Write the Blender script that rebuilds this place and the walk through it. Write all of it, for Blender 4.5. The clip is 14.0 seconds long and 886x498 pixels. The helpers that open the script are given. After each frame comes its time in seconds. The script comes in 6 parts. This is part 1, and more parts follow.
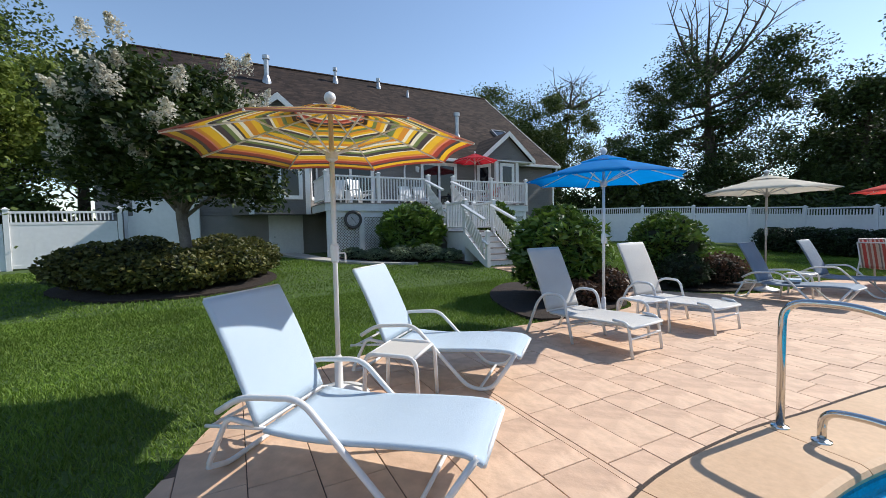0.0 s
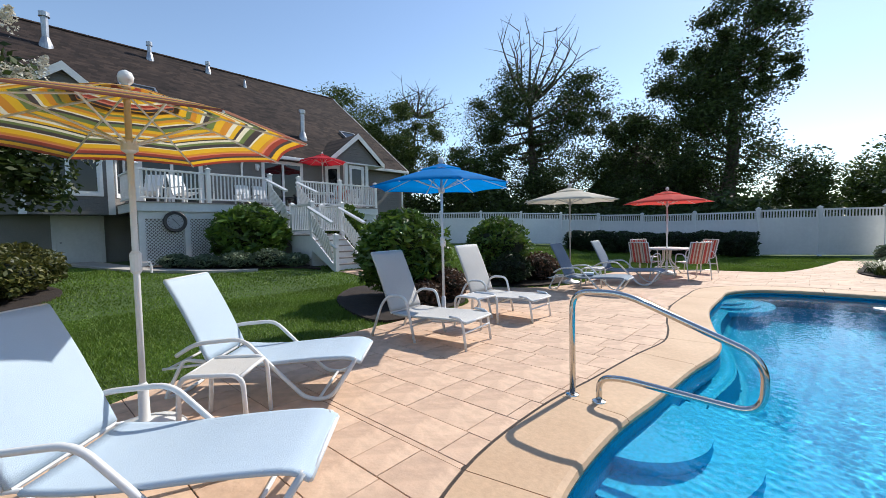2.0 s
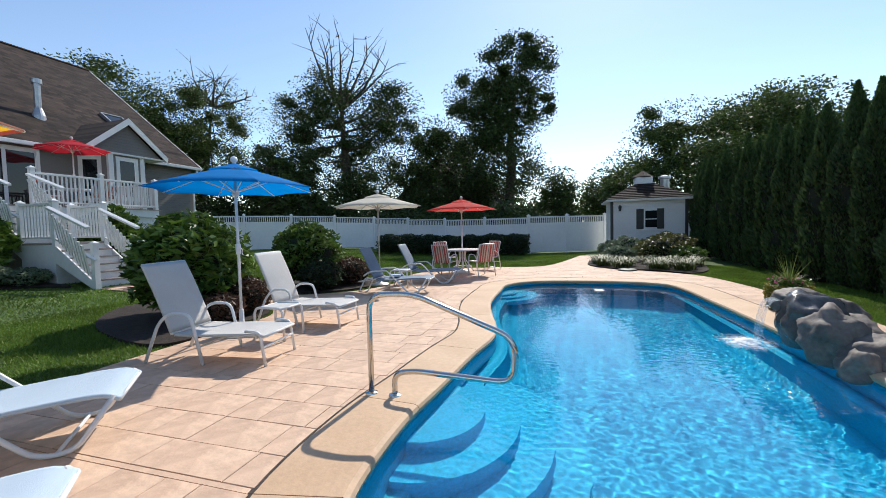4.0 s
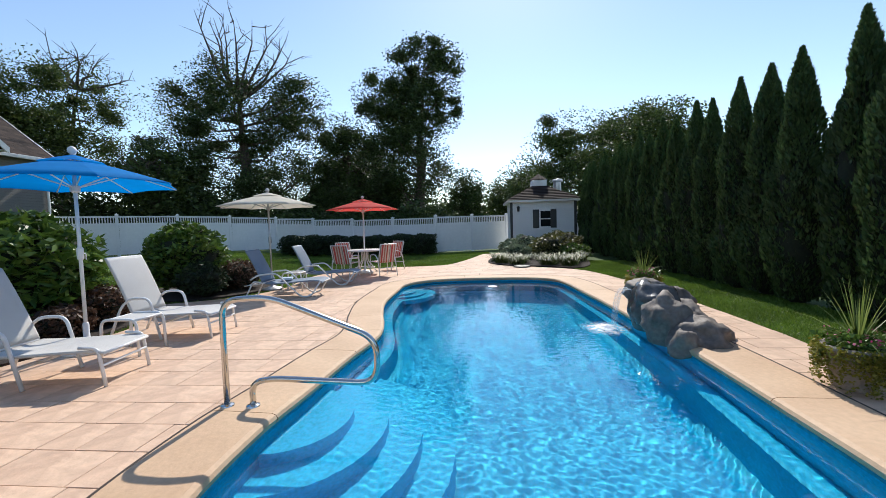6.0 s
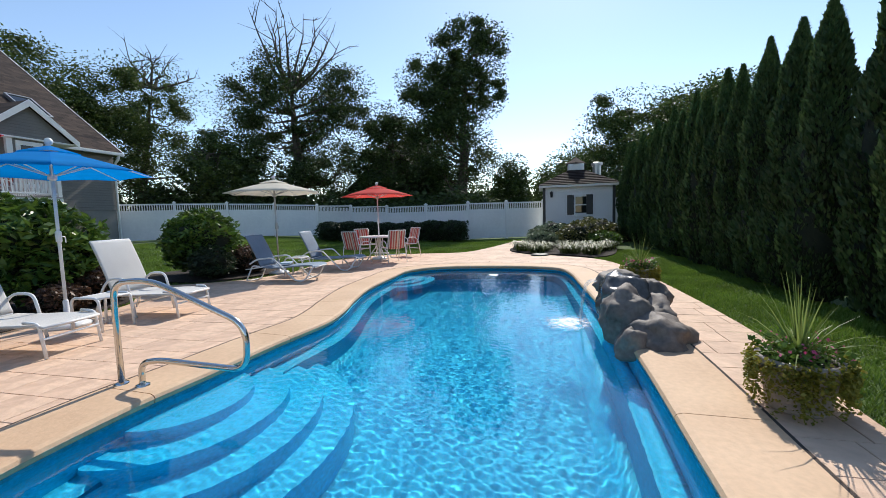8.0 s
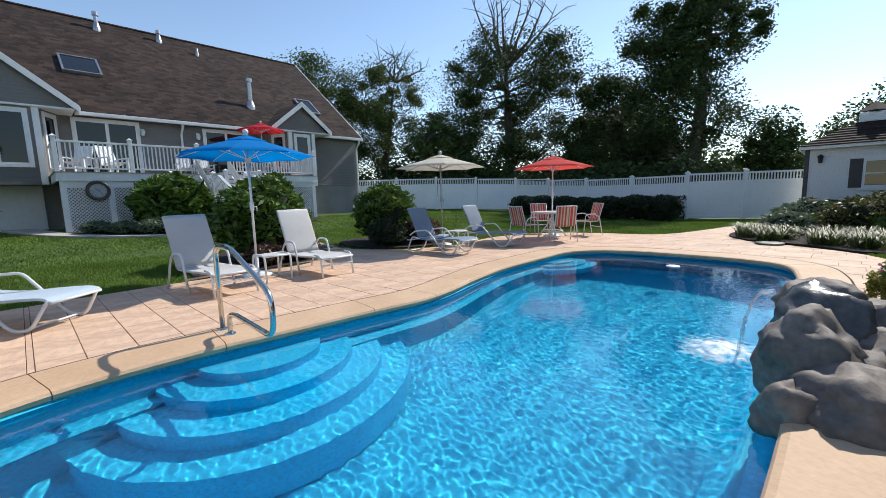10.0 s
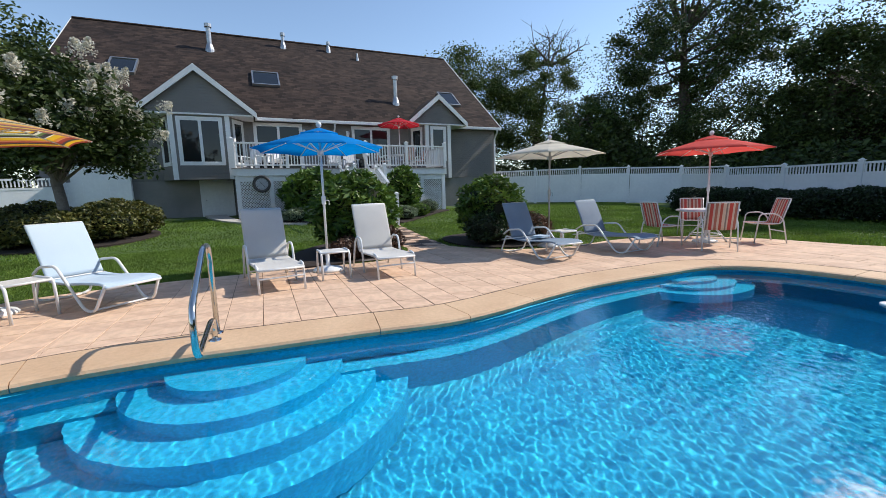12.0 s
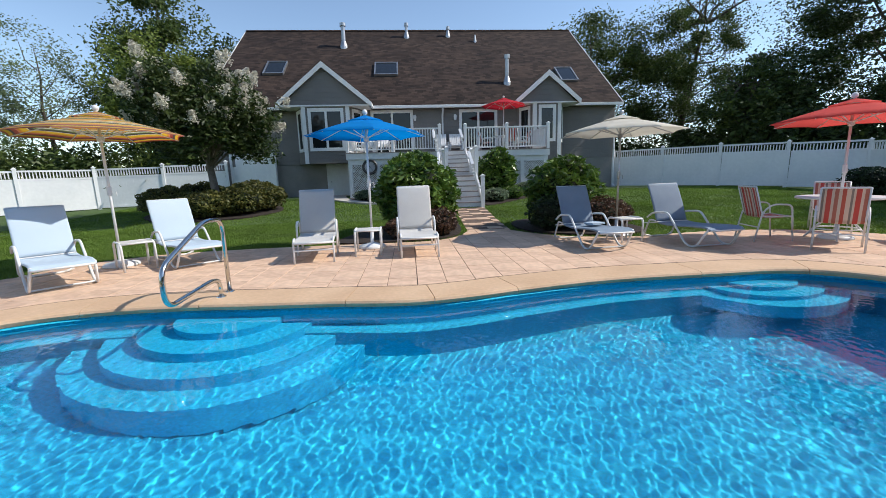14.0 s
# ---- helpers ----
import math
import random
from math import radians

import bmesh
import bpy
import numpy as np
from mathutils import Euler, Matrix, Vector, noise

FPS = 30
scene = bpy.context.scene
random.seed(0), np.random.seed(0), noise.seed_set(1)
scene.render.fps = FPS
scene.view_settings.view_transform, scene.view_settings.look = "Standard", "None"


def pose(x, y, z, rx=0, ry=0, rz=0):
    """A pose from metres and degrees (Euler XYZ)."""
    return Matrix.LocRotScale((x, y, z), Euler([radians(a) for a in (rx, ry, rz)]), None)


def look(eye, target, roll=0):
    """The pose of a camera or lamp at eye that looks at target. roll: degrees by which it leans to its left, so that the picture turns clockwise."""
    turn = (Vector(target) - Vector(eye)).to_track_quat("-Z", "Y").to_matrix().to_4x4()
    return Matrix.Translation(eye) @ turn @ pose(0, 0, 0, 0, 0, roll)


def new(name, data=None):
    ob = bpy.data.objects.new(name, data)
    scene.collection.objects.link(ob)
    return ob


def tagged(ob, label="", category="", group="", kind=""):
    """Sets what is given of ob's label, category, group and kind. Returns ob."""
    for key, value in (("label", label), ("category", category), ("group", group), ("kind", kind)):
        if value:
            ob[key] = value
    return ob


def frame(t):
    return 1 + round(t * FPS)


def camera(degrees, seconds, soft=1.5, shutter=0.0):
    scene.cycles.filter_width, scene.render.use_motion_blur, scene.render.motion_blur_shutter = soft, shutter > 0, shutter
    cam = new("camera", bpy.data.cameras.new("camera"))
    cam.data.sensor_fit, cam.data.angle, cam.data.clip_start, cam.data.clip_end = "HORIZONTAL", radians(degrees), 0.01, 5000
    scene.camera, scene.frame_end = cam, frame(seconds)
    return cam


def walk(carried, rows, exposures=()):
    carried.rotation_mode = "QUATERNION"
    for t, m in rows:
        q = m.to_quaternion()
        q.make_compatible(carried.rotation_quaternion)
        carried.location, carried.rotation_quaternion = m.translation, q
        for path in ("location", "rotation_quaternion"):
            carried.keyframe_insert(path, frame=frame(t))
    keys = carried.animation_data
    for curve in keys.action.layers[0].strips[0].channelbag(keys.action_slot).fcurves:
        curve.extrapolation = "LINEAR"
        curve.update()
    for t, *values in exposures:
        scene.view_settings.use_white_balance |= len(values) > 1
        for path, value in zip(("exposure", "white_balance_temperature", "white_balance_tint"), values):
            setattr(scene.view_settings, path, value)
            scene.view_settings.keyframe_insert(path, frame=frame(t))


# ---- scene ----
cam = camera(94.9, 14.0, soft=0.85)
PATH = [
    (0, (-3.246, -1.361, 1.382), (-2.332, 0.416, 1.283), -1.1),
    (0.5, (-3.214, -1.381, 1.386), (-2.195, 0.337, 1.285), -1.1),
    (1, (-3.189, -1.394, 1.387), (-2.028, 0.231, 1.286), -1.1),
    (1.5, (-3.18, -1.409, 1.385), (-1.865, 0.095, 1.287), -1.1),
    (2, (-3.156, -1.451, 1.389), (-1.679, -0.106, 1.291), -1.1),
    (2.5, (-3.133, -1.496, 1.389), (-1.508, -0.335, 1.291), -1.2),
    (3, (-3.117, -1.54, 1.393), (-1.368, -0.576, 1.297), -1.3),
    (3.5, (-3.124, -1.589, 1.408), (-1.28, -0.821, 1.308), -1.4),
    (4, (-3.143, -1.642, 1.415), (-1.232, -1.058, 1.315), -1.4),
    (6.5, (-2.976, -2.318, 1.369), (-0.986, -2.151, 1.258), -1.8),
    (7, (-2.882, -2.649, 1.333), (-0.895, -2.457, 1.213), -1.8),
    (9.5, (-1.731, -4.34, 1.317), (-0.125, -3.173, 1.077), -1.7),
    (10, (-1.311, -4.436, 1.288), (0.113, -3.056, 1.029), -1.6),
    (10.5, (-0.897, -4.479, 1.306), (0.344, -2.935, 1.031), -1.6),
    (11, (-0.423, -4.479, 1.299), (0.648, -2.815, 1.016), -1.6),
    (11.5, (0.038, -4.398, 1.296), (0.967, -2.649, 1.013), -1.6),
    (12, (0.493, -4.367, 1.297), (1.289, -2.554, 1.016), -1.6),
    (12.5, (0.908, -4.419, 1.299), (1.567, -2.552, 1.015), -1.6),
    (13, (1.312, -4.604, 1.299), (1.815, -2.692, 1.001), -1.6),
    (13.5, (1.717, -4.779, 1.271), (2.045, -2.833, 0.948), -1.6),
    (14, (2.175, -4.876, 1.265), (2.329, -2.913, 0.916), -1.7),
]
walk(cam, [(t, look(eye, target, roll)) for t, eye, target, roll in PATH])
# exposure is steady through the walk
scene.view_settings.exposure = 0.32

# ---- light: clear afternoon sky and one sun ----
SUN = Vector((0.735, -0.045, 0.66)).normalized()
world = bpy.data.worlds.new("sky")
scene.world = world
world.use_nodes = True
wn, wl = world.node_tree.nodes, world.node_tree.links
sky = wn.new("ShaderNodeTexSky")
sky.sky_type = 'NISHITA'
sky.sun_disc = False
sky.sun_elevation = math.asin(SUN.z)
sky.sun_rotation = math.atan2(SUN.x, SUN.y)
sky.air_density, sky.dust_density, sky.ozone_density = 1.0, 0.15, 1.4
wl.new(sky.outputs[0], wn["Background"].inputs[0])
wn["Background"].inputs[1].default_value = 0.15
sun_data = bpy.data.lights.new("sun", 'SUN')
sun_data.energy, sun_data.angle, sun_data.color = 3.95, radians(0.53), (1.0, 0.95, 0.87)
sun_data.cycles.is_caustics_light = True
sun = new("sun", sun_data)
sun.rotation_euler = (-SUN).to_track_quat('-Z', 'Y').to_euler()


# ---- materials ----
def mat(name, c1, c2=None, scale=2.0, rough=0.6, metal=0.0, fine=40.0, fine_amt=0.15, bump=0.0, bump_scale=60.0, rand=0.0, spec=None, coat=0.0):
    """Two-scale noise colour, optional bump, optional random tint from object to object."""
    m = bpy.data.materials.new(name)
    m.use_nodes = True
    n, l = m.node_tree.nodes, m.node_tree.links
    b = n["Principled BSDF"]
    b.inputs["Roughness"].default_value = rough
    b.inputs["Metallic"].default_value = metal
    if spec is not None:
        b.inputs["Specular IOR Level"].default_value = spec
    if coat:
        b.inputs["Coat Weight"].default_value = coat
    tc = n.new("ShaderNodeTexCoord")
    c2 = c2 or tuple(v * 0.8 for v in c1)
    big = n.new("ShaderNodeTexNoise")
    big.inputs["Scale"].default_value, big.inputs["Detail"].default_value = scale, 5
    l.new(tc.outputs["Object"], big.inputs["Vector"])
    ramp = n.new("ShaderNodeValToRGB")
    ramp.color_ramp.elements[0].position, ramp.color_ramp.elements[1].position = 0.32, 0.68
    ramp.color_ramp.elements[0].color, ramp.color_ramp.elements[1].color = (*c2, 1), (*c1, 1)
    l.new(big.outputs["Fac"], ramp.inputs[0])
    small = n.new("ShaderNodeTexNoise")
    small.inputs["Scale"].default_value, small.inputs["Detail"].default_value = fine, 3
    l.new(tc.outputs["Object"], small.inputs["Vector"])
    mr = n.new("ShaderNodeMapRange")
    mr.inputs["From Min"].default_value, mr.inputs["From Max"].default_value = 0.25, 0.75
    mr.inputs["To Min"].default_value, mr.inputs["To Max"].default_value = 1 - fine_amt, 1 + fine_amt
    l.new(small.outputs["Fac"], mr.inputs[0])
    mul = n.new("ShaderNodeVectorMath")
    mul.operation = 'SCALE'
    l.new(ramp.outputs[0], mul.inputs[0])
    l.new(mr.outputs[0], mul.inputs["Scale"])
    out = mul.outputs[0]
    if rand:
        oi = n.new("ShaderNodeObjectInfo")
        r2 = n.new("ShaderNodeMapRange")
        r2.inputs["To Min"].default_value, r2.inputs["To Max"].default_value = 1 - rand, 1 + rand
        gi, av = n.new("ShaderNodeNewGeometry"), n.new("ShaderNodeMath")
        av.operation = 'MULTIPLY_ADD'
        av.inputs[1].default_value = 0.5
        half = n.new("ShaderNodeMath")
        half.operation = 'MULTIPLY'
        half.inputs[1].default_value = 0.5
        l.new(gi.outputs["Random Per Island"], half.inputs[0])
        l.new(oi.outputs["Random"], av.inputs[0])
        l.new(half.outputs[0], av.inputs[2])
        l.new(av.outputs[0], r2.inputs[0])
        m2 = n.new("ShaderNodeVectorMath")
        m2.operation = 'SCALE'
        l.new(out, m2.inputs[0])
        l.new(r2.outputs[0], m2.inputs["Scale"])
        out = m2.outputs[0]
    l.new(out, b.inputs["Base Color"])
    if bump:
        bn = n.new("ShaderNodeTexNoise")
        bn.inputs["Scale"].default_value, bn.inputs["Detail"].default_value = bump_scale, 6
        l.new(tc.outputs["Object"], bn.inputs["Vector"])
        bp = n.new("ShaderNodeBump")
        bp.inputs["Strength"].default_value, bp.inputs["Distance"].default_value = bump, 0.02
        l.new(bn.outputs["Fac"], bp.inputs["Height"])
        l.new(bp.outputs[0], b.inputs["Normal"])
    return m


def leaf_mat(name, c1, c2, trans=0.35, rough=0.5):
    """Leaves: colour from leaf to leaf, light passing through."""
    m = bpy.data.materials.new(name)
    m.use_nodes = True
    n, l = m.node_tree.nodes, m.node_tree.links
    b = n["Principled BSDF"]
    b.inputs["Roughness"].default_value = rough
    b.inputs["Specular IOR Level"].default_value = 0.35
    geo = n.new("ShaderNodeNewGeometry")
    ramp = n.new("ShaderNodeValToRGB")
    ramp.color_ramp.elements[0].color, ramp.color_ramp.elements[1].color = (*c1, 1), (*c2, 1)
    l.new(geo.outputs["Random Per Island"], ramp.inputs[0])
    tc = n.new("ShaderNodeTexCoord")
    no = n.new("ShaderNodeTexNoise")
    no.inputs["Scale"].default_value = 0.9
    l.new(tc.outputs["Object"], no.inputs["Vector"])
    mr = n.new("ShaderNodeMapRange")
    mr.inputs["From Min"].default_value, mr.inputs["From Max"].default_value = 0.3, 0.7
    mr.inputs["To Min"].default_value, mr.inputs["To Max"].default_value = 0.7, 1.25
    l.new(no.outputs["Fac"], mr.inputs[0])
    mul = n.new("ShaderNodeVectorMath")
    mul.operation = 'SCALE'
    l.new(ramp.outputs[0], mul.inputs[0])
    l.new(mr.outputs[0], mul.inputs["Scale"])
    l.new(mul.outputs[0], b.inputs["Base Color"])
    tr = n.new("ShaderNodeBsdfTranslucent")
    l.new(mul.outputs[0], tr.inputs["Color"])
    mix = n.new("ShaderNodeMixShader")
    mix.inputs[0].default_value = trans
    l.new(b.outputs[0], mix.inputs[1])
    l.new(tr.outputs[0], mix.inputs[2])
    l.new(mix.outputs[0], n["Material Output"].inputs[0])
    return m


def rows_mat(name, c1, c2, axis, pitch, rough, depth, cell=0.0):
    """Lapped courses (siding, shingles): a saw-tooth relief along one axis, with tabs of varied tone where cell is set."""
    m = mat(name, c1, c2, 0.8, rough, fine=25, fine_amt=0.12, spec=0.2)
    n, l = m.node_tree.nodes, m.node_tree.links
    b = n["Principled BSDF"]
    tc = n.new("ShaderNodeTexCoord")
    sep = n.new("ShaderNodeSeparateXYZ")
    l.new(tc.outputs["Object"], sep.inputs[0])
    div = n.new("ShaderNodeMath")
    div.operation = 'DIVIDE'
    div.inputs[1].default_value = pitch
    l.new(sep.outputs[axis], div.inputs[0])
    fr = n.new("ShaderNodeMath")
    fr.operation = 'FRACT'
    l.new(div.outputs[0], fr.inputs[0])
    bp = n.new("ShaderNodeBump")
    bp.invert = True
    bp.inputs["Strength"].default_value, bp.inputs["Distance"].default_value = 1.0, depth
    l.new(fr.outputs[0], bp.inputs["Height"])
    l.new(bp.outputs[0], b.inputs["Normal"])
    if cell:
        fl = n.new("ShaderNodeMath")
        fl.operation = 'FLOOR'
        l.new(div.outputs[0], fl.inputs[0])
        dx = n.new("ShaderNodeMath")
        dx.operation = 'DIVIDE'
        dx.inputs[1].default_value = cell
        l.new(sep.outputs[0], dx.inputs[0])
        sh = n.new("ShaderNodeMath")
        sh.operation = 'MULTIPLY_ADD'
        sh.inputs[1].default_value = 0.37
        l.new(fl.outputs[0], sh.inputs[0])
        l.new(dx.outputs[0], sh.inputs[2])
        fx = n.new("ShaderNodeMath")
        fx.operation = 'FLOOR'
        l.new(sh.outputs[0], fx.inputs[0])
        comb = n.new("ShaderNodeCombineXYZ")
        l.new(fx.outputs[0], comb.inputs[0])
        l.new(fl.outputs[0], comb.inputs[1])
        wn2 = n.new("ShaderNodeTexWhiteNoise")
        l.new(comb.outputs[0], wn2.inputs["Vector"])
        mr = n.new("ShaderNodeMapRange")
        mr.inputs["To Min"].default_value, mr.inputs["To Max"].default_value = 0.45, 1.6
        l.new(wn2.outputs["Value"], mr.inputs[0])
        old = b.inputs["Base Color"].links[0].from_socket
        mul = n.new("ShaderNodeVectorMath")
        mul.operation = 'SCALE'
        l.new(old, mul.inputs[0])
        l.new(mr.outputs[0], mul.inputs["Scale"])
        l.new(mul.outputs[0], b.inputs["Base Color"])
    return m


def stripe_mat(name, colours, repeats, trans, fade=0.0):
    """Woven stripes across the cloth, by its own surface coordinate; thin enough to let light through."""
    m = bpy.data.materials.new(name)
    m.use_nodes = True
    n, l = m.node_tree.nodes, m.node_tree.links
    b = n["Principled BSDF"]
    b.inputs["Roughness"].default_value = 0.85
    b.inputs["Specular IOR Level"].default_value = 0.2
    uv = n.new("ShaderNodeTexCoord")
    sep = n.new("ShaderNodeSeparateXYZ")
    l.new(uv.outputs["UV"], sep.inputs[0])
    mu = n.new("ShaderNodeMath")
    mu.operation = 'MULTIPLY'
    mu.inputs[1].default_value = repeats
    l.new(sep.outputs[1], mu.inputs[0])
    fr = n.new("ShaderNodeMath")
    fr.operation = 'FRACT'
    l.new(mu.outputs[0], fr.inputs[0])
    ramp = n.new("ShaderNodeValToRGB")
    ramp.color_ramp.interpolation = 'CONSTANT'
    e = ramp.color_ramp.elements
    while len(e) < len(colours):
        e.new(1.0)
    for k, (pos, col) in enumerate(colours):
        e[k].position, e[k].color = pos, (*col, 1)
    l.new(fr.outputs[0], ramp.inputs[0])
    no = n.new("ShaderNodeTexNoise")
    no.inputs["Scale"].default_value = 3
    l.new(uv.outputs["Object"], no.inputs["Vector"])
    mr = n.new("ShaderNodeMapRange")
    mr.inputs["To Min"].default_value, mr.inputs["To Max"].default_value = 0.82, 1.15
    l.new(no.outputs["Fac"], mr.inputs[0])
    mul = n.new("ShaderNodeVectorMath")
    mul.operation = 'SCALE'
    l.new(ramp.outputs[0], mul.inputs[0])
    l.new(mr.outputs[0], mul.inputs["Scale"])
    pale = n.new("ShaderNodeMix")
    pale.data_type = 'RGBA'
    pale.inputs[0].default_value = fade
    pale.inputs[7].default_value = (0.66, 0.52, 0.34, 1)
    l.new(mul.outputs[0], pale.inputs[6])
    l.new(pale.outputs[2], b.inputs["Base Color"])
    tr = n.new("ShaderNodeBsdfTranslucent")
    l.new(mul.outputs[0], tr.inputs["Color"])
    mix = n.new("ShaderNodeMixShader")
    mix.inputs[0].default_value = trans
    l.new(b.outputs[0], mix.inputs[1])
    l.new(tr.outputs[0], mix.inputs[2])
    l.new(mix.outputs[0], n["Material Output"].inputs[0])
    return m


def cloth_mat(name, c, trans=0.4):
    return stripe_mat(name, [(0.0, c), (0.5, tuple(v * 0.96 for v in c))], 3, trans)


def glass_mat(name, tint, rough=0.02):
    m = bpy.data.materials.new(name)
    m.use_nodes = True
    b = m.node_tree.nodes["Principled BSDF"]
    b.inputs["Base Color"].default_value = (*tint, 1)
    b.inputs["Roughness"].default_value = rough
    b.inputs["Specular IOR Level"].default_value = 0.5
    return m


def water_mat():
    m = bpy.data.materials.new("water")
    m.use_nodes = True
    n, l = m.node_tree.nodes, m.node_tree.links
    b = n["Principled BSDF"]
    b.inputs["Base Color"].default_value = (0.88, 0.99, 1.0, 1)
    b.inputs["Roughness"].default_value = 0.0
    b.inputs["IOR"].default_value = 1.33
    b.inputs["Transmission Weight"].default_value = 1.0
    return m


M_LAWN = mat("lawn_soil", (0.062, 0.11, 0.017), (0.045, 0.082, 0.013), 0.5, 0.95, fine=60, fine_amt=0.4, bump=0.6, bump_scale=50)
M_BLADE = leaf_mat("grass_blade", (0.085, 0.16, 0.014), (0.18, 0.27, 0.045), 0.35, 0.6)
M_SLAB = mat("stamped_concrete", (0.70, 0.485, 0.335), (0.54, 0.355, 0.245), 2.2, 0.72, fine=9, fine_amt=0.12, bump=0.5, bump_scale=11, rand=0.09)
M_JOINT = mat("concrete_joint", (0.15, 0.10, 0.075), (0.10, 0.07, 0.05), 3, 0.9, bump=0.3)
M_COPING = mat("coping_concrete", (0.63, 0.43, 0.27), (0.54, 0.35, 0.21), 1.3, 0.7, fine=22, fine_amt=0.08, bump=0.15, bump_scale=40, rand=0.03)
# speckled gelcoat finish; its blotches and speckle also imitate caustic mottling in the colour
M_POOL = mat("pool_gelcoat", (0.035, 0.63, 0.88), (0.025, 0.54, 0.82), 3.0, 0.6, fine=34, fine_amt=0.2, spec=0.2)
M_WATER = water_mat()
M_STEEL = mat("stainless_steel", (0.62, 0.61, 0.58), (0.55, 0.54, 0.52), 3, 0.16, 1.0, fine=90, fine_amt=0.05)
M_MULCH = mat("mulch", (0.035, 0.022, 0.016), (0.018, 0.012, 0.009), 6, 0.95, fine=50, fine_amt=0.5, bump=1.0, bump_scale=35)
M_WHITE = mat("white_vinyl", (0.80, 0.80, 0.80), (0.72, 0.73, 0.74), 0.8, 0.4, fine=8, fine_amt=0.04)
M_TRIM = mat("white_paint", (0.78, 0.78, 0.77), (0.70, 0.70, 0.69), 1.2, 0.5, fine=12, fine_amt=0.05)
M_SIDING = rows_mat("grey_siding", (0.205, 0.192, 0.18), (0.175, 0.165, 0.155), 2, 0.115, 0.65, 0.012)
M_FOUND = mat("foundation_parging", (0.27, 0.255, 0.24), (0.2, 0.19, 0.18), 1.0, 0.85, bump=0.3, bump_scale=25)
M_ROOF = rows_mat("roof_shingle", (0.040, 0.026, 0.020), (0.023, 0.015, 0.012), 2, 0.105, 0.9, 0.03, 0.3)
M_GLASS = glass_mat("window_glass", (0.012, 0.014, 0.016))
M_PIPE = mat("galvanised_pipe", (0.5, 0.5, 0.5), (0.38, 0.38, 0.39), 4, 0.38, 0.85)
M_DECK = mat("deck_board", (0.33, 0.29, 0.27), (0.25, 0.22, 0.2), 3, 0.7, bump=0.2)
M_FRAME = mat("white_powder_coat", (0.74, 0.74, 0.73), (0.68, 0.68, 0.67), 3, 0.38, fine=50, fine_amt=0.03)
M_SLING_W = mat("pale_sling_mesh", (0.47, 0.57, 0.66), (0.44, 0.54, 0.63), 2, 0.75, fine=250, fine_amt=0.08, bump=0.25, bump_scale=300)
M_SLING_T = mat("cream_sling_mesh", (0.58, 0.56, 0.52), (0.52, 0.50, 0.47), 2, 0.75, fine=250, fine_amt=0.08, bump=0.25, bump_scale=300)
M_SLING_B = mat("slate_sling_mesh", (0.20, 0.26, 0.33), (0.16, 0.21, 0.28), 2, 0.75, fine=250, fine_amt=0.1, bump=0.25, bump_scale=300)
M_BARK = mat("bark", (0.10, 0.08, 0.06), (0.05, 0.04, 0.03), 5, 0.95, bump=0.8, bump_scale=14)
M_BARK_P = mat("grey_bark", (0.22, 0.19, 0.16), (0.12, 0.10, 0.085), 5, 0.9, bump=0.6, bump_scale=14)
M_ROCK = mat("boulder_stone", (0.22, 0.18, 0.15), (0.09, 0.078, 0.07), 3.4, 0.7, fine=18, fine_amt=0.3, bump=0.9, bump_scale=7)
M_WET = mat("wet_stone", (0.11, 0.105, 0.10), (0.06, 0.058, 0.055), 3, 0.25, fine=18, fine_amt=0.3, bump=0.8, bump_scale=8)
M_BLACK = mat("black_plastic", (0.03, 0.03, 0.032), (0.02, 0.02, 0.022), 4, 0.45)
M_POT = mat("cast_stone_pot", (0.36, 0.31, 0.27), (0.27, 0.23, 0.2), 5, 0.85, bump=0.3)
RED, CORAL, BLUE, CREAM = (0.55, 0.03, 0.045), (0.75, 0.10, 0.085), (0.0, 0.25, 0.70), (0.72, 0.67, 0.56)
M_C_BLUE, M_C_CREAM = cloth_mat("blue_canvas", BLUE, 0.45), cloth_mat("cream_canvas", CREAM, 0.3)
M_C_CORAL, M_C_RED = cloth_mat("coral_canvas", CORAL, 0.45), cloth_mat("red_canvas", RED, 0.3)
PALETTE = {"y": (0.76, 0.43, 0.02), "o": (0.62, 0.24, 0.025), "r": (0.30, 0.035, 0.028), "c": (0.66, 0.20, 0.12), "k": (0.035, 0.032, 0.045), "g": (0.13, 0.19, 0.06), "w": (0.78, 0.72, 0.52)}
# weave from the crown to the hem, one letter a stripe with its width
WEAVE = "y3 r2 o3 k1 y4 w1 r2 c1 k2 y3 g2 o2 y2 w1 k2 g3 y3 o3 w2 y2 k1 w2 g2 k3 w1 y4 o2 c1 r3 k2 y3 r2".split()
STRIPES, total = [], sum(int(q[1:]) for q in WEAVE)
for q in WEAVE:
    STRIPES.append((sum(int(v[1:]) for v in WEAVE[:len(STRIPES)]) / total, PALETTE[q[0]]))
M_C_STRIPE = stripe_mat("striped_canvas", STRIPES, 0.985, 0.5, 0.35)
M_CHAIR = stripe_mat("striped_sling", [(0.0, (0.5, 0.2, 0.15)), (0.14, (0.72, 0.62, 0.52)), (0.24, (0.62, 0.12, 0.1)), (0.42, (0.7, 0.6, 0.5)), (0.5, (0.3, 0.25, 0.22)),
                                       (0.58, (0.74, 0.6, 0.5)), (0.74, (0.55, 0.14, 0.1)), (0.88, (0.72, 0.62, 0.52))], 1.6, 0.25)


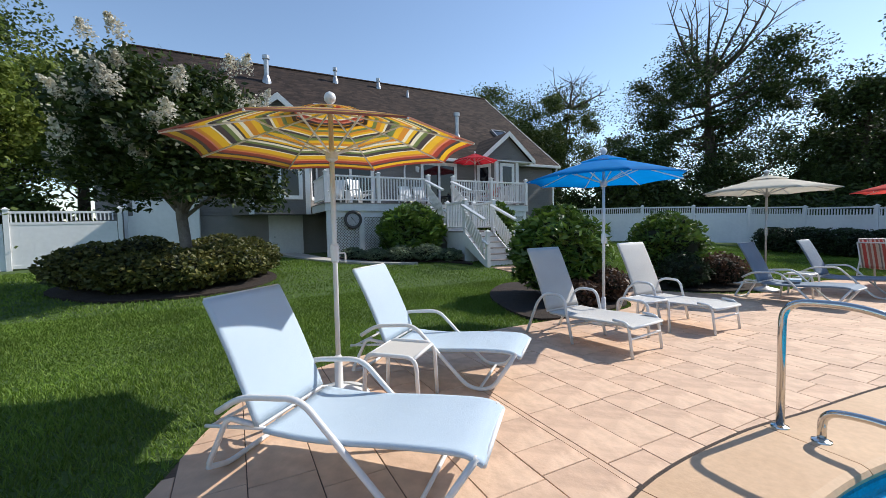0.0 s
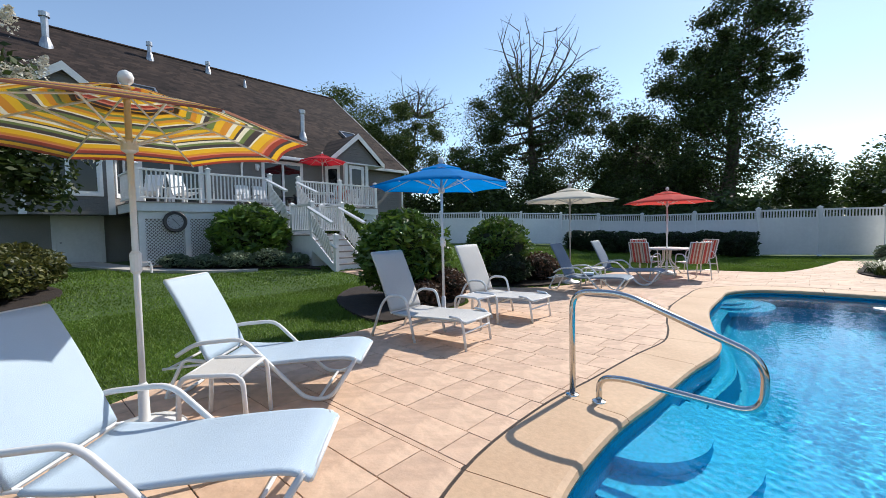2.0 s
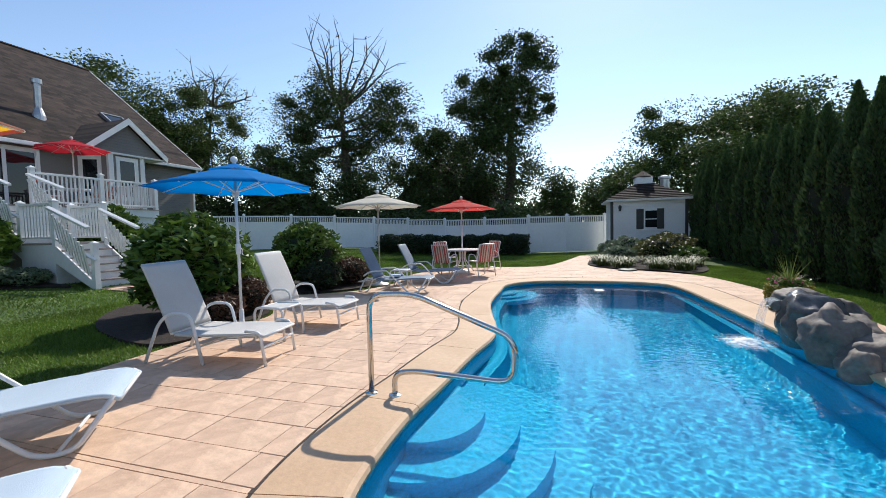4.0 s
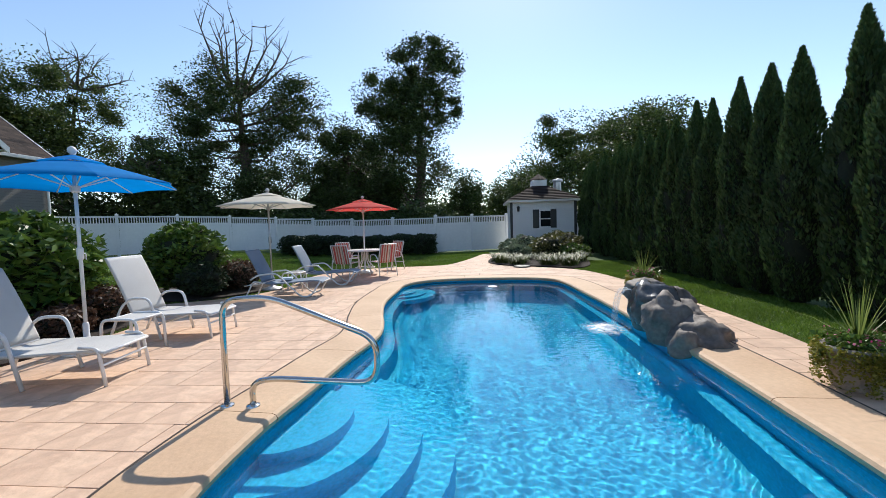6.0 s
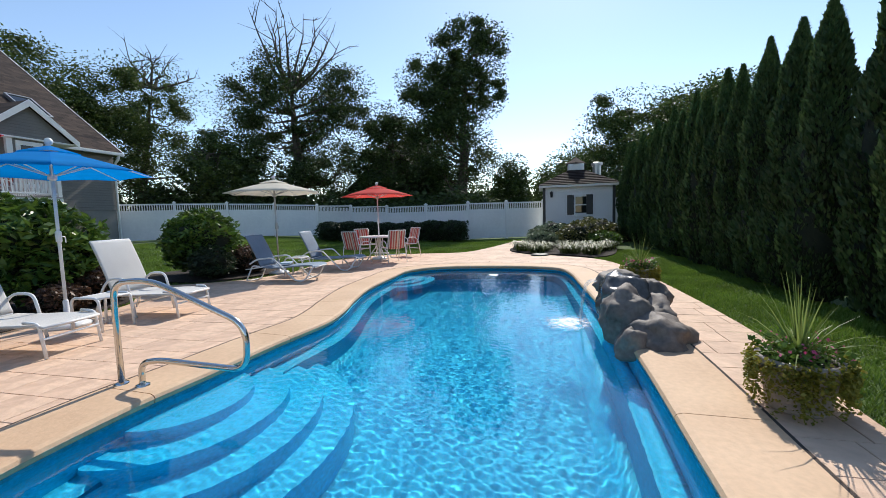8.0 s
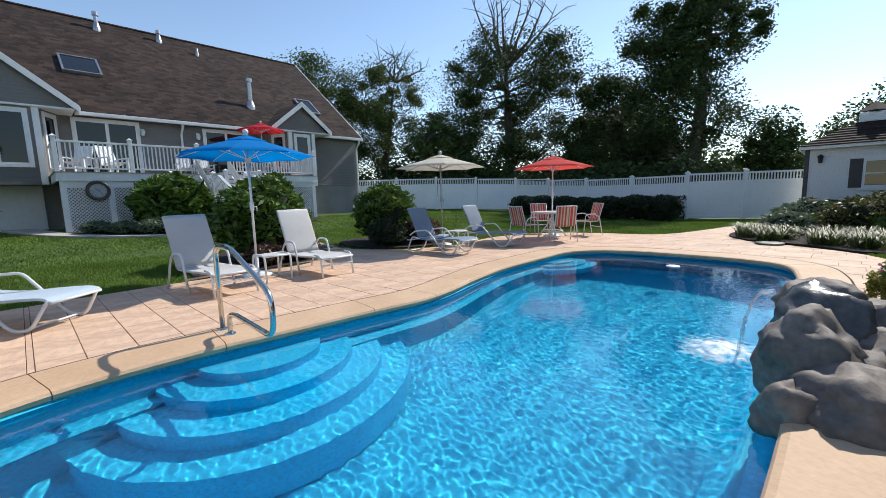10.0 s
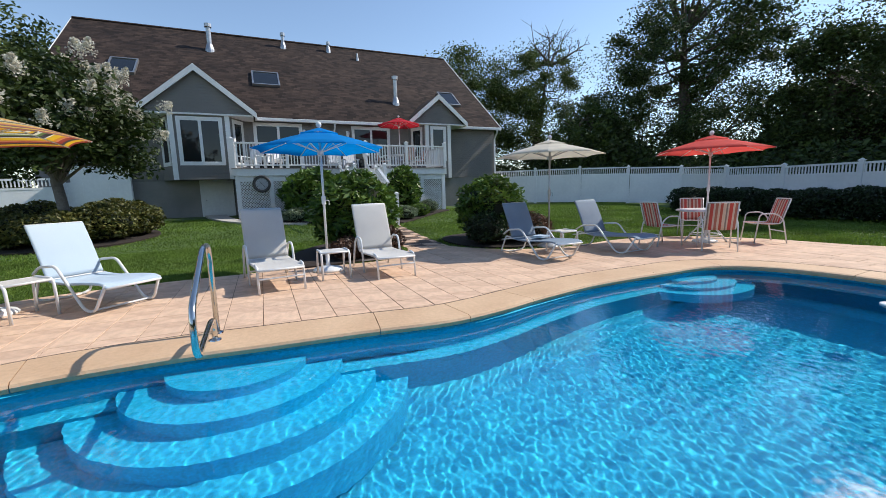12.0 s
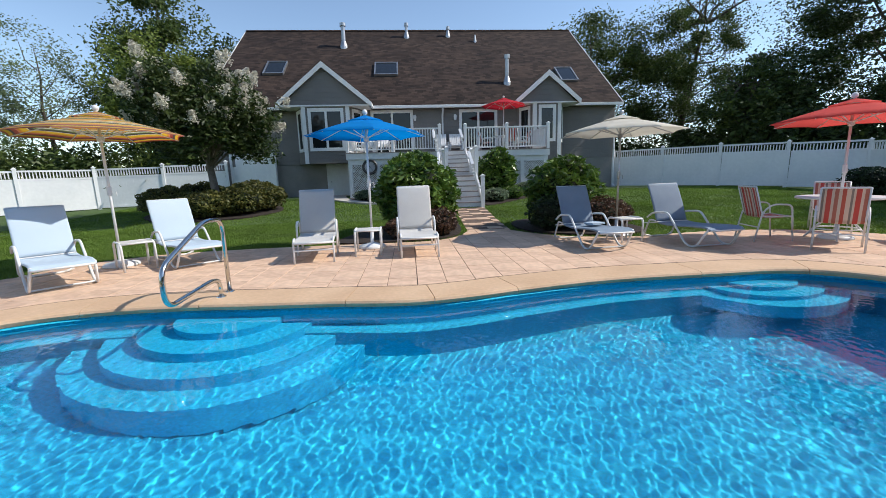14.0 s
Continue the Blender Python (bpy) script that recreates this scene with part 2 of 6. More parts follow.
# ---- mesh helpers ----
def part(name, bm, material, parent=None, label="", smooth=False):
    me = bpy.data.meshes.new(name)
    if smooth:
        for f in bm.faces:
            f.smooth = True
    bm.to_mesh(me)
    bm.free()
    me.materials.append(material)
    ob = new(name, me)
    if parent:
        ob.parent = parent
    if label:
        tagged(ob, label)
    return ob


def share(name, mesh, parent, m):
    """An alike piece on a shared mesh."""
    ob = new(name, mesh)
    ob.parent = parent
    ob.matrix_local = m
    return ob


def empty(name, m, label, category, group="", kind=""):
    ob = new(name)
    ob.matrix_world = m
    return tagged(ob, label, category, group, kind)


def bx(x0, x1, y0, y1, z0, z1, bm=None, bevel=0.0):
    bm = bm or bmesh.new()
    r = bmesh.ops.create_cube(bm, size=1.0, matrix=Matrix.LocRotScale(((x0 + x1) / 2, (y0 + y1) / 2, (z0 + z1) / 2), None, (abs(x1 - x0), abs(y1 - y0), abs(z1 - z0))))
    if bevel:
        es = list({e for v in r["verts"] for e in v.link_edges})
        bmesh.ops.bevel(bm, geom=es, offset=bevel, segments=2, affect='EDGES', profile=0.6)
    return bm


def tube(pts, r, bm=None, n=8, closed=False):
    """A round tube along points; r may be a list."""
    bm = bm or bmesh.new()
    pts = [Vector(p) for p in pts]
    rs = r if isinstance(r, (list, tuple)) else [r] * len(pts)
    rings, k = [], len(pts)
    up = None
    for i, p in enumerate(pts):
        a = pts[i - 1] if (i or closed) else p
        b = pts[(i + 1) % k] if (i < k - 1 or closed) else p
        d = (b - a).normalized()
        if up is None:
            up = Vector((0, 0, 1)) if abs(d.z) < 0.9 else Vector((1, 0, 0))
        s = d.cross(up)
        if s.length < 1e-4:
            s = d.cross(Vector((0.3, 1, 0.2)))
        s.normalize()
        up = s.cross(d).normalized()
        rings.append([bm.verts.new(p + (s * math.cos(q) + up * math.sin(q)) * rs[i]) for q in (2 * math.pi * j / n for j in range(n))])
    for i in range(k if closed else k - 1):
        A, B = rings[i], rings[(i + 1) % k]
        for j in range(n):
            bm.faces.new((A[j], A[(j + 1) % n], B[(j + 1) % n], B[j]))
    if not closed:
        bm.faces.new(rings[0][::-1])
        bm.faces.new(rings[-1])
    return bm


def bend(pts, radius, steps=5):
    """Rounds the corners of a polyline."""
    pts = [Vector(p) for p in pts]
    out = [pts[0]]
    for a, b, c in zip(pts, pts[1:], pts[2:]):
        u, v = (a - b), (c - b)
        t = min(radius, u.length * 0.48, v.length * 0.48)
        p, q = b + u.normalized() * t, b + v.normalized() * t
        for i in range(steps + 1):
            s = i / steps
            out.append(p * (1 - s) ** 2 + b * 2 * s * (1 - s) + q * s * s)
    return out + [pts[-1]]


def lathe(profile, bm=None, n=20, at=(0, 0, 0)):
    bm = bm or bmesh.new()
    rings = [[bm.verts.new((at[0] + r * math.cos(2 * math.pi * j / n), at[1] + r * math.sin(2 * math.pi * j / n), at[2] + z)) for j in range(n)] for r, z in profile]
    for A, B in zip(rings, rings[1:]):
        for j in range(n):
            bm.faces.new((A[j], A[(j + 1) % n], B[(j + 1) % n], B[j]))
    bm.faces.new(rings[0][::-1])
    bm.faces.new(rings[-1])
    return bm


def prism(poly, z0, z1, bm=None):
    bm = bm or bmesh.new()
    lo = [bm.verts.new((x, y, z0)) for x, y in poly]
    hi = [bm.verts.new((x, y, z1)) for x, y in poly]
    k = len(poly)
    bm.faces.new(hi)
    bm.faces.new(lo[::-1])
    for i in range(k):
        bm.faces.new((lo[i], lo[(i + 1) % k], hi[(i + 1) % k], hi[i]))
    return bm


def spline(pts, n, closed=False):
    """Catmull-Rom through points, n samples a span."""
    P = [np.array(p, float) for p in pts]
    k, out = len(P), []
    for i in range(k if closed else k - 1):
        g = (lambda j: P[j % k]) if closed else (lambda j: P[min(max(j, 0), k - 1)])
        a, b, c, d = g(i - 1), g(i), g(i + 1), g(i + 2)
        for s in range(n):
            t = s / n
            out.append(0.5 * (2 * b + (c - a) * t + (2 * a - 5 * b + 4 * c - d) * t * t + (3 * b - a - 3 * c + d) * t ** 3))
    if not closed:
        out.append(P[-1])
    return [tuple(p) for p in out]


def offset(poly, d):
    """A closed line moved outwards by d (negative: inwards); the line runs clockwise or not."""
    k = len(poly)
    area = sum(poly[i - 1][0] * poly[i][1] - poly[i][0] * poly[i - 1][1] for i in range(k))
    s = 1 if area > 0 else -1
    out = []
    for i in range(k):
        (x0, y0), (x1, y1) = poly[i - 2], poly[(i + 2) % k]
        tx, ty = x1 - x0, y1 - y0
        h = math.hypot(tx, ty) or 1
        out.append((poly[i][0] + s * ty / h * d, poly[i][1] - s * tx / h * d))
    return out


def inside(x, y, poly):
    c = False
    for i in range(len(poly)):
        (x0, y0), (x1, y1) = poly[i - 1], poly[i]
        if (y0 > y) != (y1 > y) and x < (x1 - x0) * (y - y0) / (y1 - y0) + x0:
            c = not c
    return c


def gz(x, y):
    """Height of the lawn, which rises towards the house."""
    u = min(max((y - 4) / 11, 0), 1)
    return 0.48 * u * u * (3 - 2 * u) * (0.5 + 0.5 * min(max((x + 13) / 7, 0), 1))


def soup(name, verts, faces, material, parent=None, label=""):
    """A mesh from arrays of corners and of triangles or quads."""
    me = bpy.data.meshes.new(name)
    verts, faces = np.asarray(verts, np.float32), np.asarray(faces, np.int32)
    k = faces.shape[1]
    me.vertices.add(len(verts))
    me.vertices.foreach_set("co", verts.ravel())
    me.loops.add(faces.size)
    me.loops.foreach_set("vertex_index", faces.ravel())
    me.polygons.add(len(faces))
    me.polygons.foreach_set("loop_start", np.arange(0, faces.size, k, dtype=np.int32))
    me.update(calc_edges=True)
    me.materials.append(material)
    ob = new(name, me)
    if parent:
        ob.parent = parent
    if label:
        tagged(ob, label)
    return ob


def leaf_cloud(centres, size, rng, up=0.35, shape=1.6):
    """Leaf blades, a bent pair of triangles each, at the given points."""
    k = len(centres)
    d = rng.normal(size=(k, 3))
    d[:, 2] = d[:, 2] * 0.6 - up * 0.3
    d /= np.linalg.norm(d, axis=1)[:, None]
    w = np.cross(d, rng.normal(size=(k, 3)))
    w /= np.linalg.norm(w, axis=1)[:, None] + 1e-9
    s = size * rng.uniform(0.6, 1.3, (k, 1))
    v = np.empty((k, 4, 3))
    v[:, 0] = centres - d * s * shape / 2
    v[:, 1] = centres + w * s / 2 * 0.8
    v[:, 2] = centres + d * s * shape / 2
    v[:, 3] = centres - w * s / 2 * 0.8
    return v.reshape(-1, 3), np.arange(k * 4).reshape(k, 4)


# ---- the plan ----
POOL = spline([(-1.3, -0.52), (-0.4, -0.46), (0.4, -0.53), (1.3, -0.60), (2.15, -0.70), (2.85, -0.60), (3.5, -0.43), (4.6, -0.22), (6.0, -0.18), (6.9, -0.2),
               (7.5, -0.6), (7.8, -1.3), (7.85, -2.4), (7.75, -3.3), (7.4, -3.88), (6.6, -4.08), (5.5, -4.15), (4.0, -4.24), (1.7, -4.31), (0.0, -4.28),
               (-1.0, -4.22), (-1.7, -3.95), (-2.2, -3.4), (-2.4, -2.4), (-2.3, -1.4), (-1.95, -0.8)], 6, True)
COPING = offset(POOL, 0.54)
PATIO = spline([(-6.5, -0.6), (-4.2, 0.2), (-3.72, 1.2), (-3.5, 1.8), (-3.2, 2.35), (-2.4, 2.9), (-1.2, 3.12), (0.1, 3.2), (1.75, 3.2), (2.6, 3.25), (3.15, 3.7), (3.5, 4.5)], 4) + \
    [(3.6, 6.5), (3.62, 8.95), (4.72, 8.95), (4.6, 6.5)] + \
    spline([(4.5, 4.4), (5.0, 3.5), (5.6, 3.0), (6.6, 2.75), (7.8, 2.95), (9.0, 3.0), (10.3, 2.5), (11.1, 1.2), (11.5, -0.6), (13.0, -1.35), (16.9, -2.2)], 4) + \
    [(17.0, -3.0), (15.0, -2.6)] + \
    spline([(12.2, -2.3), (10.9, -2.9), (10.1, -4.1), (9.2, -5.0), (7.5, -5.4), (5.0, -5.6), (2.0, -5.62), (0.3, -5.4), (-3.0, -5.4), (-6.5, -5.2)], 4)

# ---- ground: one sheet of lawn out to the horizon, open over the pool ----
def build_ground():
    bm = bmesh.new()
    xs = [-900, -300, -100, -50] + [-30 + 1.0 * i for i in range(20)] + [-10 + 0.5 * i for i in range(64)] + [22 + 2 * i for i in range(8)] + [50, 100, 300, 900]
    ys = [-900, -300, -100, -40, -20, -12] + [-8 + 0.5 * i for i in range(60)] + [22 + 2 * i for i in range(8)] + [50, 100, 300, 900]
    grid = [[bm.verts.new((x, y, gz(x, y) - 0.02)) for y in ys] for x in xs]
    for i in range(len(xs) - 1):
        for j in range(len(ys) - 1):
            cx, cy = (xs[i] + xs[i + 1]) / 2, (ys[j] + ys[j + 1]) / 2
            if inside(cx, cy, COPING):
                continue
            bm.faces.new((grid[i][j], grid[i + 1][j], grid[i + 1][j + 1], grid[i][j + 1]))
    g = part("ground", bm, M_LAWN, smooth=True)
    tagged(g, "mown green lawn rising gently towards the house", "lawn", kind="structure")


build_ground()


def tessellated(outer, hole, z, bm):
    from mathutils.geometry import tessellate_polygon
    loops = [[Vector((x, y, 0)) for x, y in outer]] + ([[Vector((x, y, 0)) for x, y in hole]] if hole else [])
    vs = [bm.verts.new((p.x, p.y, z(p.x, p.y))) for loop in loops for p in loop]
    for t in tessellate_polygon(loops):
        try:
            f = bm.faces.new([vs[i] for i in t])
        except ValueError:
            continue
        f.normal_update()
        if f.normal.z < 0:
            f.normal_flip()
    return vs


def build_patio():
    """Bed of the paving, with a skirt; slabs are laid on it last."""
    bm = bmesh.new()
    zz = lambda x, y: (gz(x, y) if y > 4 else 0.0) - 0.006
    tessellated(PATIO, offset(COPING, -0.01), zz, bm)
    k = len(PATIO)
    for i in range(k):
        (x0, y0), (x1, y1) = PATIO[i - 1], PATIO[i]
        a, b = zz(x0, y0), zz(x1, y1)
        bm.faces.new([bm.verts.new(p) for p in ((x0, y0, a), (x1, y1, b), (x1, y1, b - 0.12), (x0, y0, a - 0.12))])
    p = part("pavement", bm, M_JOINT)
    return tagged(p, "tan stamped concrete patio with dark slab joints", "patio", kind="structure")


PAVEMENT = build_patio()


WAVE = 0.0038


def build_pool():
    k = len(POOL)
    rings = [(0.05, -0.03, 0), (0.015, -0.03, 0), (0.0, -0.10, 0), (0.0, -0.55, 0), (-0.14, -0.56, 0), (-0.16, -0.62, 0), (-0.2, -1.0, 1), (-0.3, -1.18, 1), (-0.44, -1.25, 1)]
    bm = bmesh.new()
    prev = None
    for d, z, deep in rings:
        pts = offset(POOL, d)
        row = [bm.verts.new((x, y, z - (0.3 * (x + 2.4) / 10.3 if deep else 0))) for x, y in pts]
        if prev:
            for i in range(k):
                bm.faces.new((prev[i - 1], prev[i], row[i], row[i - 1]))
        prev = row
    bm.faces.new(prev)
    bmesh.ops.recalc_face_normals(bm, faces=bm.faces)
    for f in bm.faces:
        if f.normal.z < -0.2:
            f.normal_flip()
    for f in bm.faces:
        f.smooth = len(f.verts) == 4
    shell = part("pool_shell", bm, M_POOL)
    tagged(shell, "blue fibreglass pool shell with a safety ledge", "pool", kind="structure")
    # fan of curved entry steps under the handrail, and a corner bench at the deep end
    for cx, cy, a0, a1, radii in ((0.2, -0.42, 178, 362, ((0.53, -0.27), (0.83, -0.46), (1.12, -0.67), (1.4, -0.9))), (6.6, -0.08, 180, 345, ((0.42, -0.28), (0.66, -0.44), (0.88, -0.6)))):
        for r, z in radii:
            arc = [(cx + r * 1.08 * math.cos(radians(a0 + (a1 - a0) * i / 28)), cy + 0.0 + r * math.sin(radians(a0 + (a1 - a0) * i / 28))) for i in range(29)] + [(cx, cy)]
            bs = prism(arc, z - 0.4, z)
            bmesh.ops.bevel(bs, geom=[e for e in bs.edges if all(abs(v.co.z - z) < 1e-4 for v in e.verts)], offset=0.03, segments=2, affect='EDGES')
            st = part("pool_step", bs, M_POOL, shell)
    skim = lathe([(0.115, -0.115), (0.115, -0.10), (0.10, -0.095)], n=20, at=(6.9, -2.35, 0))
    s = part("skimmer_lid", skim, M_WHITE)
    tagged(s, "white round float resting on the pool water", "pool float")
    # open water surface with its ripples
    rng = np.random.default_rng(2)
    st_ = 0.0125
    gx, gy = np.meshgrid(np.arange(-2.6, 8.1, st_), np.arange(-4.5, 0.1, st_), indexing="ij")
    hh = np.zeros_like(gx)
    for i in range(34):
        lam = 0.055 * (2.7 ** rng.uniform(0, 1))
        a = rng.uniform(0, 6.283)
        q = 6.283 / lam
        hh += WAVE / q * np.sin(q * (gx * math.cos(a) + gy * math.sin(a)) + rng.uniform(0, 6.283))
    edge = offset(POOL, 0.05)
    keep = np.zeros(gx.shape, bool)
    for i in range(len(edge)):
        (ax, ay), (bx_, by_) = edge[i - 1], edge[i]
        if ay != by_:
            keep ^= ((ay > gy) != (by_ > gy)) & (gx < (bx_ - ax) * (gy - ay) / (by_ - ay) + ax)
    idx = np.arange(gx.size).reshape(gx.shape)
    ok = keep[:-1, :-1] & keep[1:, :-1] & keep[1:, 1:] & keep[:-1, 1:]
    fs = np.stack([idx[:-1, :-1][ok], idx[1:, :-1][ok], idx[1:, 1:][ok], idx[:-1, 1:][ok]], 1)
    used, inv = np.unique(fs, return_inverse=True)
    vs = np.stack([gx.ravel()[used], gy.ravel()[used], hh.ravel()[used] - 0.115], 1)
    water = soup("water", vs, inv.reshape(-1, 4), M_WATER)
    water.data.polygons.foreach_set("use_smooth", np.ones(len(water.data.polygons), bool))
    water.cycles.is_caustics_caster = True
    shell.cycles.is_caustics_receiver = True
    for c in shell.children:
        c.cycles.is_caustics_receiver = True
    tagged(water, "clear rippled blue pool water", "water", kind="structure")
    # dark filler in the joint between coping and patio
    bm = bmesh.new()
    a, b = [[bm.verts.new((x, y, -0.003)) for x, y in offset(COPING, d)] for d in (-0.02, 0.03)]
    for i in range(k):
        bm.faces.new((a[i - 1], a[i], b[i], b[i - 1]))
    bmesh.ops.recalc_face_normals(bm, faces=bm.faces)
    j = part("trim", bm, mat("joint_filler", (0.07, 0.05, 0.04), (0.045, 0.034, 0.028), 6, 0.95, bump=0.4))
    tagged(j, "dark expansion joint filler round the pool coping", "joint", kind="structure")
    # coping, cut into lengths by tooled joints, each with a rounded nose over the water
    cuts = [0, 8, 19, 26, 35, 47, 56, 68, 84, 96, 105, 113, 121, 131, 142]
    cop = empty("coping", Matrix(), "tan concrete pool coping with rounded nose", "coping", kind="structure")
    prof = ((0.0, 0.0), (-0.50, 0.0), (-0.535, -0.012), (-0.55, -0.035), (-0.535, -0.075), (-0.50, -0.085), (-0.48, -0.16), (0.0, -0.16))
    lines = [(offset(COPING, d - 0.006), z) for d, z in prof]
    for c0, c1 in zip(cuts, cuts[1:] + [k]):
        bm = bmesh.new()
        rows = []
        for i in range(c0, c1 + 1):
            row = []
            for pts, z in lines:
                x, y = pts[i % k]
                if i in (c0, c1):
                    nx, ny = pts[(i + (1 if i == c0 else -1)) % k]
                    h = math.hypot(nx - x, ny - y) or 1
                    x, y = x + (nx - x) / h * 0.004, y + (ny - y) / h * 0.004
                row.append(bm.verts.new((x, y, z)))
            rows.append(row)
        for A, B in zip(rows, rows[1:]):
            for j in range(len(A)):
                bm.faces.new((A[j - 1], A[j], B[j], B[j - 1]))
        bm.faces.new(rows[0])
        bm.faces.new(rows[-1][::-1])
        bmesh.ops.recalc_face_normals(bm, faces=bm.faces)
        part("coping_stone", bm, M_COPING, cop)


build_pool()


def fence_line(name, pts, height, label, group, open_top=True):
    """White vinyl privacy fence: posts with caps, solid panels, a band of short pickets under the top rail."""
    f = empty(name, Matrix(), label, "fence", group, "structure")
    postm = None
    pm = km = None
    for (x0, y0), (x1, y1) in zip(pts, pts[1:]):
        L = math.hypot(x1 - x0, y1 - y0)
        n = max(1, round(L / 2.4))
        ang = math.degrees(math.atan2(y1 - y0, x1 - x0))
        for i in range(n + 1):
            t = i / n
            px, py = x0 + (x1 - x0) * t, y0 + (y1 - y0) * t
            z = gz(px, py)
            if postm is None:
                bm = bx(-0.065, 0.065, -0.065, 0.065, -0.1, height + 0.06, bevel=0.008)
                bx(-0.085, 0.085, -0.085, 0.085, height + 0.06, height + 0.09, bm)
                bmesh.ops.create_cone(bm, cap_ends=True, segments=4, radius1=0.10, radius2=0.01, depth=0.06, matrix=Matrix.Translation((0, 0, height + 0.12)) @ Matrix.Rotation(radians(45), 4, 'Z'))
                postm = part("post", bm, M_WHITE, f)
                postm.matrix_local = pose(px, py, z, 0, 0, ang)
            elif i or (x0, y0) == pts[0]:
                share("post", postm.data, f, pose(px, py, z, 0, 0, ang))
            if i == n:
                continue
            qx, qy = x0 + (x1 - x0) * (i + 1) / n, y0 + (y1 - y0) * (i + 1) / n
            dz = gz(qx, qy) - z
            w = L / n
            m = pose(px, py, z, 0, 0, ang) @ Matrix(((1, 0, 0, 0), (0, 1, 0, 0), (dz / w, 0, 1, 0), (0, 0, 0, 1)))
            top = height - 0.34 if open_top else height - 0.06
            bm = bx(0.065, w - 0.065, -0.018, 0.018, 0.08, top - 0.05)
            for s in range(1, int(w / 0.3)):
                bx(s * 0.3 - 0.004, s * 0.3 + 0.004, -0.021, 0.021, 0.08, top - 0.05, bm)
            p = part("panel", bm, M_WHITE, f)
            p.matrix_local = m
            bm = bx(0.06, w - 0.06, -0.03, 0.03, 0.03, 0.14, bevel=0.006)
            bx(0.06, w - 0.06, -0.03, 0.03, top - 0.06, top + 0.02, bm)
            bx(0.06, w - 0.06, -0.03, 0.03, height - 0.05, height + 0.02, bm)
            r = part("rail", bm, M_WHITE, f)
            r.matrix_local = m
            if open_top:
                if km is None:
                    km = part("picket", bx(-0.02, 0.02, -0.016, 0.016, top + 0.02, height - 0.05), M_WHITE, f)
                    km.matrix_local = m @ Matrix.Translation((0.13, 0, 0))
                for s in range(0, int((w - 0.2) / 0.105) + 1):
                    share("picket", km.data, f, m @ Matrix.Translation((0.13 + 0.105 * s, 0, 0)))
    return f


fence_line("fence_east", [(13.4, 17.1), (20.2, 10.0), (18.9, 0.3)], 1.88, "white vinyl privacy fence with a picket-topped band", "boundary fences")
fence_line("fence_shed", [(18.9, 0.3), (20.6, -3.6)], 1.92, "white vinyl fence bending towards the shed", "boundary fences")
fence_line("fence_shed_far", [(18.6, -6.75), (18.2, -8.4)], 1.92, "white vinyl fence beside the shed", "boundary fences")
fence_line("fence_west", [(-17.7, 10.2), (-12.0, 15.1), (-6.7, 16.25)], 1.78, "white vinyl privacy fence beyond the shrub bed", "boundary fences")
fence_line("fence_gate_side", [(-6.6, 16.7), (-4.4, 16.35)], 2.2, "tall solid white vinyl fence panel beside the house", "boundary fences", False)


# ---- the house ----
Y0 = 16.65
EAVE_Z, EAVE_Y, RIDGE_Y, RIDGE_Z, HX0, HX1 = 4.84, 16.33, 23.9, 10.72, -7.6, 13.3
SLOPE = (RIDGE_Z - EAVE_Z) / (RIDGE_Y - EAVE_Y)


def window(parent, m, w, h, lights=1, name="window"):
    """Cased window in a wall face: casing, sash frames and glass; m sets its lower left corner, x across, -y outwards."""
    bm = bx(-0.09, w + 0.09, -0.035, 0.0, -0.1, 0.0)
    bx(-0.09, w + 0.09, -0.035, 0.0, h, h + 0.1, bm)
    bx(-0.09, 0.0, -0.035, 0.0, 0.0, h, bm)
    bx(w, w + 0.09, -0.035, 0.0, 0.0, h, bm)
    win = part(name, bm, M_TRIM, parent)
    win.matrix_local = m
    for i in range(lights):
        a, b = w * i / lights, w * (i + 1) / lights
        bm = bx(a, a + 0.055, -0.02, 0.0, 0, h)
        bx(b - 0.055, b, -0.02, 0.0, 0, h, bm)
        bx(a + 0.055, b - 0.055, -0.02, 0.0, 0, 0.055, bm)
        bx(a + 0.055, b - 0.055, -0.02, 0.0, h - 0.055, h, bm)
        part("window_frame", bm, M_TRIM, win)
        part("pane", bx(a + 0.055, b - 0.055, -0.008, -0.003, 0.055, h - 0.055), M_GLASS, win)
    return win


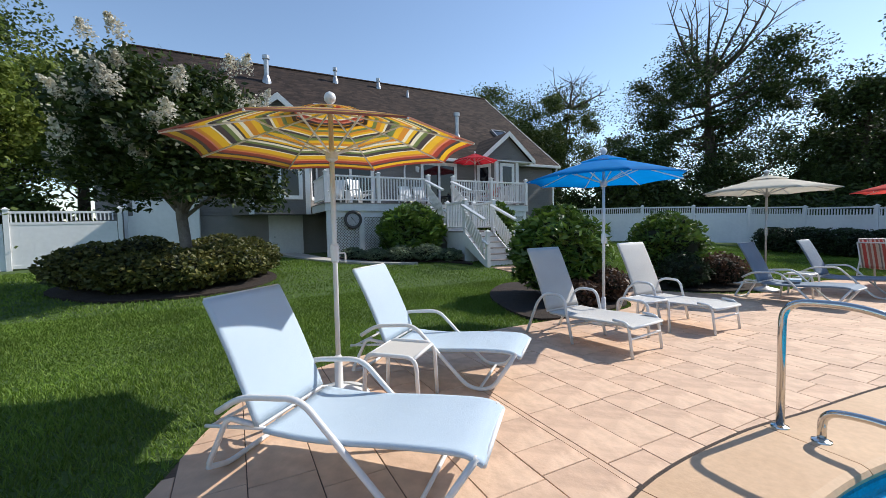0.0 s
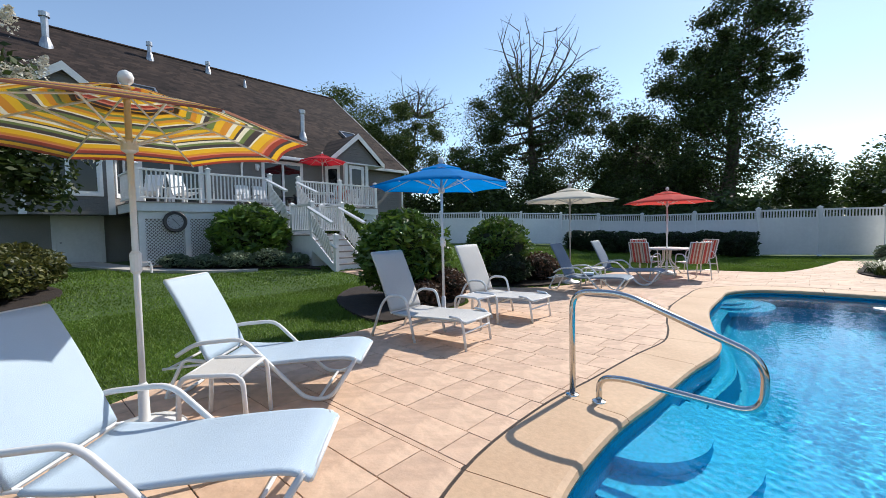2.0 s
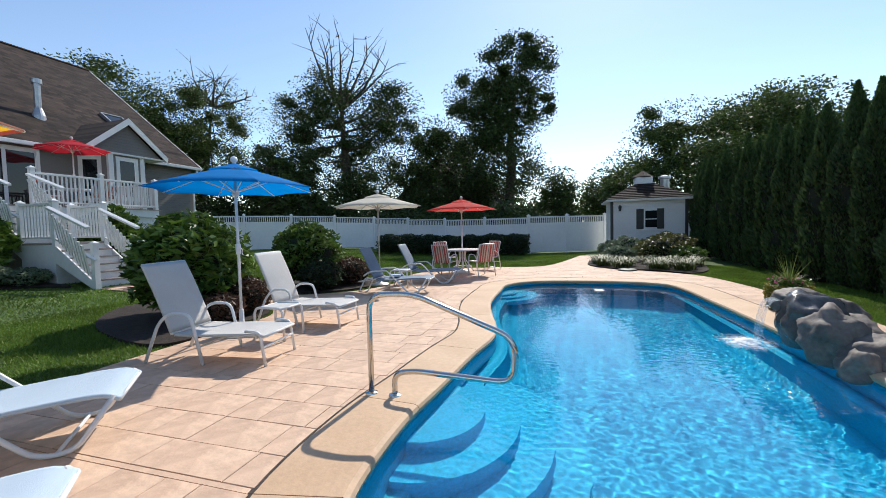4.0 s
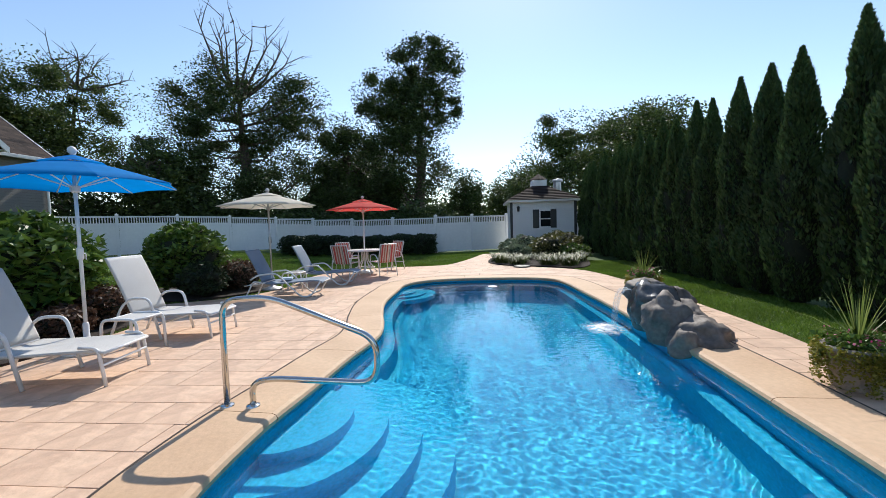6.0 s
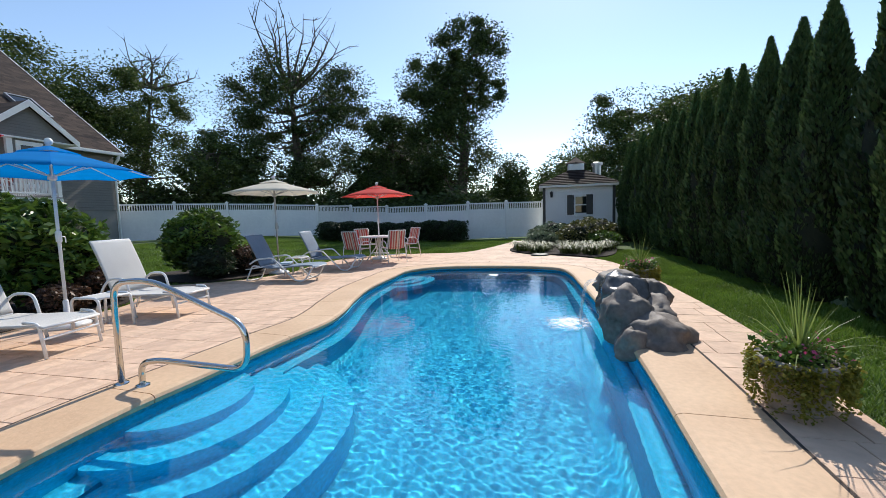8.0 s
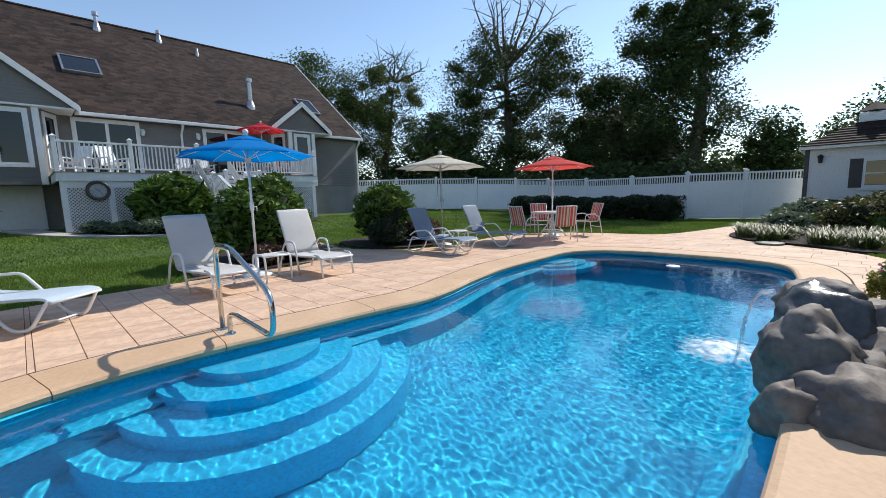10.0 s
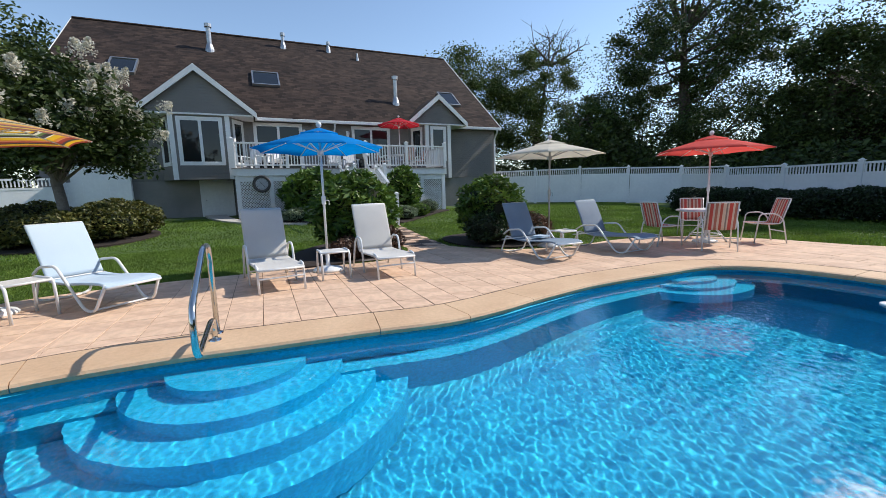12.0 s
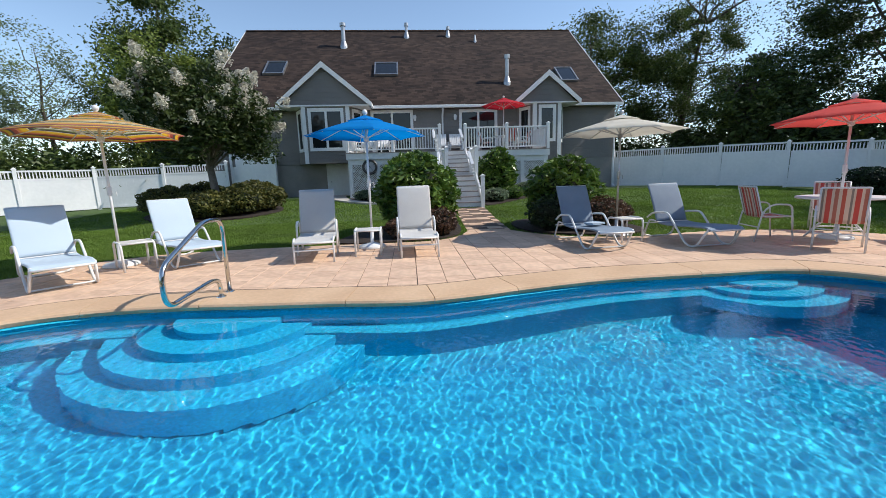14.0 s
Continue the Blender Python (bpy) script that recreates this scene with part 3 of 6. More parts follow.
def build_house():
    house = empty("house", Matrix(), "grey-sided house with brown shingle roof and white trim", "house")
    zb = 0.3
    bm = bx(HX0 + 0.15, HX1 - 0.15, Y0, 2 * RIDGE_Y - Y0, zb + 1.75, EAVE_Z + 0.05)
    part("wall", bm, M_SIDING, house)
    # gable ends up to the ridge
    for x in (HX0 + 0.15, HX1 - 0.15):
        a, b, c = (x, Y0, EAVE_Z), (x, 2 * RIDGE_Y - Y0, EAVE_Z), (x, RIDGE_Y, RIDGE_Z - 0.15)
        d = 0.2 if x < 0 else -0.2
        bm = bmesh.new()
        f = [bm.verts.new(p) for p in (a, b, c)] + [bm.verts.new((p[0] + d, p[1], p[2])) for p in (a, b, c)]
        bm.faces.new(f[:3])
        bm.faces.new(f[3:][::-1])
        part("gable_end", bm, M_SIDING, house)
    part("foundation", bx(HX0 + 0.18, HX1 - 0.18, Y0 + 0.03, 2 * RIDGE_Y - Y0 - 0.03, -0.3, zb + 1.75), M_FOUND, house, "grey parged basement wall")
    # main roof: two slopes with thickness
    back_y = 2 * RIDGE_Y - EAVE_Y
    for ya, name in ((EAVE_Y, "roof"), (back_y, "roof")):
        bm = bmesh.new()
        c = [(HX0 - 0.1, ya, EAVE_Z), (HX1 + 0.1, ya, EAVE_Z), (HX1 + 0.1, RIDGE_Y, RIDGE_Z), (HX0 - 0.1, RIDGE_Y, RIDGE_Z)]
        hi = [bm.verts.new(p) for p in c]
        lo = [bm.verts.new((p[0], p[1], p[2] - 0.16)) for p in c]
        bm.faces.new(hi)
        bm.faces.new(lo[::-1])
        for i in range(4):
            bm.faces.new((hi[i - 1], hi[i], lo[i], lo[i - 1]))
        bmesh.ops.recalc_face_normals(bm, faces=bm.faces)
        part(name, bm, M_ROOF, house, "brown asphalt shingle roof slope")
    part("ridge_cap", tube([(HX0 - 0.1, RIDGE_Y, RIDGE_Z + 0.01), (HX1 + 0.1, RIDGE_Y, RIDGE_Z + 0.01)], 0.07, n=6), M_ROOF, house)
    # gutter and fascia, rake boards
    part("gutter", bx(0.62, 7.55, EAVE_Y - 0.12, EAVE_Y + 0.02, EAVE_Z - 0.17, EAVE_Z - 0.03, bevel=0.02), M_TRIM, house)
    part("gutter", bx(10.7, HX1 + 0.1, EAVE_Y - 0.12, EAVE_Y + 0.02, EAVE_Z - 0.17, EAVE_Z - 0.03, bevel=0.02), M_TRIM, house)
    part("gutter", bx(HX0 - 0.1, -3.75, EAVE_Y - 0.12, EAVE_Y + 0.02, EAVE_Z - 0.17, EAVE_Z - 0.03, bevel=0.02), M_TRIM, house)
    for x in (HX0 - 0.12, HX1 + 0.12):
        bm = bmesh.new()
        pts = [(EAVE_Y, EAVE_Z - 0.2), (EAVE_Y, EAVE_Z + 0.02), (RIDGE_Y, RIDGE_Z + 0.02), (RIDGE_Y, RIDGE_Z - 0.2)]
        A = [bm.verts.new((x - 0.015, y, z)) for y, z in pts]
        B = [bm.verts.new((x + 0.015, y, z)) for y, z in pts]
        bm.faces.new(A)
        bm.faces.new(B[::-1])
        for i in range(4):
            bm.faces.new((A[i - 1], A[i], B[i], B[i - 1]))
        bmesh.ops.recalc_face_normals(bm, faces=bm.faces)
        part("rake_board", bm, M_TRIM, house)
    # downspouts
    part("downspout", tube(bend([(4.03, EAVE_Y - 0.05, EAVE_Z - 0.15), (4.03, EAVE_Y - 0.05, EAVE_Z - 0.3), (4.03, Y0 - 0.06, EAVE_Z - 0.55), (4.03, Y0 - 0.06, 2.35)], 0.08), 0.045, n=8), M_TRIM, house)
    part("downspout", tube(bend([(13.15, EAVE_Y - 0.05, EAVE_Z - 0.15), (13.15, EAVE_Y - 0.05, EAVE_Z - 0.3), (13.15, Y0 - 0.06, EAVE_Z - 0.6), (13.15, Y0 - 0.06, 0.6), (13.15, Y0 - 0.35, 0.5)], 0.08), 0.05, n=8), M_TRIM, house)
    # two gabled bays with canted sides
    for px, pz, hw, yf, x0, x1, xb0, xb1, zlo in ((-1.58, 6.6, 2.15, 15.45, -2.6, -0.56, -3.3, 0.15, 2.06), (9.1, 6.14, 1.58, 15.45, 8.48, 9.72, 7.85, 10.4, 2.0)):
        ev = EAVE_Z - 0.02
        bm = prism([(x0, yf), (x1, yf), (xb1, Y0 + 0.1), (xb0, Y0 + 0.1)], zlo, ev - 0.12)
        part("bay_wall", bm, M_SIDING, house)
        part("soffit", bx(px - hw + 0.1, px + hw - 0.1, yf - 0.12, Y0 + 0.1, ev - 0.15, ev - 0.09), M_TRIM, house)
        # gable face
        s = (pz - ev) / hw
        bm = bmesh.new()
        A = [bm.verts.new(p) for p in ((px - hw + 0.12, yf - 0.05, ev - 0.1), (px + hw - 0.12, yf - 0.05, ev - 0.1), (px, yf - 0.05, pz - 0.16))]
        B = [bm.verts.new((v.co.x, yf + 0.1, v.co.z)) for v in A]
        bm.faces.new(A)
        bm.faces.new(B[::-1])
        for i in range(3):
            bm.faces.new((A[i - 1], A[i], B[i], B[i - 1]))
        bmesh.ops.recalc_face_normals(bm, faces=bm.faces)
        part("gable", bm, M_SIDING, house)
        # little roof running back into the main slope
        yfr = yf - 0.22
        for sg in (-1, 1):
            bm = bmesh.new()
            yb = EAVE_Y + (pz - EAVE_Z) / SLOPE + 0.1
            c = [(px + sg * (hw + 0.02), yfr, ev - 0.02), (px, yfr, pz), (px, yb, pz), (px + sg * (hw + 0.02), EAVE_Y + 0.05, ev - 0.02)]
            hi = [bm.verts.new(p) for p in c]
            lo = [bm.verts.new((p[0], p[1], p[2] - 0.1)) for p in c]
            bm.faces.new(hi)
            bm.faces.new(lo[::-1])
            for i in range(4):
                bm.faces.new((hi[i - 1], hi[i], lo[i], lo[i - 1]))
            bmesh.ops.recalc_face_normals(bm, faces=bm.faces)
            part("bay_roof", bm, M_ROOF, house)
            # white rake board on the gable's edge, with a return at the eave
            bm = bmesh.new()
            pts = [(px + sg * (hw + 0.03), ev - 0.24), (px + sg * (hw + 0.03), ev + 0.0), (px, pz + 0.02), (px, pz - 0.24)]
            A = [bm.verts.new((x, yfr - 0.035, z)) for x, z in pts]
            B = [bm.verts.new((x, yfr - 0.003, z)) for x, z in pts]
            bm.faces.new(A)
            bm.faces.new(B[::-1])
            for i in range(4):
                bm.faces.new((A[i - 1], A[i], B[i], B[i - 1]))
            bmesh.ops.recalc_face_normals(bm, faces=bm.faces)
            part("rake_board", bm, M_TRIM, house)
            part("gutter", bx(px + sg * hw - 0.05, px + sg * hw + 0.05, yfr, EAVE_Y + 0.02, ev - 0.16, ev - 0.03, bevel=0.015), M_TRIM, house)
        # corner boards
        for cx in (x0, x1):
            part("corner_board", bx(cx - 0.09, cx + 0.09, yf - 0.03, yf + 0.09, zlo, ev - 0.12), M_TRIM, house)
        z0w = 2.74 if px < 0 else 2.95
        hw_ = 4.5 - z0w
        window(house, pose(x0 + 0.28, yf, z0w), x1 - x0 - 0.56, hw_, 2 if px < 0 else 1)
        for (ax, ay), (bx_, by) in (((xb0, Y0 + 0.1), (x0, yf)), ((x1, yf), (xb1, Y0 + 0.1))):
            L = math.hypot(bx_ - ax, by - ay)
            ang = math.degrees(math.atan2(by - ay, bx_ - ax))
            ww = min(0.62, L - 0.4)
            window(house, pose(ax, ay, z0w, 0, 0, ang) @ Matrix.Translation(((L - ww) / 2, 0, 0)), ww, hw_, 1)
    # glazed doors and windows along the deck
    window(house, pose(0.5, Y0, 2.5), 1.95, 2.05, 2, "sliding_door")
    window(house, pose(4.98, Y0, 2.42), 1.8, 2.12, 2, "sliding_door")
    # basement door
    d = part("door", bx(-1.85, -0.72, Y0 - 0.02, Y0 + 0.02, 0.45, 2.0, bevel=0.008), M_TRIM, house, "white basement door")
    bm = bx(-1.95, -1.85, Y0 - 0.04, Y0 + 0.03, 0.42, 2.08)
    bx(-0.72, -0.62, Y0 - 0.04, Y0 + 0.03, 0.42, 2.08, bm)
    bx(-1.85, -0.72, Y0 - 0.04, Y0 + 0.03, 2.0, 2.08, bm)
    part("door_frame", bm, M_TRIM, d)
    part("handle", lathe([(0.012, 0), (0.012, 0.04), (0.032, 0.05), (0.03, 0.08), (0.01, 0.09)], n=10), M_PIPE, d).matrix_local = pose(-1.74, Y0 - 0.02, 1.18, 90, 0, 0)
    # skylights on the slope
    tilt = math.degrees(math.atan(SLOPE))
    for sx0, sx1, y0, y1 in ((-5.4, -4.3, 19.0, 20.2), (0.55, 1.85, 18.8, 20.0), (10.75, 11.75, 18.1, 19.35)):
        L = (y1 - y0) / math.cos(radians(tilt))
        m = pose(sx0, y0, EAVE_Z + (y0 - EAVE_Y) * SLOPE, tilt, 0, 0)
        w = sx1 - sx0
        bm = bx(0, w, 0, 0.07, 0.0, 0.13)
        bx(0, w, L - 0.07, L, 0.0, 0.13, bm)
        bx(0, 0.07, 0.07, L - 0.07, 0.0, 0.13, bm)
        bx(w - 0.07, w, 0.07, L - 0.07, 0.0, 0.13, bm)
        s = part("skylight", bm, M_PIPE, house, "metal-framed skylight in the roof")
        s.matrix_local = m
        part("pane", bx(0.07, w - 0.07, 0.07, L - 0.07, 0.07, 0.1), M_GLASS, s)
    # flues and vent pipes
    for vx, vy, r, h, cap in ((-1.38, 21.95, 0.12, 1.35, 1), (2.44, 23.1, 0.09, 0.85, 1), (5.1, 23.2, 0.08, 0.6, 1), (6.75, 22.5, 0.05, 0.4, 0), (7.72, 18.05, 0.11, 1.45, 1)):
        z = EAVE_Z + (vy - EAVE_Y) * SLOPE
        prof = [(r * 2.1, -0.25), (r * 1.9, 0.02), (r * 1.15, 0.3), (r, 0.32), (r, h - 0.2)]
        prof += [(r * 1.5, h - 0.2), (r * 1.5, h - 0.02), (r * 0.6, h)] if cap else [(r, h)]
        v = part("vent_pipe", lathe(prof, n=14), M_PIPE, house, "galvanised metal roof flue")
        v.location = (vx, vy, z)
    # wall lanterns
    for lx in (2.62, 4.68):
        b = part("wall_lamp", bx(lx - 0.06, lx + 0.06, Y0 - 0.03, Y0, 4.15, 4.4, bevel=0.01), M_TRIM, house, "white wall lantern")
        part("shade", lathe([(0.05, 0), (0.085, 0.16), (0.09, 0.2), (0.03, 0.27)], n=10, at=(lx, Y0 - 0.13, 4.1)), M_TRIM, b)


build_house()


# ---- the deck and its stairs ----
DX0, DX1, DY, DZ = -0.35, 8.33, 13.02, 2.36
SX0, SX1 = 3.58, 4.68


def build_deck():
    deck = empty("deck", Matrix(), "raised deck with white fascia on lattice skirting", "deck")
    part("fascia", bx(DX0 - 0.06, DX1 + 0.06, DY - 0.06, DY, DZ - 0.28, DZ - 0.02, bevel=0.006), M_TRIM, deck)
    part("fascia", bx(DX1, DX1 + 0.06, DY, Y0, DZ - 0.28, DZ - 0.02), M_TRIM, deck)
    part("fascia", bx(DX0 - 0.06, DX0, DY, 15.5, DZ - 0.28, DZ - 0.02), M_TRIM, deck)
    n = 26
    m0 = None
    for i in range(n):
        y = DY - 0.09 + i * 0.14
        if m0 is None:
            p = part("plank", bx(DX0 - 0.09, DX1 + 0.09, 0, 0.133, DZ - 0.02, DZ + 0.01), M_DECK, deck)
            m0 = p.data
            p.location = (0, y, 0)
        else:
            share("plank", m0, deck, Matrix.Translation((0, y, 0)))
    # support posts and beam behind the skirting
    part("beam", bx(DX0, DX1, DY + 0.02, DY + 0.06, DZ - 0.5, DZ - 0.28), M_TRIM, deck)
    xs = [DX0 + 0.08, 0.9, 2.2, 3.45, 4.8, 6.0, 7.2, DX1 - 0.08]
    for x in xs:
        part("post", bx(x - 0.08, x + 0.08, DY + 0.0, DY + 0.12, 0.3, DZ - 0.28), M_TRIM, deck)
    # lattice panels
    for x0, x1 in zip(xs, xs[1:]):
        if x0 > 3 and x1 < 5:
            continue
        bm = bmesh.new()
        w, z0, z1 = x1 - x0 - 0.16, 0.42, DZ - 0.5
        for sg, yy in ((1, DY + 0.05), (-1, DY + 0.058)):
            k = -int((z1 - z0) / 0.1) - 1
            while k * 0.1 < w:
                a, b = (k * 0.1, z0), (k * 0.1 + (z1 - z0), z1)
                # clip the strip to the panel
                if a[0] < 0:
                    a = (0.0, z0 - a[0])
                if b[0] > w:
                    b = (w, z1 - (b[0] - w))
                if b[0] - a[0] > 0.04:
                    ax, bx2 = (a[0], b[0]) if sg > 0 else (w - a[0], w - b[0])
                    h = 0.018
                    v = [bm.verts.new((x0 + 0.08 + q, yy, z)) for q, z in ((ax, a[1] - h), (bx2, b[1] - h), (bx2, b[1] + h), (ax, a[1] + h))]
                    f = bm.faces.new(v)
                k += 1
        bm.normal_update()
        bmesh.ops.solidify(bm, geom=list(bm.faces), thickness=0.006)
        part("lattice", bm, M_TRIM, deck, "white diagonal lattice panel")
    part("backing", bx(DX0 + 0.1, DX1 - 0.1, DY + 0.5, DY + 0.55, 0.3, DZ - 0.3), M_FOUND, deck)
    return deck


build_deck()


BAL = {}


def railing(name, a, b, za, zb, label="white deck railing with square balusters"):
    """Posts at both ends with caps, two rails and square balusters."""
    r = empty(name, Matrix(), label, "railing", "deck railings")
    L = math.hypot(b[0] - a[0], b[1] - a[1])
    ang = math.degrees(math.atan2(b[1] - a[1], b[0] - a[0]))
    sl = (zb - za) / L
    m = pose(a[0], a[1], za, 0, 0, ang)
    sh = m @ Matrix(((1, 0, 0, 0), (0, 1, 0, 0), (sl, 0, 1, 0), (0, 0, 0, 1)))
    for nm, z, h, w in (("top_rail", 0.92, 0.06, 0.045), ("bottom_rail", 0.10, 0.05, 0.03)):
        p = part(nm, bx(0.05, L - 0.05, -w, w, z, z + h, bevel=0.008), M_TRIM, r)
        p.matrix_local = sh
    if "b" not in BAL:
        BAL["b"] = part("baluster", bx(-0.019, 0.019, -0.019, 0.019, 0.15, 0.92), M_TRIM, r)
        BAL["b"].matrix_local = sh @ Matrix.Translation((0.12, 0, 0))
    n = int((L - 0.16) / 0.115)
    for i in range(n):
        share("baluster", BAL["b"].data, r, sh @ Matrix.Translation((L / 2 + (i - (n - 1) / 2) * 0.115, 0, 0)))
    return r


def newel(x, y, z, h=1.08):
    bm = bx(x - 0.06, x + 0.06, y - 0.06, y + 0.06, z - 0.1, z + h, bevel=0.006)
    bx(x - 0.08, x + 0.08, y - 0.08, y + 0.08, z + h, z + h + 0.025, bm)
    bmesh.ops.create_cone(bm, cap_ends=True, segments=4, radius1=0.10, radius2=0.01, depth=0.05, matrix=Matrix.Translation((x, y, z + h + 0.05)) @ Matrix.Rotation(radians(45), 4, 'Z'))
    return tagged(part("newel_post", bm, M_TRIM), "white square deck post with a pyramid cap", "post", "deck posts")


DYR = DY + 0.02
for px in (DX0, 1.55, SX0, SX1, 6.5, DX1):
    newel(px, DYR, DZ)
for a, b in (((DX0, DYR), (1.55, DYR)), ((1.55, DYR), (SX0, DYR)), ((SX1, DYR), (6.5, DYR)), ((6.5, DYR), (DX1, DYR)), ((DX1, DYR), (DX1, 15.4)), ((DX0, DYR), (DX0, 15.3))):
    railing("deck_railing", a, b, DZ, DZ)

LZ, LY0, LY1, GY = 1.30, 11.5, 10.25, 8.95
GZ = gz(4.1, GY)


def build_stairs():
    st = empty("stairs", Matrix(), "white-sided deck stairs with dark treads and a mid landing", "stairs")
    n1, n2 = 6, 6
    for n, ya, za, yb, zb_ in ((n1, DY - 0.06, DZ, LY0, LZ), (n2, LY1, LZ, GY, GZ)):
        rise, run = (za - zb_) / n, (ya - yb) / n
        for i in range(n):
            z, y = za - rise * (i + 1), ya - run * i
            part("riser", bx(SX0, SX1, y - 0.02, y, z, z + rise - 0.03), M_TRIM, st)
            if i < n - 1:
                part("tread", bx(SX0 - 0.02, SX1 + 0.02, y - run - 0.045, y - 0.005, z - 0.035, z, bevel=0.006), M_DECK, st)
        for x in (SX0 - 0.04, SX1):
            bm = bmesh.new()
            pts = [(ya, za - 0.05), (yb, zb_ - 0.05 + rise), (yb, max(zb_ - 0.4, gz(x, yb) - 0.05)), (ya, za - 0.5)]
            A = [bm.verts.new((x, y, z)) for y, z in pts]
            B = [bm.verts.new((x + 0.04, y, z)) for y, z in pts]
            bm.faces.new(A)
            bm.faces.new(B[::-1])
            for i in range(4):
                bm.faces.new((A[i - 1], A[i], B[i], B[i - 1]))
            bmesh.ops.recalc_face_normals(bm, faces=bm.faces)
            part("stringer", bm, M_TRIM, st)
    part("landing", bx(SX0 - 0.05, SX1 + 0.05, LY1 - 0.05, LY0 + 0.02, LZ - 0.05, LZ, bevel=0.006), M_DECK, st)
    bm = bx(SX0, SX1, LY1, LY1 + 0.03, 0.2, LZ - 0.05)
    bx(SX0 - 0.04, SX0, LY1, LY0, 0.2, LZ - 0.05, bm)
    bx(SX1, SX1 + 0.04, LY1, LY0, 0.2, LZ - 0.05, bm)
    part("skirt", bm, M_TRIM, st)


build_stairs()
for x in (SX0, SX1):
    newel(x, LY0, LZ, 1.0)
    newel(x, LY1, LZ, 1.0)
    newel(x, GY, GZ, 1.05)
    railing("stair_railing", (x, DYR - 0.05), (x, LY0 + 0.05), DZ, LZ + 0.05, "white sloping stair railing")
    railing("stair_railing", (x, LY0), (x, LY1), LZ, LZ, "white railing along the stair landing")
    railing("stair_railing", (x, LY1), (x, GY), LZ, GZ + 0.05, "white sloping stair railing")


# ---- pool handrail ----
def build_handrail():
    pts = bend([(0, 0, -0.05), (0, 0.0, 0.86), (0, -0.40, 0.88), (0, -1.255, 0.545), (0, -1.245, 0.19), (0, -0.40, 0.225), (0, -0.22, 0.19), (0, -0.22, -0.05)], 0.15, 8)
    h = empty("pool_handrail", Matrix(), "polished stainless steel pool entry handrail", "handrail")
    part("tube", tube(pts, 0.024, n=14), M_STEEL, h, smooth=True)
    for y in (0.0, -0.22):
        part("escutcheon", lathe([(0.055, 0.0), (0.052, 0.008), (0.03, 0.016)], n=16, at=(0, y, 0.0)), M_STEEL, h)


build_handrail()


# ---- loungers ----
def sling(path, half, material, name, parent, thick=0.012):
    """A taut sheet along a side profile (x, z), wrapped over rails at both sides, with a slight sag across."""
    bm = bmesh.new()
    t = thick / 2
    sect = [(-half, 0.0), (-half + 0.008, t), (-half + 0.03, t), (-half * 0.5, t), (0, t), (half * 0.5, t), (half - 0.03, t), (half - 0.008, t), (half, 0.0),
            (half - 0.008, -t), (half - 0.03, -t), (half * 0.5, -t), (0, -t), (-half * 0.5, -t), (-half + 0.03, -t), (-half + 0.008, -t)]
    fine = spline(path, 3)
    rows, k = [], len(fine)
    uv = bm.loops.layers.uv.new()
    for i, (x, z) in enumerate(fine):
        (xa, za), (xb, zb) = fine[max(i - 1, 0)], fine[min(i + 1, k - 1)]
        h = math.hypot(xb - xa, zb - za) or 1
        nx, nz = -(zb - za) / h, (xb - xa) / h
        sag = 0.014 if 0 < i < k - 1 else 0.004
        rows.append([bm.verts.new((x + nx * (d - sag * (1 - (y / half) ** 2)), y, z + nz * (d - sag * (1 - (y / half) ** 2)))) for y, d in sect])
    for A, B in zip(rows, rows[1:]):
        for j in range(len(sect)):
            bm.faces.new((A[j - 1], A[j], B[j], B[j - 1]))
    bm.faces.new(rows[0])
    bm.faces.new(rows[-1][::-1])
    bmesh.ops.recalc_face_normals(bm, faces=bm.faces)
    for f in bm.faces:
        for lp in f.loops:
            lp[uv].uv = (lp.vert.co.x, lp.vert.co.y / (2 * half) + 0.5)
    return part(name, bm, material, parent, smooth=True)


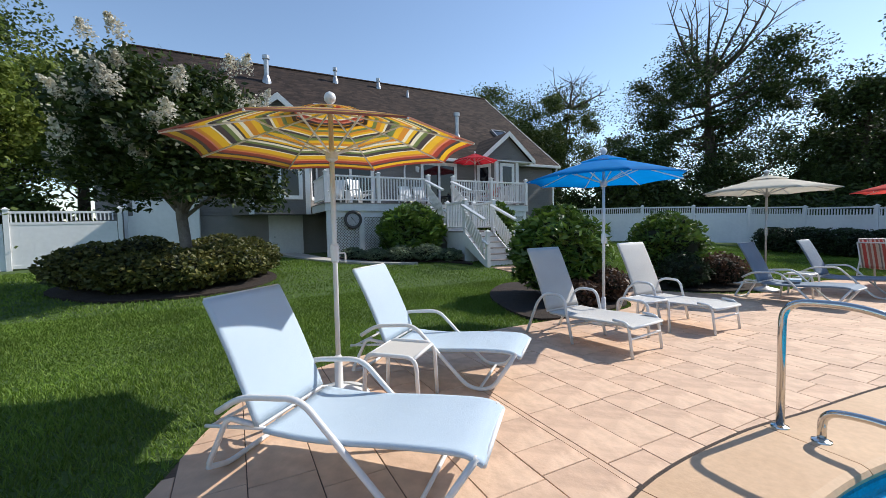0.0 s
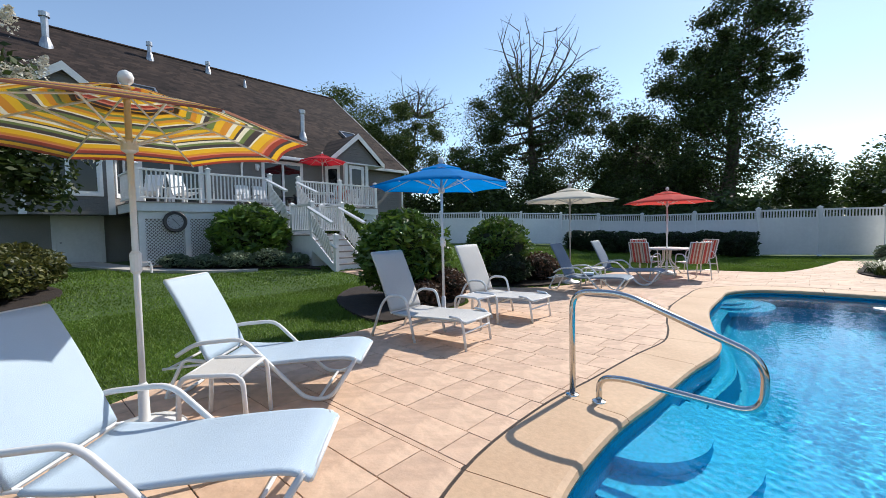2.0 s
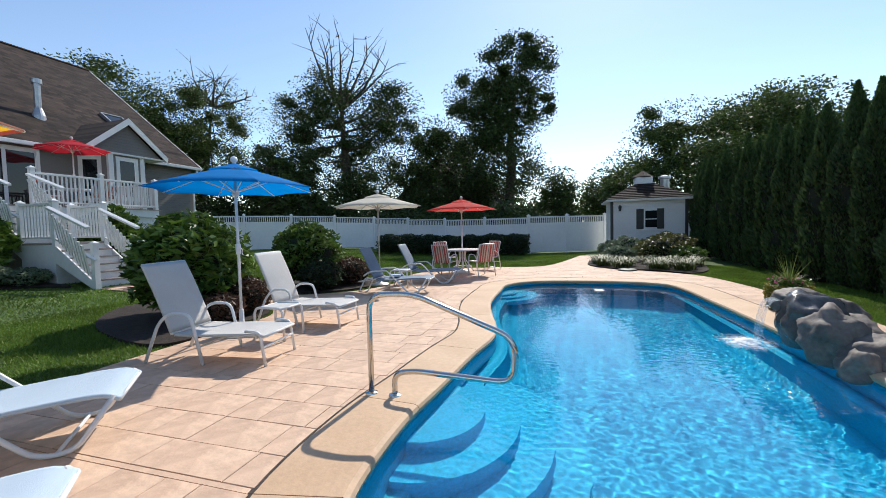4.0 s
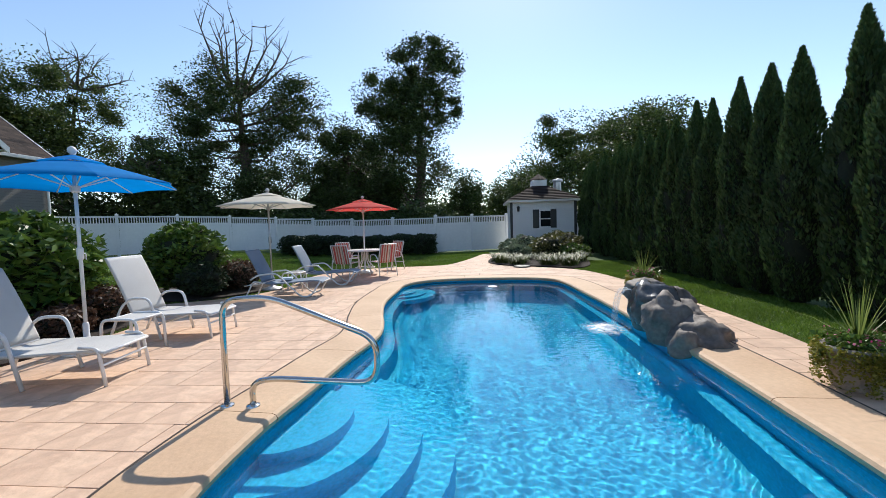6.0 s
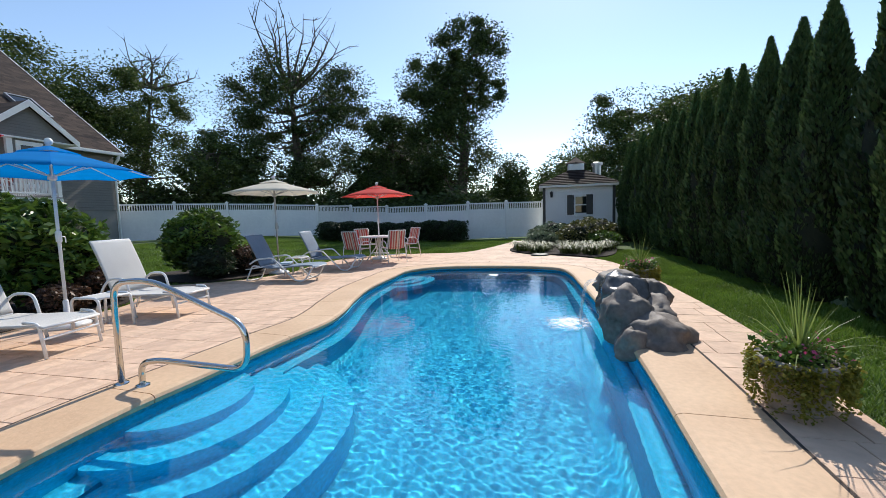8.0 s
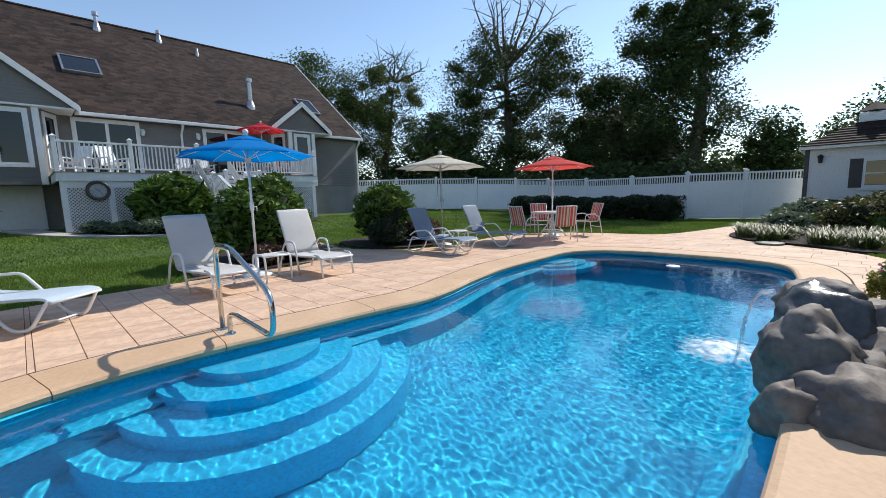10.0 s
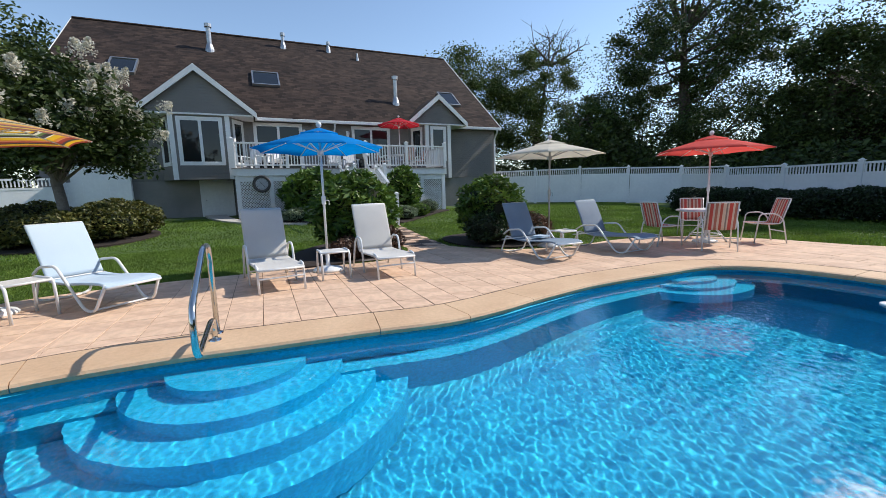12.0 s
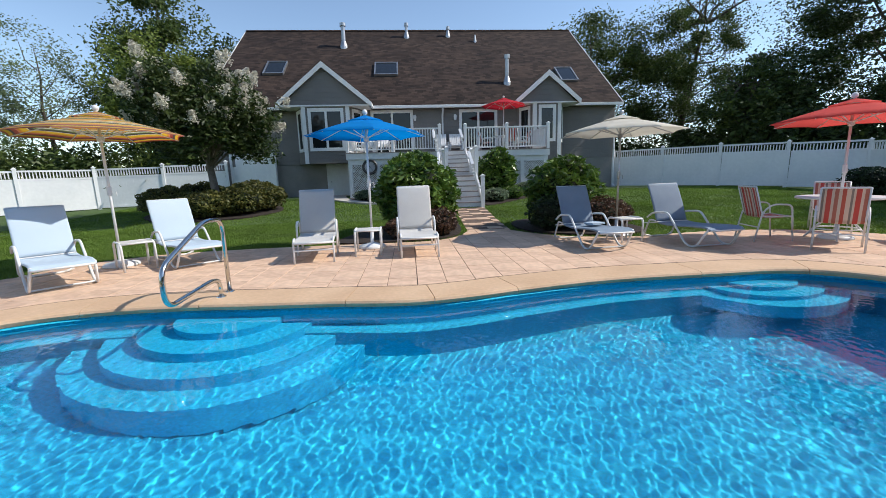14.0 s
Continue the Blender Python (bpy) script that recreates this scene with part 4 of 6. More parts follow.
def lounger(m, sling_m, label, style, group="sun loungers", back_top=(-0.3, 0.99), length=1.22):
    t = empty("sun_lounger", m, label, "sun lounger", group)
    w, r = 0.298, 0.016
    hx, hz = (0.02, 0.32)
    bx_, bz = back_top
    back = [(hx - 0.02 + (bx_ - hx) * s, hz + 0.02 + (bz - hz) * s + 0.03 * math.sin(math.pi * s)) for s in (0, 0.25, 0.5, 0.75, 1.0)]
    seat = [(hx + length * s, hz + d) for s, d in ((0.02, 0.0), (0.2, -0.012), (0.4, -0.005), (0.6, 0.015), (0.8, 0.028), (0.93, 0.026), (1.0, -0.012))]
    if style == "legs":
        seat = [(x, hz + (z - hz) * 0.45) for x, z in seat]
    sling(back, w + 0.014, sling_m, "backrest", t, 0.03)
    sling(seat, w + 0.014, sling_m, "seat", t, 0.03)
    for nm, path in (("back_frame", back), ("seat_frame", seat)):
        for sg in (-1, 1):
            part("side_rail", tube([(x, sg * w, z) for x, z in path], 0.011), M_FRAME, t, smooth=True)
        x, z = path[-1]
        part("end_rail", tube(bend([(x, -w, z), (x, w, z)], 0.02), r * 0.9), M_FRAME, t, smooth=True)
    for sg in (-1, 1):
        y = sg * (w + 0.03)
        if style == "sled":
            pts = [(-0.24, y, 0.40), (-0.08, y, 0.50), (0.30, y, 0.53), (0.80, y, 0.02), (1.0, y, 0.02), (length - 0.01, sg * w, 0.34)]
            part("side_loop", tube(bend(pts, 0.09), r * 1.1), M_FRAME, t, smooth=True)
            part("rear_leg", tube(bend([(-0.02, sg * w, 0.34), (-0.20, sg * w, 0.36), (-0.36, sg * w, 0.05), (-0.33, sg * w * 0.6, 0.02)], 0.05), r), M_FRAME, t, smooth=True)
            part("rear_stay", tube([(0.05, sg * w, 0.33), (-0.4, sg * (w - 0.04), 0.27)], 0.011), M_FRAME, t, smooth=True)
        else:
            pts = [(-0.32, y, 0.0), (-0.13, y, 0.44), (0.0, y, 0.56), (0.27, y, 0.56), (0.40, y, 0.0)]
            part("arm", tube(bend(pts, 0.10), r * 1.1), M_FRAME, t, smooth=True)
            part("front_leg", tube(bend([(length - 0.2, sg * w, 0.37), (length - 0.03, sg * w, 0.36), (length + 0.02, sg * w, 0.0)], 0.06), r), M_FRAME, t, smooth=True)
    if style == "sled":
        part("floor_bar", tube(bend([(-0.36, -w, 0.05), (-0.33, -w * 0.6, 0.018), (-0.33, w * 0.6, 0.018), (-0.36, w, 0.05)], 0.05), r), M_FRAME, t, smooth=True)
        part("cross_bar", tube([(0.9, -w - 0.03, 0.02), (0.9, w + 0.03, 0.02)], r * 0.8), M_FRAME, t)
        part("back_bar", tube([(-0.36, -w + 0.05, 0.272), (-0.36, w - 0.05, 0.272)], 0.011), M_FRAME, t)
    else:
        part("cross_bar", tube([(0.36, -w - 0.03, 0.2), (0.36, w + 0.03, 0.2)], r * 0.8), M_FRAME, t)
        part("cross_bar", tube([(length, -w, 0.20), (length, w, 0.20)], r * 0.8), M_FRAME, t)
    part("hinge_bar", tube([(0, -w, 0.33), (0, w, 0.33)], r), M_FRAME, t)
    return t


def facing(back, front, hinge=0.3):
    """Pose of a lounger from the plan place of its back top and of the seat's front edge."""
    d = Vector((front[0] - back[0], front[1] - back[1]))
    u = d.normalized()
    p = Vector(back) + u * hinge
    return pose(p.x, p.y, 0, 0, 0, math.degrees(math.atan2(u.y, u.x)))


lounger(facing((-3.18, 1.44), (-2.09, 0.385)), M_SLING_W, "white-framed sun lounger with a pale blue-white sling", "sled")
lounger(facing((-2.02, 2.62), (-1.01, 1.54)), M_SLING_W, "white-framed sun lounger with a pale sling at the lawn's edge", "sled")
lounger(facing((0.47, 2.88), (0.66, 1.50), 0.3), M_SLING_T, "white four-legged sun lounger with a cream sling", "legs", back_top=(-0.3, 1.07), length=1.1)
lounger(facing((2.25, 2.92), (2.31, 1.58), 0.3), M_SLING_T, "white four-legged sun lounger beside the blue umbrella", "legs", back_top=(-0.3, 1.08), length=1.06)
lounger(facing((5.29, 2.8), (5.43, 1.3)), M_SLING_B, "white-framed sun lounger with a slate blue sling", "sled")
lounger(facing((7.0, 2.6), (7.12, 1.1)), M_SLING_B, "slate blue sling sun lounger beside the cream umbrella", "sled")


def side_table(x, y, rz, label):
    t = empty("side_table", pose(x, y, 0, 0, 0, rz), label, "side table", "side tables")
    s, h = 0.21, 0.43
    part("tabletop", bx(-s + 0.01, s - 0.01, -s + 0.01, s - 0.01, h - 0.02, h - 0.005, bevel=0.006), M_SLING_T, t)
    for sg in (-1, 1):
        part("leg_frame", tube(bend([(sg * s, -s - 0.02, 0), (sg * s, -s, h), (sg * s, s, h), (sg * s, s + 0.02, 0)], 0.09), 0.017), M_FRAME, t, smooth=True)
        part("side_rail", tube([(-s, sg * (s - 0.02), h - 0.015), (s, sg * (s - 0.02), h - 0.015)], 0.014), M_FRAME, t, smooth=True)
    return t


side_table(-2.08, 1.68, 45, "small square white side table beside the striped umbrella")
side_table(1.45, 2.12, 2, "small square white side table between two loungers")
side_table(6.12, 2.3, 8, "small square white side table under the cream umbrella")


# ---- umbrellas ----
def umbrella(x, y, z0, radius, top, rim, cloth, label, turn=0, base=True, sides=8, pole_m=None, tilt=0):
    u = empty("patio_umbrella", pose(x, y, z0, 0, tilt, turn), label, "umbrella", "patio umbrellas")
    pole_m = pole_m or M_FRAME
    part("pole", tube([(0, 0, 0.02), (0, 0, top - 0.1)], 0.02, n=12), pole_m, u, smooth=True)
    part("crank_housing", lathe([(0.021, 1.12), (0.034, 1.14), (0.036, 1.26), (0.021, 1.28)], n=12), pole_m, u)
    part("crank_handle", tube(bend([(0.03, 0, 1.2), (0.09, 0, 1.2), (0.09, 0, 1.12)], 0.02), 0.007, n=6), pole_m, u)
    part("runner_hub", lathe([(0.024, rim - 0.10), (0.05, rim - 0.08), (0.05, rim - 0.02), (0.024, rim)], n=12), pole_m, u)
    part("finial", lathe([(0.012, top - 0.08), (0.03, top - 0.07), (0.02, top - 0.05), (0.042, top - 0.03), (0.048, top), (0.036, top + 0.03), (0.01, top + 0.045)], n=12), pole_m, u, smooth=True)
    peak = top - 0.09
    vr = radius * 0.30                      # radius of the air vent
    slope = (peak - rim) / radius
    corner = lambda k, r, dz=0: Vector((r * math.cos(2 * math.pi * k / sides), r * math.sin(2 * math.pi * k / sides), peak - slope * r + 0.012 * math.sin(math.pi * min(r / radius, 1)) + dz))
    for k in range(sides):
        # main panel, sagging between the ribs, with a short hanging hem
        bm = bmesh.new()
        uv = bm.loops.layers.uv.new()
        rows = []
        for r in (vr * 0.82, radius * 0.45, radius * 0.63, radius * 0.82, radius, -1):
            row = []
            rr = radius if r < 0 else r
            a, b = corner(k, rr), corner(k + 1, rr)
            for j in range(7):
                s = j / 6
                p = a.lerp(b, s)
                p.z += 0.015 * math.sin(math.pi * s) * (rr / radius) ** 1.2
                if r == radius or r < 0:
                    q = p * (1 - 0.035 * math.sin(math.pi * s))
                    p.x, p.y = q.x, q.y
                if r < 0:
                    p.z -= 0.014
                row.append((bm.verts.new(p), s, rr / radius + (0.012 if r < 0 else 0)))
            rows.append(row)
        for A, B in zip(rows, rows[1:]):
            for j in range(6):
                f = bm.faces.new((A[j][0], B[j][0], B[j + 1][0], A[j + 1][0]))
                for lp, src in zip(f.loops, (A[j], B[j], B[j + 1], A[j + 1])):
                    lp[uv].uv = (src[1], src[2])
        part("panel", bm, cloth, u, smooth=True)
        # vent panel above the opening
        bm = bmesh.new()
        uv = bm.loops.layers.uv.new()
        a, b = corner(k, vr, 0.024), corner(k + 1, vr, 0.024)
        c = bm.verts.new((0, 0, peak + 0.04))
        vs = [bm.verts.new(a.lerp(b, j / 4)) for j in range(5)]
        for j in range(4):
            f = bm.faces.new((c, vs[j], vs[j + 1]))
            for lp, q in zip(f.loops, ((j / 4, 0.0), (j / 4, 0.4), ((j + 1) / 4, 0.4))):
                lp[uv].uv = (q[0], q[1] * 0.75)
        part("vent_panel", bm, cloth, u)
        e, mid = corner(k, radius, -0.012), corner(k, radius * 0.5, -0.016)
        rib = part("rib", tube([(0, 0, peak - 0.02), mid, e], 0.008, n=6), pole_m, u)
        part("strut", tube([(0, 0, rim - 0.05), mid], 0.008, n=6), pole_m, rib)
    if base:
        part("base", lathe([(0.25, 0.0), (0.255, 0.02), (0.23, 0.05), (0.08, 0.085), (0.035, 0.1), (0.032, 0.34), (0.022, 0.36)], n=28), pole_m, u, smooth=True)
    return u


umbrella(-2.515, 1.99, 0, 1.15, 2.45, 2.04, M_C_STRIPE, "orange, yellow and green striped canvas patio umbrella", 10)
umbrella(1.45, 2.75, 0, 1.08, 2.44, 2.03, M_C_BLUE, "bright blue canvas patio umbrella on a white pole", 12)
umbrella(6.3, 2.95, 0, 1.14, 2.39, 2.0, M_C_CREAM, "cream canvas patio umbrella over blue loungers", 5, pole_m=M_PIPE)
umbrella(9.6, 1.6, 0, 1.13, 2.40, 2.0, M_C_CORAL, "coral red canvas umbrella through the dining table", 20)
umbrella(6.75, 14.7, DZ, 1.06, 2.5, 2.08, M_C_RED, "red canvas umbrella standing on the raised deck", 0)


# ---- plants ----
M_L_DARK = leaf_mat("oak_leaf", (0.022, 0.042, 0.011), (0.068, 0.102, 0.024), 0.22)
M_L_MID = leaf_mat("tree_leaf", (0.034, 0.062, 0.015), (0.105, 0.145, 0.032), 0.27)
M_L_LIGHT = leaf_mat("pale_leaf", (0.09, 0.13, 0.06), (0.19, 0.24, 0.12), 0.35)
M_L_SHRUB = leaf_mat("shrub_leaf", (0.041, 0.095, 0.016), (0.162, 0.257, 0.041), 0.25, 0.35)
M_L_BED = leaf_mat("bed_shrub_leaf", (0.042, 0.060, 0.017), (0.180, 0.168, 0.042), 0.25)
M_L_ARB = leaf_mat("arborvitae_spray", (0.024, 0.056, 0.018), (0.078, 0.13, 0.04), 0.25)
M_L_HEDGE = leaf_mat("hedge_leaf", (0.012, 0.028, 0.01), (0.035, 0.06, 0.02), 0.15)
M_L_GREY = leaf_mat("grey_green_leaf", (0.10, 0.15, 0.09), (0.24, 0.29, 0.18), 0.3)
M_L_BROWN = leaf_mat("barberry_leaf", (0.05, 0.028, 0.02), (0.16, 0.09, 0.055), 0.25)
M_L_STRAP = leaf_mat("strap_leaf", (0.10, 0.16, 0.03), (0.30, 0.36, 0.10), 0.3)
M_L_EDGE = leaf_mat("edging_grass_leaf", (0.035, 0.065, 0.014), (0.13, 0.165, 0.045), 0.25)
M_L_VINE = leaf_mat("creeping_vine_leaf", (0.16, 0.17, 0.02), (0.34, 0.30, 0.05), 0.35)
# leaf green raised so a tree in the house's shadow reads as sunlit
M_L_SUNLIT = leaf_mat("sunlit_colour_leaf", (0.10, 0.15, 0.025), (0.24, 0.29, 0.06), 0.4)
M_PETAL_W = leaf_mat("white_petal", (0.62, 0.57, 0.46), (0.76, 0.73, 0.64), 0.3)
M_PETAL_P = leaf_mat("pink_petal", (0.55, 0.06, 0.18), (0.75, 0.25, 0.35), 0.3)
# fill for plant cores: shade between leaves put into a near-black colour
M_CORE = mat("foliage_shade_core", (0.012, 0.018, 0.006), (0.006, 0.01, 0.004), 6, 0.95, fine=30, fine_amt=0.5)


def blob(cx, cy, cz, rx, ry, rz, seed, amp=0.18, sub=3, bm=None, freq=1.6):
    """A lumpy closed mass."""
    bm = bm or bmesh.new()
    r = bmesh.ops.create_icosphere(bm, subdivisions=sub, radius=1.0)
    off = Vector((seed * 7.3, seed * 3.1, seed * 5.7))
    for v in r["verts"]:
        d = 1 + amp * noise.noise(v.co * freq + off) * 2 + amp * 0.5 * noise.noise(v.co * freq * 3 + off)
        v.co = Vector((cx + v.co.x * rx * d, cy + v.co.y * ry * d, cz + v.co.z * rz * d))
    return bm


def shell_points(rng, k, c, r, depth=0.3, low=-0.9):
    """Points in the outer part of an ellipsoid."""
    d = rng.normal(size=(k, 3))
    d /= np.linalg.norm(d, axis=1)[:, None]
    d[:, 2] = np.where(d[:, 2] < low, -d[:, 2], d[:, 2])
    s = 1 - depth * rng.uniform(0, 1, (k, 1)) ** 1.5
    lump = 1 + 0.16 * np.sin(d[:, :1] * 5 + d[:, 1:2] * 7 + c[0]) * np.cos(d[:, 2:3] * 6 + c[1])
    return np.array(c) + d * s * lump * np.array(r)


def shrub(name, x, y, rx, ry, h, material, size, k, label, seed, shape=2.0, group="", z=None, stems=True, boxy=False):
    """A dense shrub: stems, a solid core coloured near-black as inner shade, and leaves through its outer third."""
    rng = np.random.default_rng(seed)
    z0 = gz(x, y) if z is None else z
    s = empty(name, pose(x, y, z0), label, "shrub", group)
    part("shade_core", blob(0, 0, h * 0.5, rx * 0.74, ry * 0.74, h * 0.42, seed), M_CORE, s, smooth=True)
    pts = shell_points(rng, k, (0, 0, h * 0.52), (rx, ry, h * 0.48))
    if boxy:
        rel = (pts - np.array((0, 0, h * 0.52))) / np.array((rx, ry, h * 0.48))
        rel *= (np.linalg.norm(rel, axis=1) / (np.abs(rel).max(axis=1) + 1e-6))[:, None] ** 0.8
        pts = rel * np.array((rx, ry, h * 0.48)) * 0.92 + np.array((0, 0, h * 0.5))
    pts[:, 2] = np.maximum(pts[:, 2], 0.03)
    v, f = leaf_cloud(pts, size, rng, 0.2, shape)
    soup("foliage", v, f, material, s)
    if stems:
        for i in range(6):
            a = i * 1.05 + seed
            part("stem", tube([(0.05 * math.cos(a), 0.05 * math.sin(a), -0.03), (rx * 0.3 * math.cos(a), ry * 0.3 * math.sin(a), h * 0.3), (rx * 0.5 * math.cos(a), ry * 0.5 * math.sin(a), h * 0.6)], [0.02, 0.014, 0.008], n=5), M_BARK, s)
    return s


def tree(name, x, y, h, lobes, k, size, material, label, seed, trunk=0.3, clumps=40, bare=0, bare_top=0.0):
    """Tapered trunk, forking limbs, and leaves gathered in uneven clumps round the limb ends. A lobe of the crown: offsets along x and y, height, half width, half height, share of the leaves."""
    rng = np.random.default_rng(seed)
    t = empty(name, pose(x, y, gz(x, y)), label, "tree", "trees")
    top = np.array((lobes[0][0], lobes[0][1], h * 0.86))
    mid = lambda s: np.array((top[0] * s ** 1.4, top[1] * s ** 1.4, top[2] * s))
    part("trunk", tube([(0, 0, -0.1)] + [mid(s) + rng.normal(size=3) * np.array((0.08, 0.08, 0)) for s in (0.2, 0.4, 0.6, 0.8)] + [top], [trunk * q for q in (1.25, 0.95, 0.8, 0.55, 0.3, 0.06)], n=9), M_BARK, t, smooth=True)
    share_sum, pts = sum(q[5] for q in lobes), []
    for ox, oy, cz, rx, rz, wt in lobes:
        n = max(5, int(clumps * wt / share_sum))
        for i in range(n):
            d = rng.normal(size=3)
            d /= np.linalg.norm(d)
            c = np.array((ox, oy, cz)) + d * rng.uniform(0.25, 1.0) ** 0.5 * np.array((rx, rx, rz)) * 0.86
            r = rng.uniform(0.16, 0.36) * (rx + rz) * 0.5
            s = min(max((c[2] - rz * 0.45) / h, 0.15), 0.85) / 0.86
            a = mid(min(s, 0.97))
            w = trunk * 0.26
            if i % 2 == 0:
                part("limb", tube([a, (a + c) / 2 + rng.normal(size=3) * 0.06 * rx - np.array((0, 0, 0.03 * h)), c], [w, w * 0.6, w * 0.15], n=5), M_BARK, t)
            # each clump is several loose sprays of leaves with air between them
            cnt = int(k * 0.92 * wt / share_sum / n)
            for j in range(4):
                e = rng.normal(size=3)
                e = c + e / np.linalg.norm(e) * r * rng.uniform(0.3, 0.9) * np.array((1, 1, 0.8))
                q = np.clip(rng.normal(size=(cnt // 4, 3)), -2.2, 2.2) * r * rng.uniform(0.28, 0.5) * np.array((1, 1, 0.65))
                pts.append(e + q)
        # thin growth through the whole lobe, uneven
        kf = int(k * 0.3 * wt / share_sum)
        q = rng.normal(size=(kf * 2, 3))
        q /= np.linalg.norm(q, axis=1)[:, None]
        q *= rng.uniform(0, 1, (len(q), 1)) ** 0.42
        ph = rng.uniform(0, 6.283, 4)
        val = np.sin(q[:, 0] * 6 + ph[0]) * np.sin(q[:, 1] * 6 + ph[1]) + np.sin(q[:, 2] * 7 + ph[2]) * np.sin(q[:, 0] * 9 + q[:, 1] * 5 + ph[3]) + rng.normal(size=len(q)) * 0.35
        q = q[np.argsort(-val)[:kf]]
        pts.append(np.array((ox, oy, cz)) + q * np.array((rx, rx, rz)) * 1.03)
    v, f = leaf_cloud(np.concatenate(pts), size * 0.74, rng)
    soup("crown", v, f, material, t)
    ox, oy, cz, rx, rz, _ = lobes[0]
    for i in range(bare):
        # leafless limbs fanning out above the crown
        a = 6.283 * i / bare + rng.uniform(-0.3, 0.3)
        u = np.array((math.cos(a), math.sin(a), 0))
        r = rx * rng.uniform(0.15, 1.05)
        b = np.array((ox, oy, cz + rz * 0.1))
        e = np.array((ox, oy, 0)) + u * r + np.array((0, 0, bare_top - (r / rx) ** 1.5 * 3.4 - rng.uniform(0, 1.4)))
        k1, k2 = b + (e - b) * 0.35 + u * 0.12 * r + rng.normal(size=3) * 0.2, b + (e - b) * 0.7 + u * 0.1 * r + rng.normal(size=3) * 0.25
        limb = part("bare_limb", tube([b, k1, k2, e], [0.16, 0.11, 0.06, 0.015], n=5), M_BARK, t)
        for j in range(5):
            g = rng.uniform(0, 1)
            q = k1 + (k2 - k1) * g if j < 3 else k2 + (e - k2) * g
            w = q + u * rng.normal() * 0.7 + np.array((rng.normal() * 0.6, rng.normal() * 0.9, rng.uniform(0.5, 1.7)))
            m_ = (q + w) / 2 + rng.normal(size=3) * 0.15
            part("twig", tube([q, m_, w], [0.045, 0.03, 0.01], n=4), M_BARK, limb)
            part("twig", tube([m_, m_ + rng.normal(size=3) * 0.2 + np.array((0, 0, 0.2)), m_ + rng.normal(size=3) * 0.5 + np.array((0, 0, 0.5))], [0.025, 0.016, 0.006], n=4), M_BARK, limb)
    return t


# crape myrtle in its bed of low shrubs
def build_crape_myrtle():
    x, y = -4.2, 9.2
    rng = np.random.default_rng(5)
    z0 = gz(x, y)
    t = empty("flowering_tree", pose(x, y, z0), "crape myrtle with dark leaves and white flower heads", "tree", "trees")
    part("trunk", tube([(0, 0, -0.1), (0.03, 0.02, 0.8), (-0.04, 0.0, 1.6), (0, 0, 2.1)], [0.15, 0.12, 0.11, 0.1], n=10), M_BARK_P, t, smooth=True)
    cs = []
    for i in range(34):
        a = i * 2.4
        u = (i + 0.5) / 34
        zz = 2.1 + 2.2 * u
        r = 1.9 * math.sqrt(max(0.06, 1 - ((zz - 3.0) / 2.0) ** 2)) * rng.uniform(0.55, 1.0)
        c = np.array((r * math.cos(a), r * math.sin(a), zz))
        cs.append(c)
        part("limb", tube([(0, 0, 1.5 + 0.5 * u), c * np.array((0.35, 0.35, 0.6)) + np.array((0, 0, 0.7)), c], [0.05, 0.03, 0.01], n=5), M_BARK_P, t)
    p = np.concatenate([c + np.clip(rng.normal(size=(820, 3)), -2.0, 2.0) * np.array((0.30, 0.30, 0.24)) for c in cs])
    v, f = leaf_cloud(p, 0.085, rng, shape=1.8)
    soup("crown", v, f, leaf_mat("crape_leaf", (0.018, 0.038, 0.009), (0.068, 0.095, 0.022), 0.25), t)
    for c in cs[6:]:
        out = (c - np.array((0, 0, 2.7))) * np.array((1, 1, 0.8))
        out /= np.linalg.norm(out)
        for _ in range(3):
            # a loose cone of blossom at a twig's end
            e = c + out * rng.uniform(0.3, 0.58) + rng.normal(size=3) * np.array((0.26, 0.26, 0.2))
            axis = out * 0.7 + np.array((0, 0, 0.6)) + rng.normal(size=3) * 0.25
            axis /= np.linalg.norm(axis)
            L, u = rng.uniform(0.2, 0.4), rng.uniform(0, 1, (330, 1)) ** 1.3
            q = e + axis * u * L + np.clip(rng.normal(size=(330, 3)), -1.7, 1.7) * (0.088 * (1.15 - u))
            v, f = leaf_cloud(q, 0.05, rng, shape=1.0)
            tagged(soup("flower_head", v, f, M_PETAL_W, t), kind="stuff")


build_crape_myrtle()


def bed(name, pts, material, label, z=0.03):
    poly = spline(pts, 5, True)
    bm = bmesh.new()
    tessellated(poly, None, lambda x, y: gz(x, y) + z, bm)
    k = len(poly)
    for i in range(k):
        (x0, y0), (x1, y1) = poly[i - 1], poly[i]
        bm.faces.new([bm.verts.new(p) for p in ((x0, y0, gz(x0, y0) + z), (x1, y1, gz(x1, y1) + z), (x1, y1, gz(x1, y1) - 0.06), (x0, y0, gz(x0, y0) - 0.06))])
    b = part(name, bm, material)
    tagged(b, label, "planting bed", "planting beds", "structure")
    return poly


